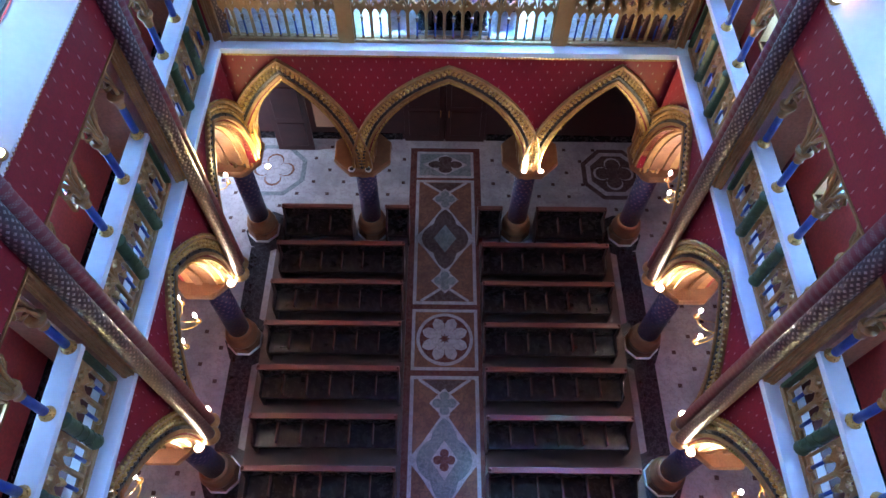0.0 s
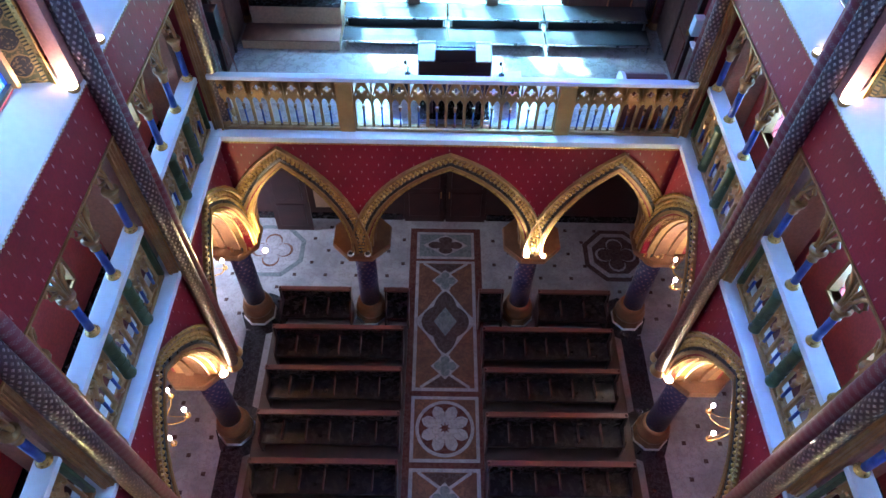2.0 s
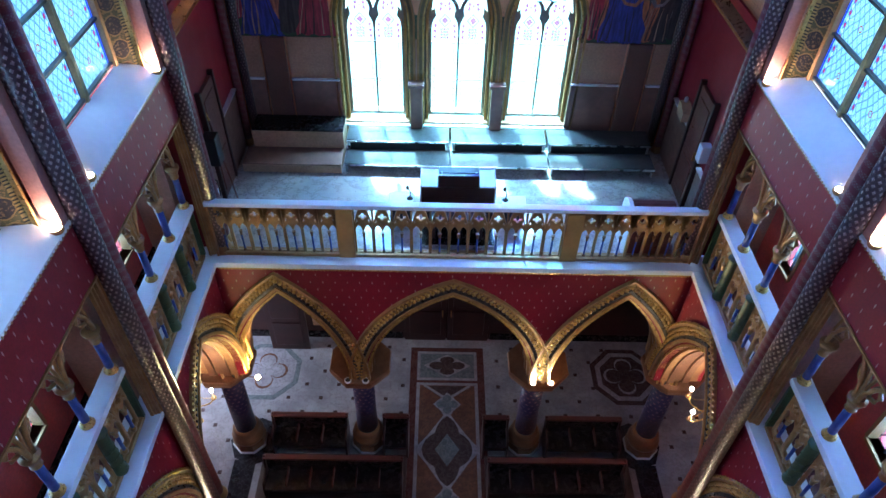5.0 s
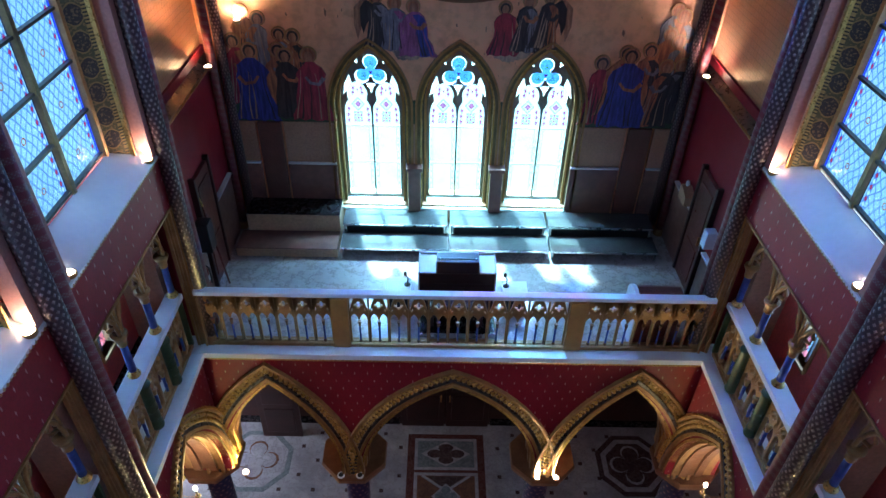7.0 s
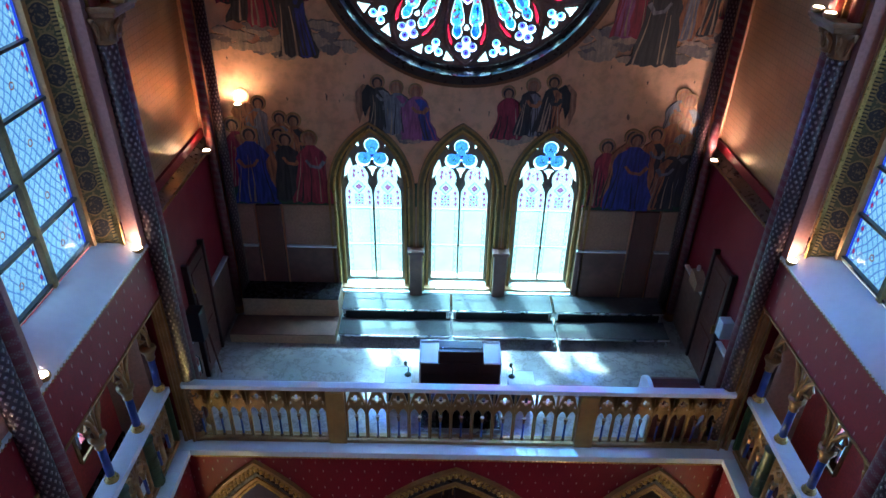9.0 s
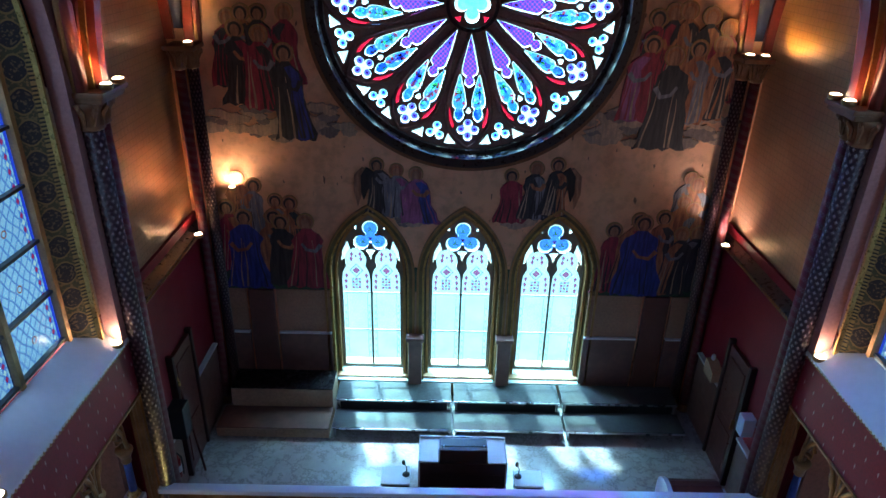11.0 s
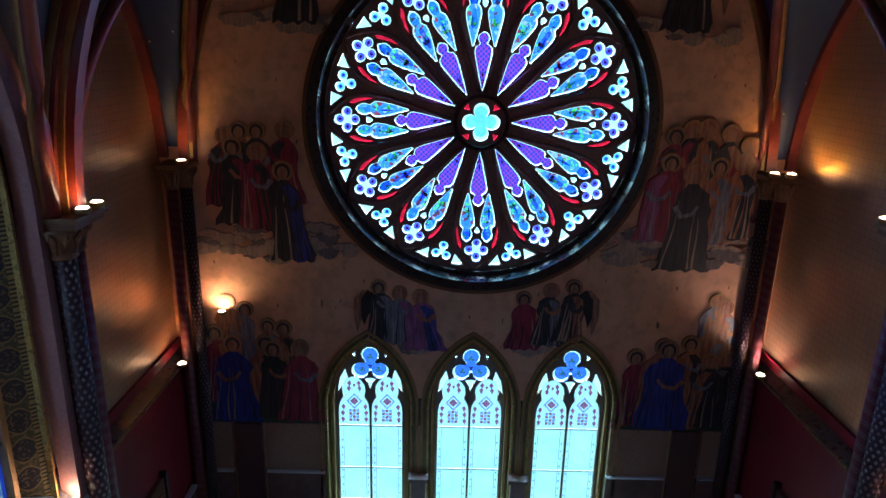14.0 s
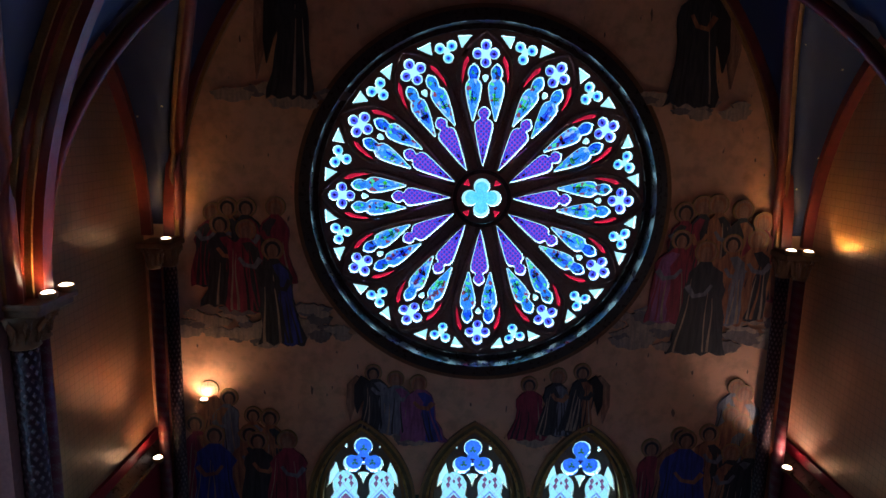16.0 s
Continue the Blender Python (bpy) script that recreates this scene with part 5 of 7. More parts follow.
# low groups at both sides: place, height, width, robe, mantle
LOW = ((-3.05, 8.72, 0.95, 0.40, 3, 3), (-2.80, 8.62, 0.95, 0.38, 5, 3), (-2.52, 8.42, 0.92, 0.36, 3, 5), (-2.28, 8.30, 1.02, 0.40, 3, 2), (-3.22, 8.10, 1.15, 0.42, 1, 3),
       (-2.68, 7.92, 1.20, 0.44, 3, 2), (-2.42, 7.86, 1.18, 0.42, 2, 2), (-2.98, 7.82, 1.30, 0.50, 0, 0), (-2.10, 7.84, 1.22, 0.54, 1, 1),
       (3.34, 8.95, 0.85, 0.34, 5, 3), (3.56, 8.78, 0.95, 0.36, 3, 5), (3.30, 8.55, 0.90, 0.36, 3, 3), (3.54, 8.36, 1.0, 0.40, 3, 5), (3.20, 8.14, 1.08, 0.38, 3, 2),
       (3.60, 7.90, 1.10, 0.44, 2, 5), (3.34, 7.84, 1.14, 0.46, 2, 3), (2.46, 7.86, 1.16, 0.46, 1, 1), (2.68, 8.02, 1.16, 0.40, 3, 1), (2.84, 7.82, 1.34, 0.62, 0, 0))
for x, z, h, w, m, k in LOW:
    robe(x, z, h, w, rb[m], None, True, 0, rb[k])
# small groups over the lancets
cloud(-0.56, 8.98, 0.36, 0.18, 8)
cloud(0.98, 8.98, 0.36, 0.18, 8)
for x, z, h, w, m in ((-0.98, 9.08, 0.82, 0.34, 2), (-0.72, 9.02, 0.80, 0.36, 5), (-0.40, 8.94, 0.84, 0.40, 4), (0.86, 8.98, 0.80, 0.38, 1), (1.18, 9.04, 0.86, 0.36, 2), (1.46, 9.10, 0.86, 0.34, 2)):
    robe(x, z, h, w, rb[m], None, True, -1 if x < -0.9 else 1 if x > 1.4 else 0)
# upper groups beside the rose, on clouds
cloud(-2.35, 10.42, 2.0, 0.62, 60)
cloud(2.85, 10.42, 2.0, 0.62, 60)
UPPER = ((-2.92, 10.86, 0.98, 0.36, 1, 2), (-2.66, 10.92, 0.98, 0.34, 3, 2), (-2.42, 10.94, 0.96, 0.34, 2, 1), (-2.18, 10.92, 1.0, 0.34, 1, 2), (-2.78, 10.62, 1.1, 0.44, 2, 1),
         (-2.46, 10.56, 1.1, 0.42, 1, 2), (-2.10, 10.16, 1.30, 0.46, 2, 0),
         (2.52, 10.86, 1.10, 0.36, 1, 2), (2.76, 10.94, 1.10, 0.34, 2, 1), (3.0, 10.98, 1.08, 0.34, 3, 2), (3.24, 10.92, 1.08, 0.34, 2, 3), (3.46, 10.80, 1.06, 0.36, 1, 3),
         (2.50, 10.52, 1.12, 0.46, 1, 4), (3.34, 10.56, 1.1, 0.42, 3, 2), (3.08, 10.50, 1.1, 0.40, 3, 5), (2.84, 10.14, 1.40, 0.50, 2, 2))
for x, z, h, w, m, k in UPPER:
    robe(x, z, h, w, rb[m], None, True, 0, rb[k])
# highest groups
cloud(-2.1, 13.05, 1.3, 0.3, 12)
cloud(2.6, 13.05, 1.3, 0.3, 12)
for x, m, g in ((-1.98, 2, -1), (2.52, 2, 1)):
    robe(x, 13.05, 1.5, 0.42, rb[m], 0.0, True, g, rb[2])


# ---- vault ribs ----
RIB = worn("red_brown_rib", (0.24, 0.036, 0.03), (0.16, 0.026, 0.022), 0.4, big=3, fine=30)
for c in BAYS[:3]:
    rb_ = tagged(empty("vault_rib"), "moulded red and gold transverse vault rib", "rib", kind="structure")
    A, RI = HW - 0.16, 4.4
    for name, o0, o1, y0, y1, mt in (("inner_roll", -0.02, 0.10, -0.06, 0.06, RIB), ("gold_fillet", 0.05, 0.13, 0.06, 0.085, GOLD), ("gold_fillet", 0.05, 0.13, -0.085, -0.06, GOLD),
                                     ("order", 0.10, 0.22, -0.13, 0.13, RIB), ("gold_fillet", 0.14, 0.24, 0.13, 0.15, GOLD), ("gold_fillet", 0.14, 0.24, -0.15, -0.13, GOLD), ("backing", 0.20, 0.40, -0.17, 0.17, RIB)):
        part(name, band(bmesh.new(), arch(AX, A, SPRING, RI, o0, 24), arch(AX, A, SPRING, RI, o1, 24), c + 0.06 + y0, c + 0.06 + y1, along_x), mt, rb_)


def groin(s, c0, c1):
    """Diagonal rib from the springing at c0 towards the crown of the bay c0..c1."""
    m, a = (c0 + c1) / 2, abs(c1 - c0) / 2
    pts = []
    for i in range(15):
        y = c0 + (m - c0) * i / 14 * 0.98
        z = arch_z(y, m, a, 0, 2.6)
        W, H = HW + 0.04, 4.6
        R = (W * W + H * H) / (2 * W)
        d = math.sqrt(max(R * R - z * z, 0)) - (R - W)
        pts.append((AX + s * (d - 0.10), y, SPRING + z - 0.03))
    return pts


for s in (-1, 1):
    for c0, c1 in ((8.75, YW), (YW, 8.75), (8.45, BAYS[1] + 0.1), (BAYS[1] + 0.1, 8.45)):
        dr = tagged(empty("diagonal_rib"), "slender red and gold diagonal vault rib", "rib", kind="structure")
        pts = groin(s, c0, c1)
        part("roll", tube(pts, 0.055, 8), RIB, dr, "", True)
        part("fillet", tube([(x + 0.05 * s, y, z + 0.03) for x, y, z in pts], 0.05, 6), GOLD, dr, "gilded fillet", True)
    f = along_y(s)
    wr = tagged(empty("wall_rib"), "dark red rib along the gold wall", "rib", kind="structure")
    part("roll", band(bmesh.new(), arch((8.65 + YW) / 2, (YW - 8.65) / 2, SPRING, 2.5, -0.06), arch((8.65 + YW) / 2, (YW - 8.65) / 2, SPRING, 2.5, 0.06), EW, EW + 0.14, f), RIB, wr)
wr = tagged(empty("wall_rib"), "dark red rib along the end wall", "rib", kind="structure")
part("roll", band(bmesh.new(), arch(AX, HW - 0.05, SPRING, 4.5, 0.0, 24), arch(AX, HW - 0.05, SPRING, 4.5, 0.12, 24), YW - 0.12, YW, along_x), RIB, wr)
part("fillet", band(bmesh.new(), arch(AX, HW - 0.05, SPRING, 4.5, -0.04, 24), arch(AX, HW - 0.05, SPRING, 4.5, -0.003, 24), YW - 0.08, YW - 0.03, along_x), GOLD, wr)


# ---- wall shafts with capitals ----
def capital(parent, x, y, w, z0, mt):
    """Leafy bell and moulded abacus."""
    bm = lathe([(w, z0), (w * 1.25, z0 + 0.02), (w * 1.05, z0 + 0.05), (w * 1.15, z0 + 0.16), (w * 1.7, z0 + 0.25)], 14, x, y)
    part("bell", bm, mt, parent, "", True)
    for k in range(8):
        a = TAU * k / 8
        cx, cy = math.cos(a), math.sin(a)
        part("leaf", tube([(x + w * 1.05 * cx, y + w * 1.05 * cy, z0 + 0.05), (x + w * 1.35 * cx, y + w * 1.35 * cy, z0 + 0.17), (x + w * 1.95 * cx, y + w * 1.95 * cy, z0 + 0.235), (x + w * 1.9 * cx, y + w * 1.9 * cy, z0 + 0.19)], [0.02, 0.028, 0.024, 0.012], 6), mt, parent)


def shaft(x, y, r, z0, mt, label):
    th = tagged(empty("wall_shaft", pose(x, y, 0)), label, "shaft", "wall shafts")
    part("shaft", lathe([(r, z0 + 0.12), (r, 11.12)], 20), mt, th, "", True)
    part("foot", lathe([(r * 1.5, z0), (r * 1.55, z0 + 0.04), (r * 1.2, z0 + 0.07), (r * 1.25, z0 + 0.10), (r, z0 + 0.125)], 16), GOLD, th, "gilded moulded foot", True)
    capital(th, 0, 0, r, 11.10, BRONZE)
    return th


DARK_LABEL = "dark purple shaft covered with pale raised lozenges"
RED_LABEL = "dark red shaft with faint spiral bands of small knots"
for s in (-1, 1):
    for i, c in enumerate(BAYS[:4]):
        z0 = GZ if i == 0 else SSP + 0.02
        shaft(AX + s * (HW - 0.06), c - 0.10, 0.095, z0, SHAFT_DARK, DARK_LABEL)
        shaft(AX + s * (HW - 0.03), c + 0.11, 0.085, z0, SHAFT_RED, RED_LABEL)
        ab = tagged(empty("abacus"), "moulded bronze-gilt abacus carrying the vault ribs", "capital", "shaft abaci")
        x0, x1 = sorted((AX + s * (HW - 0.27), AX + s * (HW + 0.05)))
        part("slab", abox(x0, x1, c - 0.22, c + 0.30, 11.40, SPRING, 0.015), BRONZE, ab)
        part("neck", abox(x0 + 0.03, x1 - 0.03, c - 0.20, c + 0.28, 11.35, 11.40, 0.012), BRONZE, ab)
    shaft(AX + s * (HW + 0.02), YW - 0.10, 0.075, GZ, SHAFT_DARK, DARK_LABEL)
    shaft(AX + s * (HW + 0.14), YW - 0.24, 0.065, GZ, SHAFT_RED, RED_LABEL)
    ab = tagged(empty("abacus"), "moulded bronze-gilt abacus carrying the vault ribs", "capital", "shaft abaci")
    x0, x1 = sorted((AX + s * (HW - 0.13), AX + s * (HW + 0.26)))
    part("slab", abox(x0, x1, YW - 0.42, YW, 11.36, SPRING - 0.03, 0.015), BRONZE, ab)


# ---- nave columns ----
def column(x, y, top):
    th = tagged(empty("column", pose(x, y, 0)), "round purple patterned column with brown octagonal capital", "column", "nave columns")
    part("plinth", lathe([(0.37, 0.0), (0.37, 0.05), (0.355, 0.06)], 8, turn=math.pi / 8), WHITE, th, "octagonal pale marble edge")
    part("plinth_block", lathe([(0.345, 0.06), (0.345, 0.22), (0.33, 0.25)], 8, turn=math.pi / 8), BRONZE, th, "octagonal brown plinth")
    part("base", lathe([(0.32, 0.25), (0.335, 0.34), (0.31, 0.42), (0.265, 0.46), (0.285, 0.54), (0.26, 0.60), (0.225, 0.63)], 20), BRONZE, th, "brown gilt moulded base", True)
    part("shaft", lathe([(0.215, 0.62), (0.21, top - 0.55)], 24), SHAFT_PURPLE, th, "purple shaft with raised pattern", True)
    part("neck", lathe([(0.215, top - 0.58), (0.255, top - 0.55), (0.255, top - 0.51), (0.22, top - 0.48)], 20), BRONZE, th, "", True)
    part("capital", lathe([(0.22, top - 0.50), (0.27, top - 0.44), (0.44, top - 0.26), (0.58, top - 0.16), (0.60, top - 0.06), (0.58, top)], 8, turn=math.pi / 8), BRONZE, th, "brown octagonal flaring capital")
    return th


for sx in (-1, 1):
    column(AX + sx * 1.64, YF + 0.42, ESP)
    for c in (8.62, 5.85, 3.1, 0.35):
        column(AX + sx * 4.16, c + 0.05, SSP if c < 8 else ESP)


# ---- end balustrade ----
def cell_holes(u0, u1, z0, z1):
    w = u1 - u0
    h = z1 - z0
    out = []
    m, sp = (u0 + u1) / 2, z0 + h * 0.52
    a = (w * 0.42 - 0.013) / 2
    # one opening below, which parts over the colonnette into two small pointed heads
    out.append([(m - w * 0.42, z0 + 0.03)] + arch(m - 0.013 - a, a, sp, a * 2.1, 0, 6) + arch(m + 0.013 + a, a, sp, a * 2.1, 0, 6) + [(m + w * 0.42, z0 + 0.03)])
    out.append(foil(m, z0 + h * 0.825, w * 0.245, 4, 5, 0))
    for d in (-1, 1):
        out.append([(m + d * w * 0.455, z1 - 0.018), (m + d * w * 0.15, z1 - 0.018), (m + d * w * 0.27, z0 + h * 0.91), (m + d * w * 0.37, z0 + h * 0.80), (m + d * w * 0.455, z0 + h * 0.69)])
        out.append([(m + d * w * 0.40, z0 + h * 0.665), (m + d * w * 0.27, z0 + h * 0.715), (m + d * w * 0.31, z0 + h * 0.77)])
    return out


def balustrade():
    th = tagged(empty("balustrade"), "gilded gothic balustrade with blue colonnettes and pale marble rail", "balustrade")
    y = YE + 0.24
    z0, z1 = GZ + 0.03, 6.76
    part("rail", abox(AX - HW, AX + HW, y - 0.085, y + 0.03, 6.78, 6.85, 0.012), WHITE, th, "pale marble handrail")
    part("base_rail", abox(AX - HW, AX + HW, y - 0.07, y + 0.07, GZ, GZ + 0.055, 0.008), GOLD, th)
    part("top_bar", abox(AX - HW, AX + HW, y - 0.045, y + 0.045, 6.745, 6.778, 0.006), GOLD, th)
    col = cap = foot = None
    for x0, x1, n in ((AX - HW + 0.02, -1.53, 7), (-1.29, 1.765, 11), (2.009, AX + HW - 0.02, 7)):
        for k in range(n):
            a, b = x0 + (x1 - x0) * k / n, x0 + (x1 - x0) * (k + 1) / n
            me = plate("tracery_panel", [(a, z0), (b, z0), (b, z1), (a, z1)], cell_holes(a, b, z0, z1), 0.05, 0.006, GOLD, lambda u, v, z: (u, y + v, z))
            part("tracery_panel", me, GOLD, th)
            m = (a + b) / 2
            if col is None:
                bm = lathe([(0.014, 0.03), (0.013, 0.32)], 8)
                col = mesh_of(bm, "colonnette")
                col.materials.append(BLUE)
            ob = part("colonnette", col, BLUE, th, "slim blue painted colonnette")
            ob.location = (m, y, z0 + 0.02)
            if cap is None:
                cap = mesh_of(lathe([(0.013, 0.31), (0.018, 0.325), (0.016, 0.34), (0.026, 0.385), (0.027, 0.40)], 8), "capital")
                foot = mesh_of(lathe([(0.027, 0.0), (0.026, 0.02), (0.017, 0.035), (0.014, 0.045)], 8), "foot")
                cap.materials.append(BRONZE)
                foot.materials.append(BRONZE)
            for nm, me in (("capital", cap), ("foot", foot)):
                part(nm, me, BRONZE, th, "red-brown gilt " + nm).location = ob.location
    for x0, x1 in ((-1.53, -1.29), (1.765, 2.009)):
        part("post", abox(x0, x1, y - 0.085, y + 0.04, GZ, 6.755, 0.012), POST_GOLD, th, "plain gold painted post")
    for s in (-1, 1):
        a, b = sorted((AX + s * HW, AX + s * (HW - 0.03)))
        part("end_post", abox(a, b, y - 0.10, y + 0.10, GZ, 6.755, 0.006), GOLD, th)


balustrade()


# ---- gallery screens at the sides ----
def screen(s):
    f = along_y(s)
    y0, y1 = bays[s, 0]
    th = tagged(empty("gallery_screen"), "gilded gallery screen with green posts, blue colonnettes and pale rail", "balustrade", "gallery screens")
    v = HW + 0.23
    ya, yb = y0 + 0.11, y1 - 0.11
    step = (yb - ya) / 3

    def bx(name, u0, u1, v0, v1, z0, z1, mt, label="", bev=0.008):
        x0, x1 = sorted((AX + s * v0, AX + s * v1))
        return part(name, abox(x0, x1, u0, u1, z0, z1, bev), mt, th, label)

    bx("rail", ya, yb, v - 0.11, v + 0.11, 6.76, 6.85, WHITE, "pale marble handrail", 0.012)
    bx("base_rail", ya, yb, v - 0.06, v + 0.06, GZ, GZ + 0.07, GOLD)
    bx("top_bar", ya, yb, v - 0.05, v + 0.05, 6.69, 6.757, GOLD)
    for k in range(4):
        m = ya + step * k
        x = AX + s * (v - 0.05)
        if k in (1, 2):
            part("post", lathe([(0.075, GZ + 0.07), (0.085, GZ + 0.10), (0.07, GZ + 0.14), (0.07, 6.62), (0.085, 6.66), (0.085, 6.69)], 12, x, m), GREEN, th, "stout green painted post with spiral fillet", True)
            turns = [(x + 0.072 * math.cos(q * 0.9), m + 0.072 * math.sin(q * 0.9), GZ + 0.14 + 0.48 * q / 24 * 1.0) for q in range(25)]
            part("spiral", tube(turns, 0.010, 5), GREEN, th)
        else:
            bx("half_post", m - (0.04 if k else 0), m + (0 if k else 0.04), v - 0.08, v + 0.02, GZ + 0.07, 6.69, GREEN, "green painted half post")
        # upper colonnette with gilded foot and capital
        mm = min(max(m, ya + 0.05), yb - 0.05)
        xx = AX + s * v
        part("colonnette", lathe([(0.045, 6.90), (0.043, 7.36)], 12, xx, mm), BLUE, th, "blue painted colonnette", True)
        part("foot", lathe([(0.075, 6.85), (0.08, 6.87), (0.055, 6.895), (0.06, 6.915), (0.045, 6.93)], 12, xx, mm), GILT, th, "gilded foot", True)
        part("capital", lathe([(0.045, 7.34), (0.06, 7.36), (0.05, 7.38), (0.065, 7.44), (0.095, 7.50), (0.095, 7.53)], 12, xx, mm), GOLD, th, "gilded leafy capital", True)
    z0, z1 = GZ + 0.07, 6.69
    for k in range(3):
        a, b = ya + step * k + 0.075, ya + step * (k + 1) - 0.075
        w = b - a
        holes = cell_holes(a, a + w / 2, z0, z1) + cell_holes(a + w / 2, b, z0, z1)
        part("tracery_panel", plate("tracery_panel", [(a, z0), (b, z0), (b, z1), (a, z1)], holes, 0.06, 0.008, GOLD, lambda u, q, z: f(u, v + q, z)), GOLD, th)
        for c in (a + w * 0.25, a + w * 0.75):
            part("small_colonnette", lathe([(0.021, z0 + 0.07), (0.020, z0 + 0.36)], 10, AX + s * (v - 0.02), c), BLUE, th, "short blue colonnette", True)
            part("small_capital", lathe([(0.02, z0 + 0.34), (0.028, z0 + 0.355), (0.025, z0 + 0.38), (0.042, z0 + 0.43), (0.044, z0 + 0.45)], 10, AX + s * (v - 0.02), c), GOLD, th, "gilded capital", True)
            part("small_foot", lathe([(0.034, z0 + 0.01), (0.036, z0 + 0.05), (0.022, z0 + 0.08)], 10, AX + s * (v - 0.02), c), GOLD, th, "", True)
        # tracery above: pointed cusped arch
        a, b = ya + step * k, ya + step * (k + 1)
        c, h = (a + b) / 2, step / 2
        top = LINTEL - 0.115
        ar = arch(c, h - 0.035, 7.53, 0.52, 0, 8)
        part("arch_rib", tube([f(u, v - 0.03, z) for u, z in ar], 0.026, 6), GOLD, th, "gilded pointed rib", True)
        part("arch_rib", tube([f(u, v + 0.02, z) for u, z in arch(c, h - 0.02, 7.53, 0.54, 0, 8)], 0.03, 6), BRONZE, th, "", True)
        for sd in (-1, 1):
            e = a if sd < 0 else b
            part("fan_rib", tube([f(u, v - 0.015, z) for u, z in ((e - sd * 0.012, 7.53), (e - sd * 0.02, 7.75), (e - sd * 0.05, 7.93), (e - sd * 0.10, top))], 0.02, 6), GOLD, th, "gilded rib rising to the lintel", True)
            cus = [(c + sd * (h - 0.07), 7.66), (c + sd * (h - 0.16), 7.70), (c + sd * (h - 0.19), 7.79), (c + sd * (h - 0.13), 7.86), (c + sd * (h - 0.17), 7.90)]
            part("cusp", tube([f(u, v, z) for u, z in cus], [0.024, 0.022, 0.024, 0.016, 0.008], 6), GOLD, th, "gilded curling cusp", True)
            ring = circle(c + sd * (h - 0.115), top - 0.085, 0.05, 12)
            part("eyelet", tube([f(u, v, z) for u, z in ring + ring[:1]], 0.011, 5), GOLD, th)
    return th


for s in (-1, 1):
    th = screen(s)
    for i in (1, 2):
        copy_thing(th, pose(0, -2.75 * i, 0))


# ---- pews ----
def pew(x0, x1, y, seats, front=True):
    th = tagged(empty("pew", pose(x0, y, 0)), "dark wooden pew with red-brown top rail and seat dividers", "pew", "nave pews")
    w = x1 - x0
    part("backrest", abox(0.03, w - 0.03, -0.025, 0.02, 0.12, 0.86, 0.006), BLACK_WOOD, th)
    part("top_rail", abox(-0.02, w + 0.02, -0.055, 0.05, 0.86, 0.91, 0.012), RAIL_WOOD, th, "red-brown polished top rail")
    if front:
        part("seat", abox(0.03, w - 0.03, -0.45, -0.027, 0.41, 0.45, 0.008), BLACK_WOOD, th, "black varnished seat")
        part("apron", abox(0.03, w - 0.03, -0.43, -0.40, 0.30, 0.41, 0.004), WOOD, th)
        for k in range(1, seats):
            m = w * k / seats
            part("divider", abox(m - 0.011, m + 0.011, -0.40, -0.03, 0.452, 0.60, 0.006), RAIL_WOOD, th, "thin red-brown seat divider")
    for m, nm in ((0.0, 0), (w - 0.03, 1)):
        bm = bmesh.new()
        prof = [(-0.46 if front else -0.06, 0.0), (-0.46 if front else -0.06, 0.42), (-0.40 if front else -0.06, 0.60), (-0.12, 0.68), (-0.06, 0.90), (0.05, 0.90), (0.06, 0.0)]
        if not front:
            prof = [(-0.08, 0.0), (-0.08, 0.90), (0.06, 0.90), (0.06, 0.0)]
        a = [bm.verts.new((m, q, z)) for q, z in prof]
        b = [bm.verts.new((m + 0.035, q, z)) for q, z in prof]
        bm.faces.new(a)
        bm.faces.new(b[::-1])
        for i in range(len(a)):
            j = (i + 1) % len(a)
            bm.faces.new((a[i], a[j], b[j], b[i]))
        part("end_panel", bm, WOOD, th, "shaped pew end")
        part("finial", lathe([(0.028, 0.90), (0.034, 0.925), (0.02, 0.95), (0.004, 0.965)], 8, m + 0.017, 0.0), RAIL_WOOD, th)
    return th


PEW_Y = [7.79 - 0.945 * k for k in range(10)]
for x0, x1 in ((-3.38, -0.68), (1.0, 3.7)):
    first = pew(x0, x1, PEW_Y[0], 6)
    for y in PEW_Y[1:]:
        copy_thing(first, pose(x0, y, 0))
for x0, x1 in ((-3.4, -1.86), (-1.12, -0.60), (0.94, 1.46), (2.24, 3.78)):
    pew(x0, x1, 8.75, 3 if x1 - x0 > 1 else 1)

# wooden platforms under the pews
PLANK = worn("worn_floor_boards", (0.085, 0.05, 0.045), (0.05, 0.03, 0.028), 0.4, big=2.5, fine=18)
for x0, x1 in ((-3.62, -0.62), (1.0, 4.0)):
    tagged(part("pew_platform", abox(x0, x1, -3.0, 8.35, 0.0, 0.03, 0.006), PLANK), "worn brown board platform under the pews", "platform", kind="structure")


# ---- inlaid floor ----
def slab(name, pts, z, mt, parent, label=""):
    """One piece of inlay, a few millimetres thick."""
    bm = bmesh.new()
    a = [bm.verts.new((x, y, z)) for x, y in pts]
    b = [bm.verts.new((x, y, 0.0)) for x, y in pts]
    bm.faces.new(a)
    for i in range(len(a)):
        j = (i + 1) % len(a)
        bm.faces.new((a[i], a[j], b[j], b[i]))
    return part(name, bm, mt, parent, label)


def rect(x0, x1, y0, y1):
    return [(x0, y0), (x1, y0), (x1, y1), (x0, y1)]


def dia(cx, cy, a, b):
    return [(cx - a, cy), (cx, cy - b), (cx + a, cy), (cx, cy + b)]


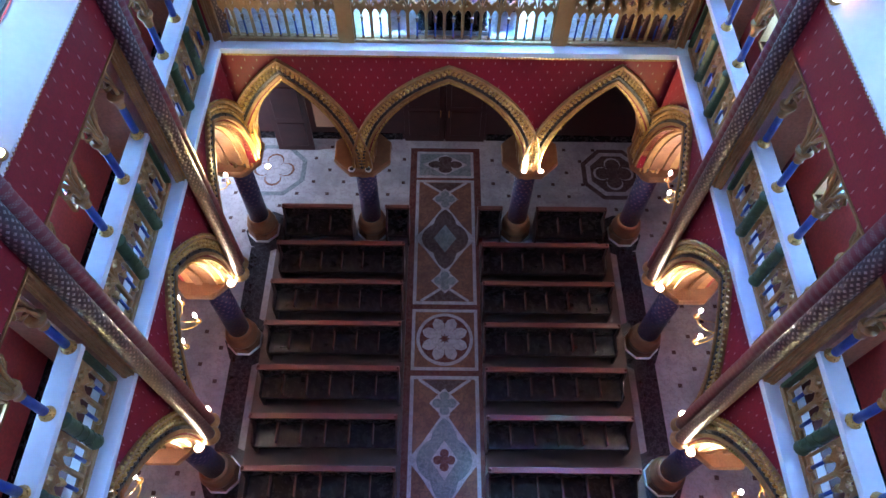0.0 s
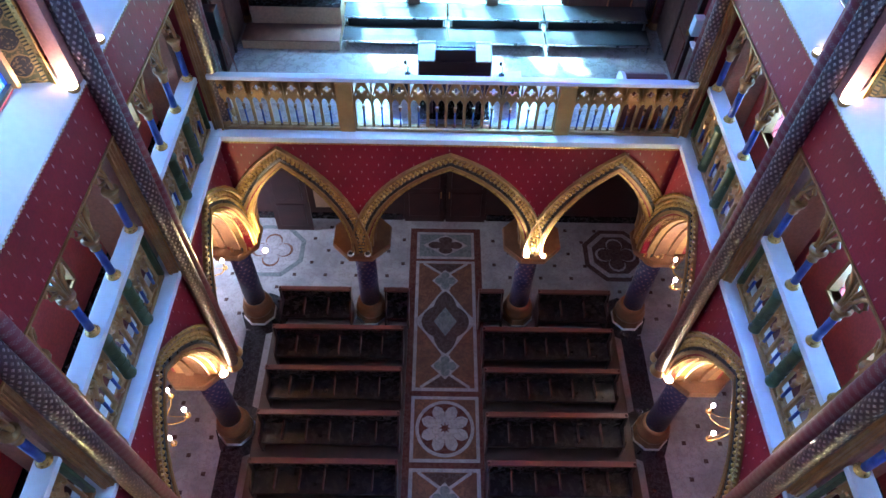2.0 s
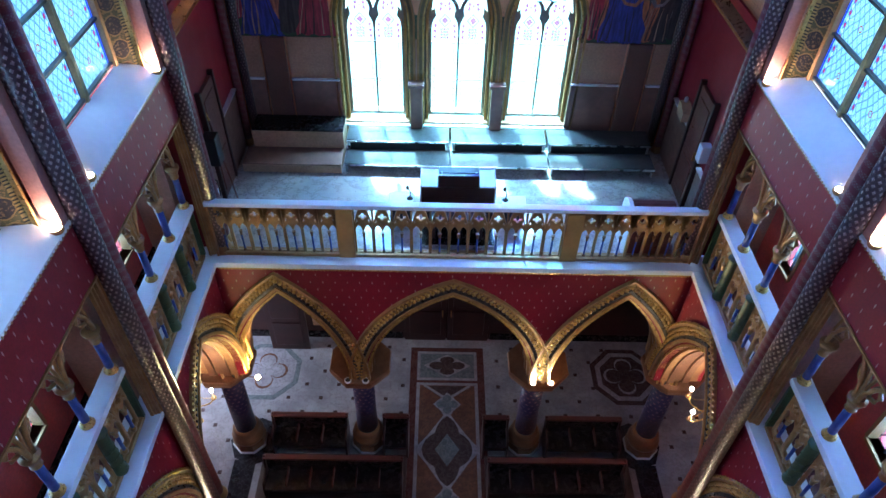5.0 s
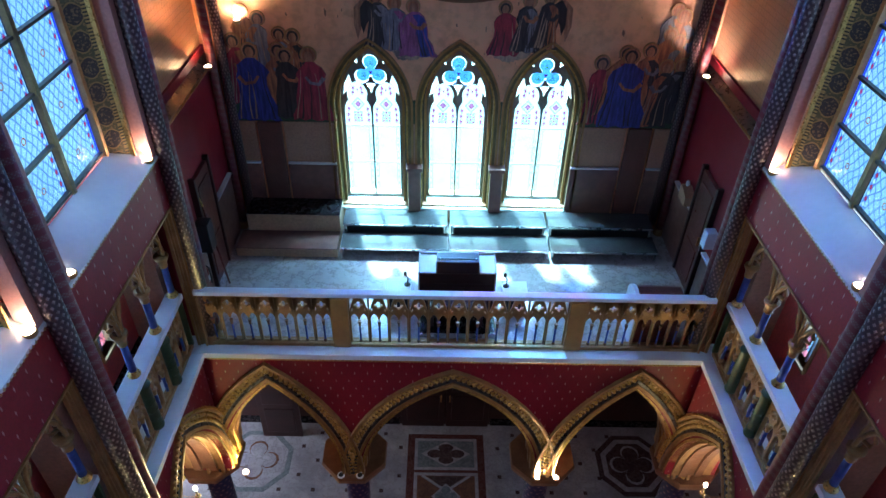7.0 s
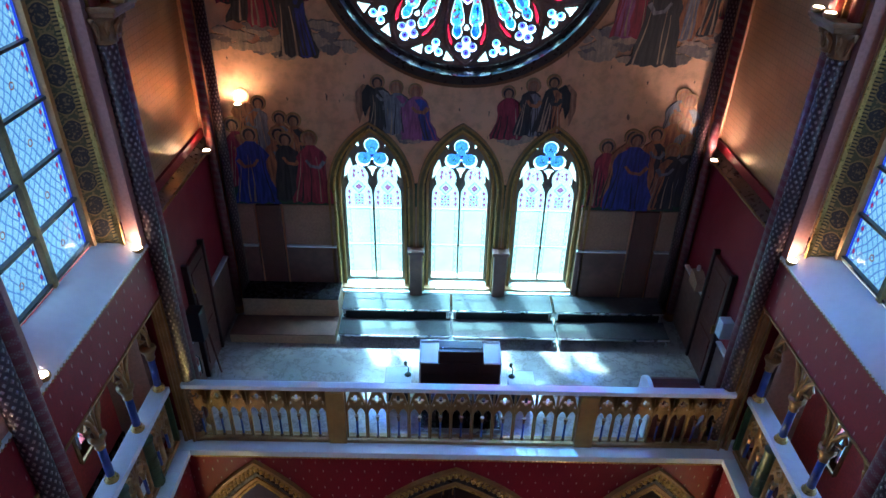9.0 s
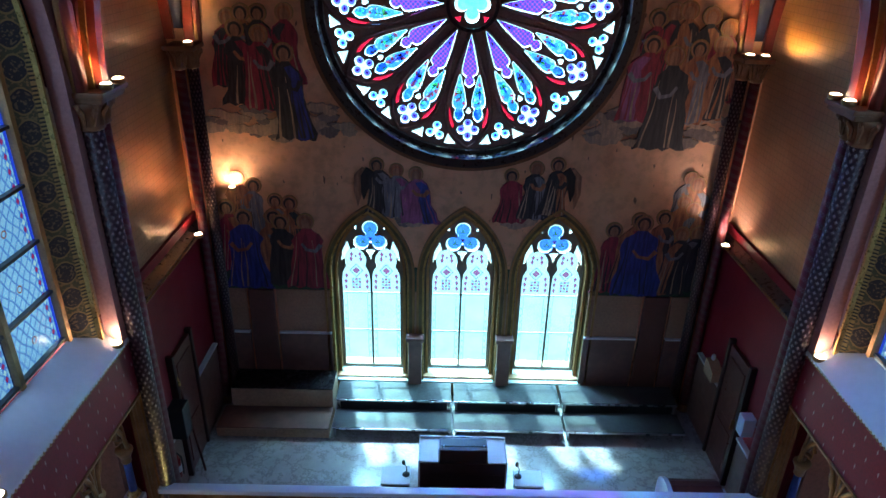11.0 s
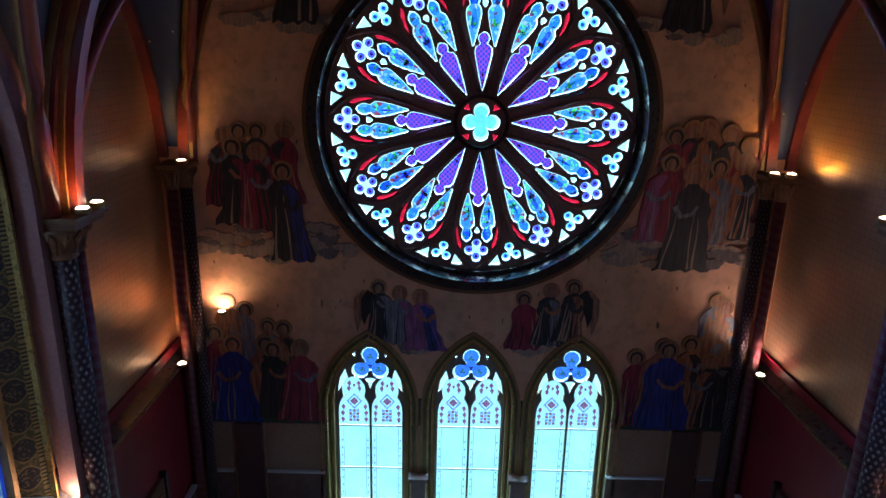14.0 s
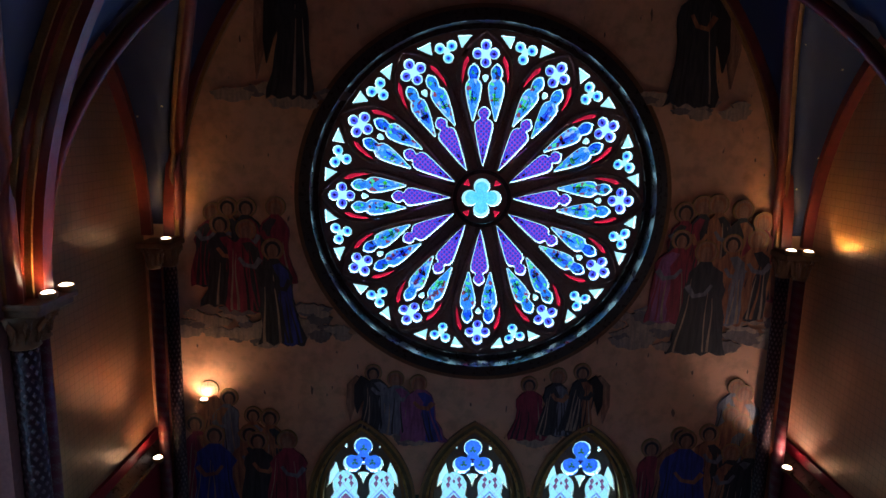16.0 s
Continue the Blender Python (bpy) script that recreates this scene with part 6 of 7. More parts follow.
def bar(p, q, w):
    d = Vector((q[0] - p[0], q[1] - p[1])).normalized()
    n = Vector((-d.y, d.x)) * w / 2
    return [(p[0] + n.x, p[1] + n.y), (q[0] + n.x, q[1] + n.y), (q[0] - n.x, q[1] - n.y), (p[0] - n.x, p[1] - n.y)]


aisle = tagged(empty("aisle_inlay"), "inlaid marble path of lozenges and a rosette in white, tawny and dark stone", "inlay", kind="structure")
C0, H0 = 0.215, 0.70
slab("border", rect(C0 - 0.86, C0 + 0.86, -3.0, 11.2), 0.004, M_RED, aisle, "dark red marble border")


def big_panel(cy, inner):
    hy = 1.70
    slab("edge", rect(C0 - H0, C0 + H0, cy - hy, cy + hy), 0.008, M_WHITE, aisle)
    slab("ground", rect(C0 - H0 + 0.075, C0 + H0 - 0.075, cy - hy + 0.075, cy + hy - 0.075), 0.012, M_BROWN, aisle)
    for sd in (-1, 1):
        slab("end_triangle", [(C0 - 0.42, cy + sd * (hy - 0.09)), (C0 + 0.42, cy + sd * (hy - 0.09)), (C0, cy + sd * 1.28)], 0.014, M_DARK, aisle)
    for sx in (-1, 1):
        for sd in (-1, 1):
            slab("band", bar((C0 - sx * 0.10, cy + sd * 0.92), (C0 + sx * (H0 - 0.08), cy + sd * 0.06), 0.06), 0.018, M_WHITE, aisle)
            slab("band", bar((C0, cy + sd * 1.25), (C0 + sx * 0.52, cy + sd * (hy - 0.08)), 0.06), 0.018, M_WHITE, aisle)
    slab("lozenge_edge", dia(C0, cy, 0.66, 0.96), 0.016, M_WHITE, aisle)
    pts = []
    for k in range(4):
        p, q = dia(C0, cy, 0.60, 0.88)[k], dia(C0, cy, 0.60, 0.88)[(k + 1) % 4]
        for i in range(8):
            t = i / 8
            x, y = p[0] + (q[0] - p[0]) * t, p[1] + (q[1] - p[1]) * t
            g = 0.075 * abs(math.sin(2 * math.pi * t)) - 0.06
            r = math.hypot(x - C0, y - cy)
            pts.append((x + (x - C0) / r * g, y + (y - cy) / r * g))
    slab("lobed_lozenge", pts, 0.021, M_DARK if inner else M_GREY, aisle)
    slab("centre_lozenge", dia(C0, cy, 0.26, 0.38), 0.025, M_GREY if inner else M_WHITE, aisle)
    if not inner:
        slab("centre_quatrefoil", foil(C0, cy, 0.22, 4, 8, 0), 0.029, M_RED, aisle)
    for sd in (-1, 1):
        slab("small_lozenge", dia(C0, cy + sd * 1.12, 0.31, 0.31), 0.023, M_WHITE, aisle)
        slab("small_quatrefoil", foil(C0, cy + sd * 1.12, 0.25, 4, 8, 0), 0.027, M_GREY, aisle)


big_panel(8.49, True)
big_panel(3.45, False)
big_panel(-1.6, True)
for cy in (5.97, 0.93):
    slab("edge", rect(C0 - H0, C0 + H0, cy - 0.70, cy + 0.70), 0.008, M_WHITE, aisle)
    slab("ground", rect(C0 - H0 + 0.07, C0 + H0 - 0.07, cy - 0.63, cy + 0.63), 0.012, M_BROWN, aisle)
    slab("ring", circle(C0, cy, 0.60, 40), 0.016, M_WHITE, aisle)
    slab("disc", circle(C0, cy, 0.53, 40), 0.020, M_RED, aisle)
    for k in range(8):
        th = TAU * (k + 0.5) / 8
        pts = [(0.05, 0.02), (0.18, 0.075), (0.32, 0.125), (0.42, 0.11), (0.48, 0.05), (0.51, 0.0)]
        pts = pts + [(r, -w) for r, w in pts[-2::-1]]
        slab("petal", [(C0 + r * math.cos(th) - w * math.sin(th), cy + r * math.sin(th) + w * math.cos(th)) for r, w in pts], 0.024, M_WHITE, aisle)
    star = [(C0 + (0.13 if k % 2 == 0 else 0.055) * math.cos(TAU * k / 16), cy + (0.13 if k % 2 == 0 else 0.055) * math.sin(TAU * k / 16)) for k in range(16)]
    slab("star", star, 0.028, M_RED, aisle)
slab("edge", rect(C0 - H0, C0 + H0, 10.26, 11.08), 0.008, M_WHITE, aisle)
slab("ground", rect(C0 - H0 + 0.07, C0 + H0 - 0.07, 10.33, 11.01), 0.012, M_GREY, aisle)
slab("lozenge", dia(C0, 10.67, 0.55, 0.33), 0.016, M_WHITE, aisle)
slab("quatrefoil", [(C0 + (u - C0) * 1.6, z) for u, z in foil(C0, 10.67, 0.27, 4, 8, 0)], 0.020, M_DARK, aisle)

# dark strips with lozenges under the columns, octagons under the gallery
for s in (-1, 1):
    st = tagged(empty("floor_strip"), "dark marble strip between nave and aisle with a lozenge at each column", "inlay", kind="structure")
    x0, x1 = sorted((AX + s * 3.95, AX + s * 4.4))
    slab("strip", rect(x0, x1, -3.0, 8.2), 0.006, M_BLACK, st)
    for c in (8.62, 5.85, 3.1, 0.35):
        cx, cy = AX + s * 4.02, c + 0.02
        slab("lozenge", [(cx + 0.56 * math.cos(TAU * k / 8), cy + 0.56 * math.sin(TAU * k / 8)) for k in range(8)], 0.010, M_BLACK, st)
    oc = tagged(empty("floor_octagon"), "octagonal marble inlay with a quatrefoil centre", "inlay", kind="structure")
    cx, cy = AX + s * 4.18, 10.45
    oct8 = lambda r: [(cx + r * math.cos(TAU * (k + 0.5) / 8), cy + r * math.sin(TAU * (k + 0.5) / 8)) for k in range(8)]
    slab("edge", oct8(0.84), 0.006, M_GREY if s < 0 else M_DARK, oc)
    slab("field", oct8(0.72), 0.010, M_WHITE, oc)
    slab("inner", oct8(0.60), 0.014, M_WHITE if s < 0 else M_DARK, oc)
    slab("ring", foil(cx, cy, 0.52, 4, 8, 0), 0.018, M_BROWN if s < 0 else M_WHITE, oc)
    slab("quatrefoil", foil(cx, cy, 0.46, 4, 8, 0), 0.022, M_WHITE if s < 0 else M_DARK, oc)

bm = bmesh.new()
P = 0.365
for i in range(-18, 19):
    for j in range(-9, 31):
        if (i + j) % 2:
            continue
        x, y = AX + 0.1 + i * P, j * P + 0.25
        out = abs(x - AX) > 4.5 or y > 9.05
        near = abs(x - C0) < 0.95 or (math.hypot(abs(x - AX) - 4.18, y - 10.45) < 0.85) or y > 11.3
        if out and not near:
            box(bm, x - 0.042, x + 0.042, y - 0.042, y + 0.042, -0.01, 0.004)
tagged(part("floor_dots", bm, M_DARK), "small dark square insets in the white marble floor", "inlay", kind="stuff")


# ---- under the gallery ----
door = tagged(empty("door_main"), "dark wooden double door under the gallery", "door", kind="structure")
for k, x in enumerate((AX - 1.0, AX + 0.02)):
    lf = part("leaf", abox(x, x + 0.98, YW - 0.08, YW - 0.01, 0.02, 2.9, 0.01), WOOD, door)
    for z0, z1 in ((0.25, 1.1), (1.25, 2.7)):
        part("panel", abox(x + 0.12, x + 0.86, YW - 0.10, YW - 0.082, z0, z1, 0.02), WOOD, lf)
    part("handle", abox(x + (0.88 if k == 0 else 0.06), x + (0.91 if k == 0 else 0.09), YW - 0.14, YW - 0.10, 0.95, 1.15, 0.006), GOLD, lf, "brass handle")
part("skirting", abox(-6.2, AX - 1.05, YW - 0.03, YW, 0.0, 0.22, 0.008), BLACK_WOOD, wall_porch := bpy.data.objects["wall_porch"], "dark skirting")
part("skirting", abox(AX + 1.05, 6.4, YW - 0.03, YW, 0.0, 0.22, 0.008), BLACK_WOOD, wall_porch)
for x0, x1 in ((-3.0, -1.75), (2.3, 3.1)):
    part("notice_panel", abox(x0, x1, YW - 0.035, YW, 0.45, 1.7, 0.008), CREAM, wall_porch, "pale panel on the dark wall")
dl = tagged(empty("door_side"), "open dark red wooden door leaf beside the daylight", "door", kind="structure")
lf = part("leaf", abox(-3.95, -3.05, YW - 0.42, YW - 0.36, 0.02, 2.3, 0.01), WOOD, dl)
for z0, z1 in ((0.2, 1.0), (1.15, 2.15)):
    part("panel", abox(-3.83, -3.17, YW - 0.44, YW - 0.421, z0, z1, 0.015), WOOD, lf)


# ---- end gallery furniture ----
def riser(x0, x1, y0, y1, z, label):
    th = tagged(empty("stage_deck"), label, "stage deck", "stage decks")
    part("deck", abox(x0, x1, y0, y1, z - 0.045, z, 0.006), DECK, th, "glossy dark grey deck")
    part("edge_trim", abox(x0, x1, y0 - 0.012, y0 - 0.001, z - 0.04, z - 0.008, 0.003), STEEL, th, "steel edge")
    for x in (x0 + 0.02, x1 - 0.05):
        for y in (y0 + 0.01, y1 - 0.05):
            part("leg", abox(x, x + 0.03, y, y + 0.03, GZ, z - 0.045, 0.003), STEEL, th, "steel leg")
    # added black panel stands for the shade in the open gap under raised decks
    if z > 6.1:
        part("gap_shade", abox(x0 + 0.06, x1 - 0.06, y0 + 0.02, y0 + 0.03, GZ, z - 0.05, 0.003), BLACK, th, "black panel for the shade in the gap under the deck")
    part("latch", abox((x0 + x1) / 2 + 0.3, (x0 + x1) / 2 + 0.36, y0 - 0.02, y0 - 0.012, z - 0.045, z - 0.005, 0.002), BLACK, th)


for x0, x1 in ((-1.69, 0.10), (0.14, 1.80), (1.84, 3.64)):
    riser(x0, x1, 10.46, 10.90, 6.01, "low glossy dark stage deck with steel edge")
    riser(x0, x1, 10.93, 11.38, 6.17, "raised glossy dark stage deck with steel edge")
for y0, y1, z, nm in ((10.42, 10.93, 6.00, "low cream boarded step with dark tread"), (10.95, 11.44, 6.33, "high cream boarded step with black top")):
    th = tagged(empty("boarded_step"), nm, "step", "cream steps")
    part("body", abox(-3.42 if y0 < 10.9 else -3.32, -1.74, y0, y1, GZ, z - 0.02, 0.006), CREAM, th)
    part("tread", abox(-3.42 if y0 < 10.9 else -3.32, -1.74, y0 + 0.006, y1, z - 0.02, z, 0.005), BLACK_WOOD if y0 > 10.9 else WAINSCOT, th, "dark tread")

co = tagged(empty("organ_console"), "dark wooden organ console with pale top and music desk", "console")
part("body", abox(-0.33, 0.79, 9.17, 9.62, GZ, 6.55, 0.01), WOOD, co)
for x0, x1 in ((-0.33, -0.09), (0.56, 0.79)):
    part("top", abox(x0, x1, 9.18, 9.62, 6.552, 6.572, 0.005), WHITE, co, "pale top")
part("back_top", abox(-0.088, 0.558, 9.44, 9.62, 6.552, 6.572, 0.005), WHITE, co, "pale top")
part("back_rim", abox(-0.345, 0.805, 9.622, 9.65, GZ, 6.60, 0.006), WHITE, co, "pale back board")
for x0, x1 in ((-0.35, -0.332), (0.792, 0.81)):
    part("side_board", abox(x0, x1, 9.17, 9.62, GZ, 6.59, 0.006), WHITE, co, "pale side board")
part("music_desk", abox(-0.075, 0.545, 9.19, 9.43, 6.552, 6.76, 0.012), WOOD, co, "dark raised music desk")
part("desk_slot", abox(-0.06, 0.53, 9.26, 9.40, 6.762, 6.772, 0.004), BLACK, co, "black slot")
for x in (-0.03, 0.49):
    part("desk_peg", abox(x, x + 0.014, 9.23, 9.25, 6.762, 6.80, 0.004), STEEL, co, "small steel peg")
for k in range(3):
    part("moulding", abox(-0.32, 0.78, 9.158, 9.168, 6.02 + 0.17 * k, 6.035 + 0.17 * k, 0.004), WOOD, co)
pb = tagged(empty("pedal_board"), "low dark pedal board with a steel front edge under the bench", "pedal board")
part("bed", abox(-0.33, 0.79, 8.60, 9.15, GZ, GZ + 0.05, 0.006), BLACK_WOOD, pb)
part("front_edge", abox(-0.34, 0.80, 8.585, 8.599, GZ, GZ + 0.075, 0.003), STEEL, pb, "steel front edge")
for k in range(26):
    part("pedal", abox(-0.31 + 0.042 * k, -0.288 + 0.042 * k, 8.62, 9.12, GZ + 0.05, GZ + (0.10 if k % 7 in (1, 3, 6) else 0.075), 0.003), BLACK_WOOD, pb)
bn = tagged(empty("organ_bench"), "dark wooden bench before the console", "bench")
part("seat", abox(-0.2, 0.66, 8.72, 9.02, 6.26, 6.31, 0.01), WOOD, bn)
for x in (-0.16, 0.56):
    part("leg", abox(x, x + 0.05, 8.75, 8.99, GZ, 6.26, 0.008), WOOD, bn)
for x0, x1, y1 in ((-0.84, -0.46, 9.46), (0.92, 1.30, 9.42)):
    tb = tagged(empty("low_cabinet"), "low dark cabinet with a pale grey top beside the console", "cabinet", "low cabinets")
    part("top", abox(x0, x1, 9.13, y1, 6.20, 6.225, 0.006), WHITE, tb, "pale grey top")
    part("body", abox(x0 + 0.02, x1 - 0.02, 9.15, y1 - 0.02, GZ, 6.199, 0.008), BLACK_WOOD, tb)
    part("front_panel", abox(x0 + 0.05, x1 - 0.05, 9.14, 9.149, GZ + 0.05, 6.15, 0.003), BLACK, tb, "black cloth front panel")
for x, y in ((-0.515, 9.30), (0.98, 9.30)):
    ms = tagged(empty("microphone_stand", pose(x, y, 0)), "small black desk microphone on a bent stem", "microphone", "microphones")
    part("stem", tube([(0, 0, 6.225 if x > 0 else 6.225), (0.01, 0.0, 6.36), (-0.03, -0.02, 6.44)], 0.008, 6), BLACK, ms)
    part("head", lathe([(0.01, 6.42), (0.025, 6.44), (0.025, 6.48), (0.008, 6.50)], 8, -0.03, -0.02), BLACK, ms)
    part("foot", lathe([(0.05, 6.2255), (0.05, 6.235), (0.01, 6.25)], 10), BLACK, ms)

ch = tagged(empty("rounded_chest"), "red-brown chest with rounded top and white end panel", "chest")
bm = bmesh.new()
prof = [(8.52, GZ), (8.52, 6.45)] + [(8.77 - 0.25 * math.cos(math.pi * k / 8), 6.45 + 0.20 * math.sin(math.pi * k / 8)) for k in range(1, 8)] + [(9.02, 6.45), (9.02, GZ)]


def prism(pr, x0, x1):
    bm = bmesh.new()
    a = [bm.verts.new((x0, y, z)) for y, z in pr]
    b = [bm.verts.new((x1, y, z)) for y, z in pr]
    bm.faces.new(a)
    bm.faces.new(b[::-1])
    for i in range(len(a)):
        j = (i + 1) % len(a)
        bm.faces.new((a[i], a[j], b[j], b[i]))
    return bm


part("body", prism(prof, 2.79, 3.42), RAIL_WOOD, ch)
part("end_panel", prism([(8.77 + (y - 8.77) * 1.06, GZ + (z - GZ) * 1.03) for y, z in prof], 2.73, 2.785), WHITE, ch, "white end panel")

# wall cupboards, loudspeaker, rod and extinguisher along the side walls of the end gallery
XL, XR = AX - EW, AX + EW
for s, xw in ((-1, XL), (1, XR)):
    def wallbox(name, y0, y1, z0, z1, d, mt, parent, label="", bev=0.01):
        a, b = sorted((xw, xw - s * d))
        return part(name, abox(a, b, y0, y1, z0, z1, bev), mt, parent, label)

    th = tagged(empty("wall_dado"), "brown marble dado with pale capping on the gallery side wall", "dado", kind="structure")
    wallbox("slab", 10.35, 11.2, GZ, 6.95, 0.05, WAINSCOT, th)
    wallbox("capping", 10.35, 11.2, 6.95, 6.985, 0.08, WHITE, th)
    wallbox("slab", 8.75, 9.55, GZ, 6.72, 0.05, WAINSCOT, th)
    wallbox("capping", 8.75, 9.55, 6.72, 6.755, 0.08, WHITE, th)
    th = tagged(empty("door_gallery"), "red-brown wooden gallery door in a plain frame", "door", kind="structure")
    wallbox("leaf", 9.66, 10.28, GZ, 7.75, 0.06, RAIL_WOOD, th)
    for q in (9.60, 10.28):
        wallbox("jamb", q, q + 0.06, GZ, 7.82, 0.09, WOOD, th)
    for z0, z1 in ((GZ + 0.15, 6.6), (6.75, 7.6)):
        wallbox("panel", 9.74, 10.20, z0, z1, 0.075, RAIL_WOOD, th)
    wallbox("handle", 9.70, 9.73, 6.75, 6.90, 0.11, GOLD, th, "brass handle", 0.004)
rod = tagged(empty("banner_pole"), "tall thin brass-tipped pole leaning on the wall", "pole")
part("pole", tube([(XL + 0.22, 9.72, GZ), (XL + 0.10, 9.66, 7.35)], 0.016, 8), RAIL_WOOD, rod)
part("tip", tube([(XL + 0.10, 9.66, 7.35), (XL + 0.085, 9.652, 7.50)], [0.022, 0.006], 8), GILT, rod, "brass tip")
sp = tagged(empty("loudspeaker"), "black loudspeaker on a wall bracket", "loudspeaker")
part("cabinet", abox(XL + 0.10, XL + 0.30, 9.18, 9.40, 6.86, 7.34, 0.015), BLACK, sp)
part("bracket", tube([(XL, 9.28, 7.25), (XL + 0.12, 9.28, 7.25)], 0.012, 6), STEEL, sp)
sp = tagged(empty("loudspeaker"), "white loudspeaker on a wall bracket", "loudspeaker")
part("cabinet", abox(XR - 0.28, XR - 0.12, 9.12, 9.28, 7.12, 7.40, 0.02), WHITE, sp)
part("bracket", tube([(XR, 9.2, 7.22), (XR - 0.14, 9.2, 7.24)], 0.012, 6), STEEL, sp)
EXT = worn("red_enamel", (0.32, 0.012, 0.012), (0.25, 0.01, 0.01), 0.3, big=4)
ex = tagged(empty("fire_extinguisher", pose(XL + 0.14, 9.1, 6.32)), "small red fire extinguisher hung on the dado", "extinguisher")
part("body", lathe([(0.045, 0.0), (0.055, 0.02), (0.055, 0.28), (0.04, 0.33), (0.018, 0.36)], 14), EXT, ex, "", True)
part("valve", lathe([(0.018, 0.355), (0.025, 0.37), (0.02, 0.41)], 8), BLACK, ex)
part("label_band", lathe([(0.0565, 0.10), (0.0565, 0.20)], 14), WHITE, ex, "plain pale label band")
part("hose", tube([(0.02, 0, 0.39), (0.075, 0.0, 0.34), (0.08, 0.0, 0.16), (0.07, 0.0, 0.05)], 0.01, 6), BLACK, ex)
nb = tagged(empty("wall_box"), "pale sloping-topped box on the dado", "box")
part("box", prism([(10.42, 6.99), (10.42, 7.14), (10.62, 7.22), (10.72, 7.22), (10.72, 6.99)], XR - 0.16, XR - 0.004), CREAM, nb)
part("lamp_head", lathe([(0.02, 7.22), (0.035, 7.25), (0.03, 7.30), (0.01, 7.32)], 8, XR - 0.08, 10.66), WHITE, nb)


# ---- lamps ----
def point(name, x, y, z, power, colour, radius=0.03):
    d = bpy.data.lights.new(name, "POINT")
    d.energy, d.color, d.shadow_soft_size = power, colour, radius
    ob = new(name, d)
    ob.location = (x, y, z)


WARM = (1.0, 0.86, 0.42)
SOFT = (1.0, 0.76, 0.56)


def spot(name, x, y, z, power, colour, lean, wide=125):
    """A lamp that shines upwards, leaning a little."""
    d = bpy.data.lights.new(name, "SPOT")
    d.energy, d.color, d.shadow_soft_size = power, colour, 0.03
    d.spot_size, d.spot_blend = radians(wide), 0.7
    ob = new(name, d)
    ob.matrix_world = look((x, y, z), (x + lean[0], y + lean[1], z + 1.0))


def uplight(x, y, z, power, colour, lit=True, r=0.052, lean=(0.25, 0.12), wide=125):
    th = tagged(empty("uplight", pose(x, y, z)), "small round uplight, lit" if lit else "small round uplight, unlit", "uplight", "uplights")
    part("housing", lathe([(r, 0.0), (r * 1.25, 0.02), (r * 1.25, 0.045), (r * 1.02, 0.05)], 14), GOLD if lit else WHITE, th, "", True)
    part("lens", lathe([(r, 0.046), (r * 0.8, 0.056), (0.004, 0.06)], 14), LAMP_GLOW if lit else BLACK, th, "bright lamp face" if lit else "dark lamp face", True)
    if lit:
        spot("uplight_glow", x, y, z + 0.07, power * 1.3, colour, (lean[0] if x > AX else -lean[0], lean[1]), wide)


# on the column capitals
for sx in (-1, 1):
    for c in (5.85, 3.1, 0.35):
        for d in (-0.24, 0.24):
            uplight(AX + sx * (WF + 0.0), c + d * 1.15, SSP, 15.0, (1.0, 0.88, 0.36), r=0.068, lean=(0.85, 3.2 * d), wide=104)
for x in (AX + 1.66 - 0.16, AX + 1.66 + 0.16):
    uplight(x, YF - 0.08, ESP, 18.0, WARM, r=0.045, lean=(0.0, 0.45))
    uplight(2 * AX - x, YF - 0.08, ESP, 0, WARM, False, 0.05)
uplight(AX - HW + 0.12, YF - 0.05, ESP, 18, (1.0, 0.84, 0.3), r=0.05)
# on the sills beside the shafts
for sx in (-1, 1):
    for c in BAYS[:3]:
        for d in (-0.34, 0.40):
            if c + d < 8.6:
                uplight(AX + sx * (HW + 0.03), c + d, SILL + 0.035, 2.0, SOFT)
    uplight(AX + sx * (EW - 0.10), YW - 0.47, SILL - 0.02, 8.0 if sx > 0 else 3.6, (1.0, 0.86, 0.74) if sx > 0 else (1.0, 0.58, 0.26), lean=(0.08, 0.3) if sx > 0 else (0.2, 0.2), wide=120)
    # on the abaci
    for d in (-0.02, 0.22):
        uplight(AX + sx * (HW - 0.22), BAYS[0] + d, SPRING, 4.5 if sx < 0 else 1.8, (1.0, 0.52, 0.15), lean=(0.35, 0.0), wide=85)
    uplight(AX + sx * (HW - 0.05), YW - 0.35, SPRING - 0.03, 2.2, (1.0, 0.52, 0.12), lean=(0.15, 0.5), wide=95)
uplight(AX + HW + 0.12, YW - 0.40, SPRING - 0.03, 4.0, (1.0, 0.55, 0.06), lean=(0.5, -0.6), wide=100)
uplight(AX - HW + 0.30, YW - 0.10, 9.42, 5.0, (1.0, 0.72, 0.42), r=0.045, lean=(0.0, 0.5), wide=170)
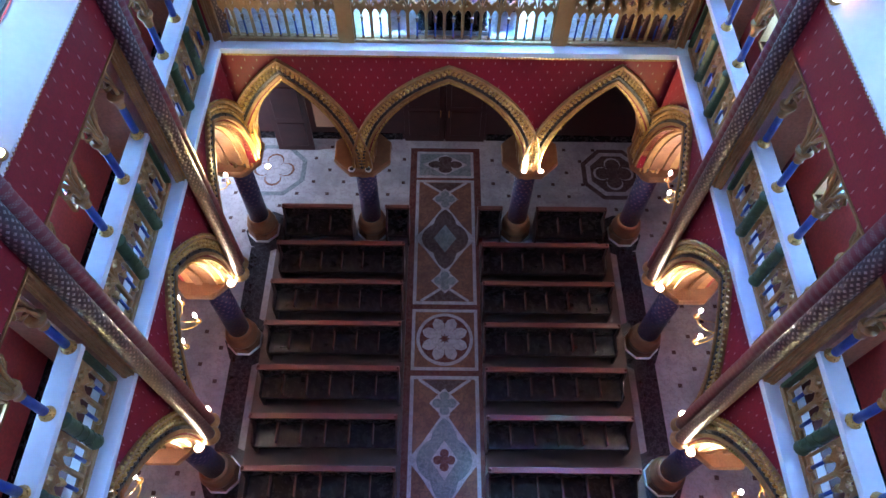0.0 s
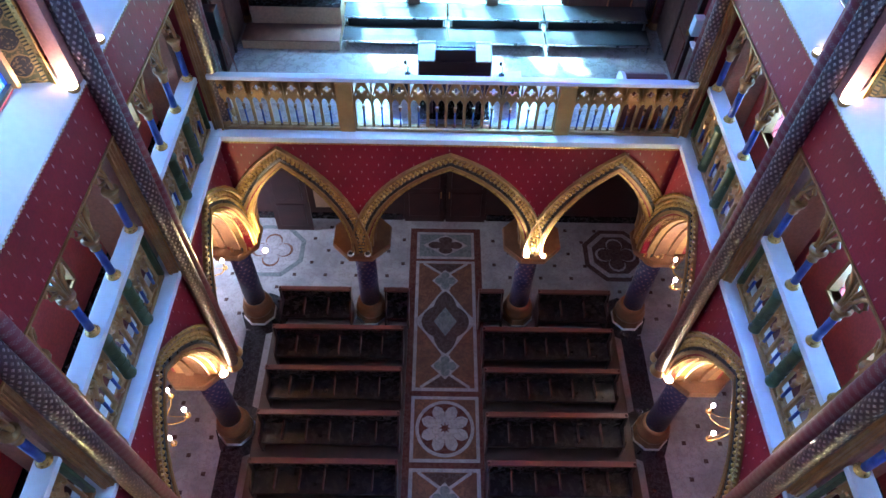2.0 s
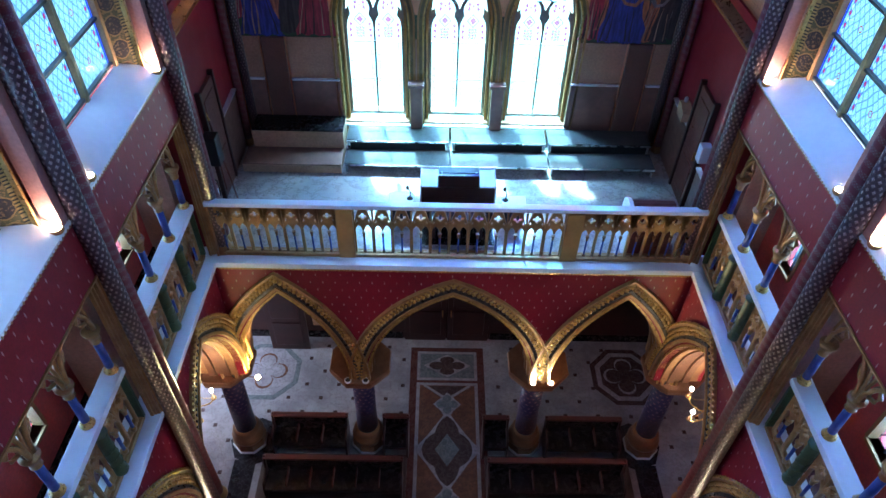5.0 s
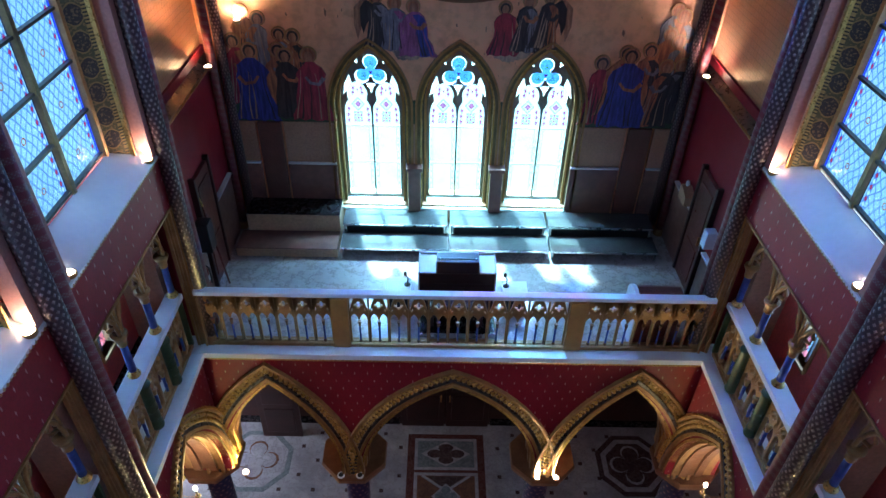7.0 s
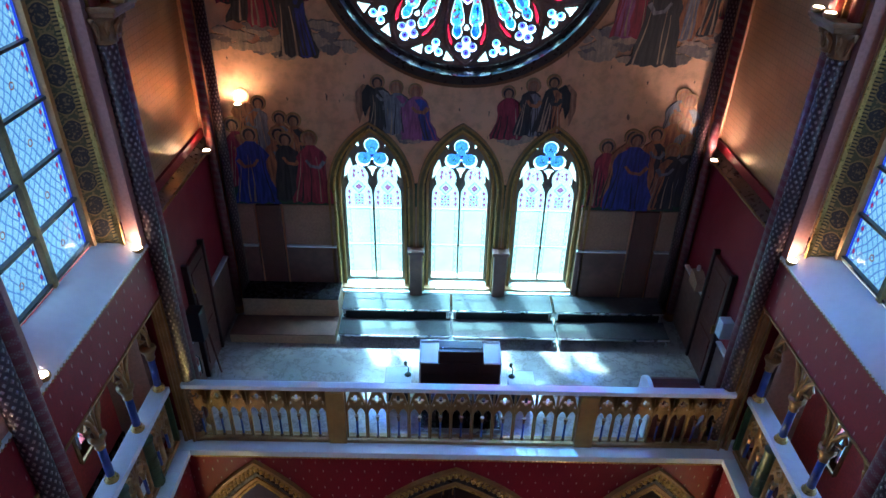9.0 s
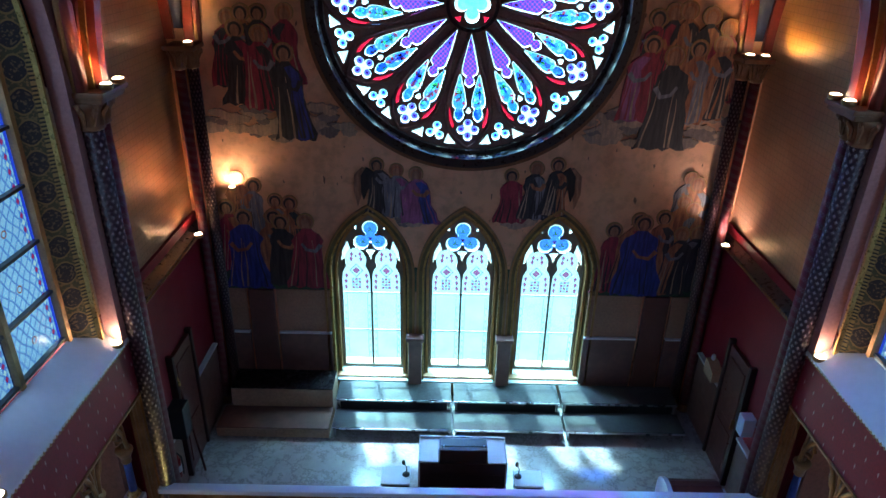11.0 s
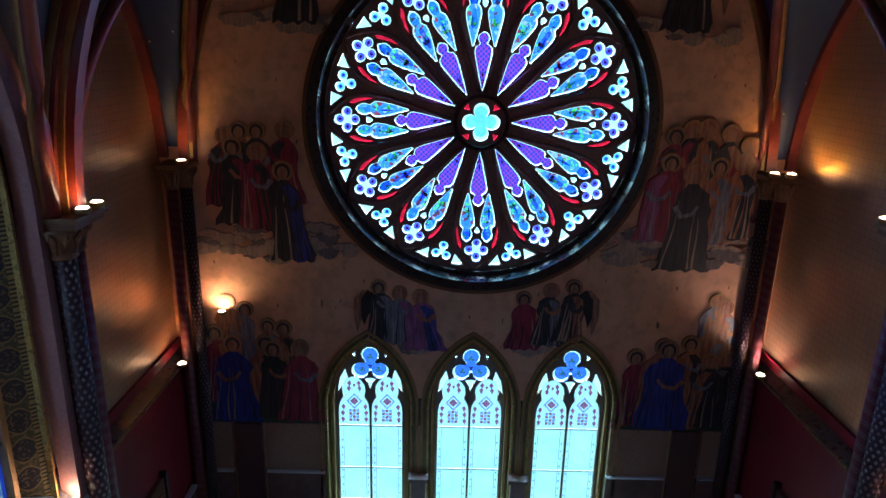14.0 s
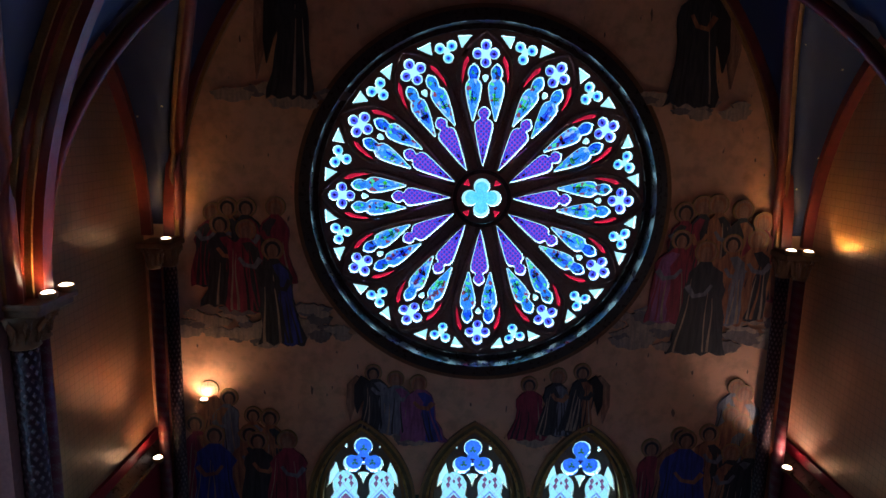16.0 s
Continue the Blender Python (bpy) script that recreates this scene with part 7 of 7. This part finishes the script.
uplight(AX + EW - 0.02, 8.95, SILL - 0.02, 5.0, (1.0, 0.93, 0.92), lean=(0.12, 0.35), wide=125)
br = tagged(empty("lamp_bracket"), "small gilt bracket carrying a wall lamp", "bracket")
part("arm", tube([(AX - HW + 0.30, YW, 9.40), (AX - HW + 0.30, YW - 0.1, 9.405)], 0.02, 8), GOLD, br)


def chandelier(x, y, z, lit=True):
    th = tagged(empty("chandelier", pose(x, y, z)), "gilt chandelier with slim white candle bulbs", "chandelier", "aisle chandeliers")
    part("stem", lathe([(0.01, -0.12), (0.05, -0.06), (0.02, 0.0), (0.06, 0.06), (0.02, 0.12), (0.015, 0.5), (0.04, 0.55), (0.012, 0.6)], 10), GILT, th, "", True)
    part("chain", tube([(0, 0, 0.58), (0, 0, GZ - 0.25 - z)], 0.012, 6), GILT, th)
    for k in range(6):
        a = TAU * k / 6 + 0.3
        ca, sa = math.cos(a), math.sin(a)
        part("arm", tube([(0.03 * ca, 0.03 * sa, 0.04), (0.2 * ca, 0.2 * sa, -0.08), (0.36 * ca, 0.36 * sa, -0.06), (0.45 * ca, 0.45 * sa, 0.06)], 0.011, 6), GILT, th)
        part("drip_pan", lathe([(0.012, 0.05), (0.05, 0.07), (0.045, 0.085), (0.015, 0.075)], 10, 0.45 * ca, 0.45 * sa), GILT, th)
        cd = part("candle", lathe([(0.016, 0.07), (0.016, 0.24), (0.01, 0.25)], 8, 0.45 * ca, 0.45 * sa), CREAM, th, "white candle sleeve")
        part("bulb", lathe([(0.012, 0.25), (0.03, 0.28), (0.026, 0.31), (0.006, 0.345)], 8, 0.45 * ca, 0.45 * sa), BULB_GLOW, cd, "glowing bulb", True)
        part("swag", tube([(0.45 * ca, 0.45 * sa, 0.06), (0.3 * ca, 0.3 * sa, 0.12), (0.04 * ca, 0.04 * sa, 0.4)], 0.005, 4), GILT, th)
    point("chandelier_glow", x, y, z + 0.22, 0.35, (1.0, 0.85, 0.68), 0.25)


for sx in (-1, 1):
    for y in (7.35, 4.6, 1.85):
        chandelier(AX + sx * 4.35, y, 3.3)
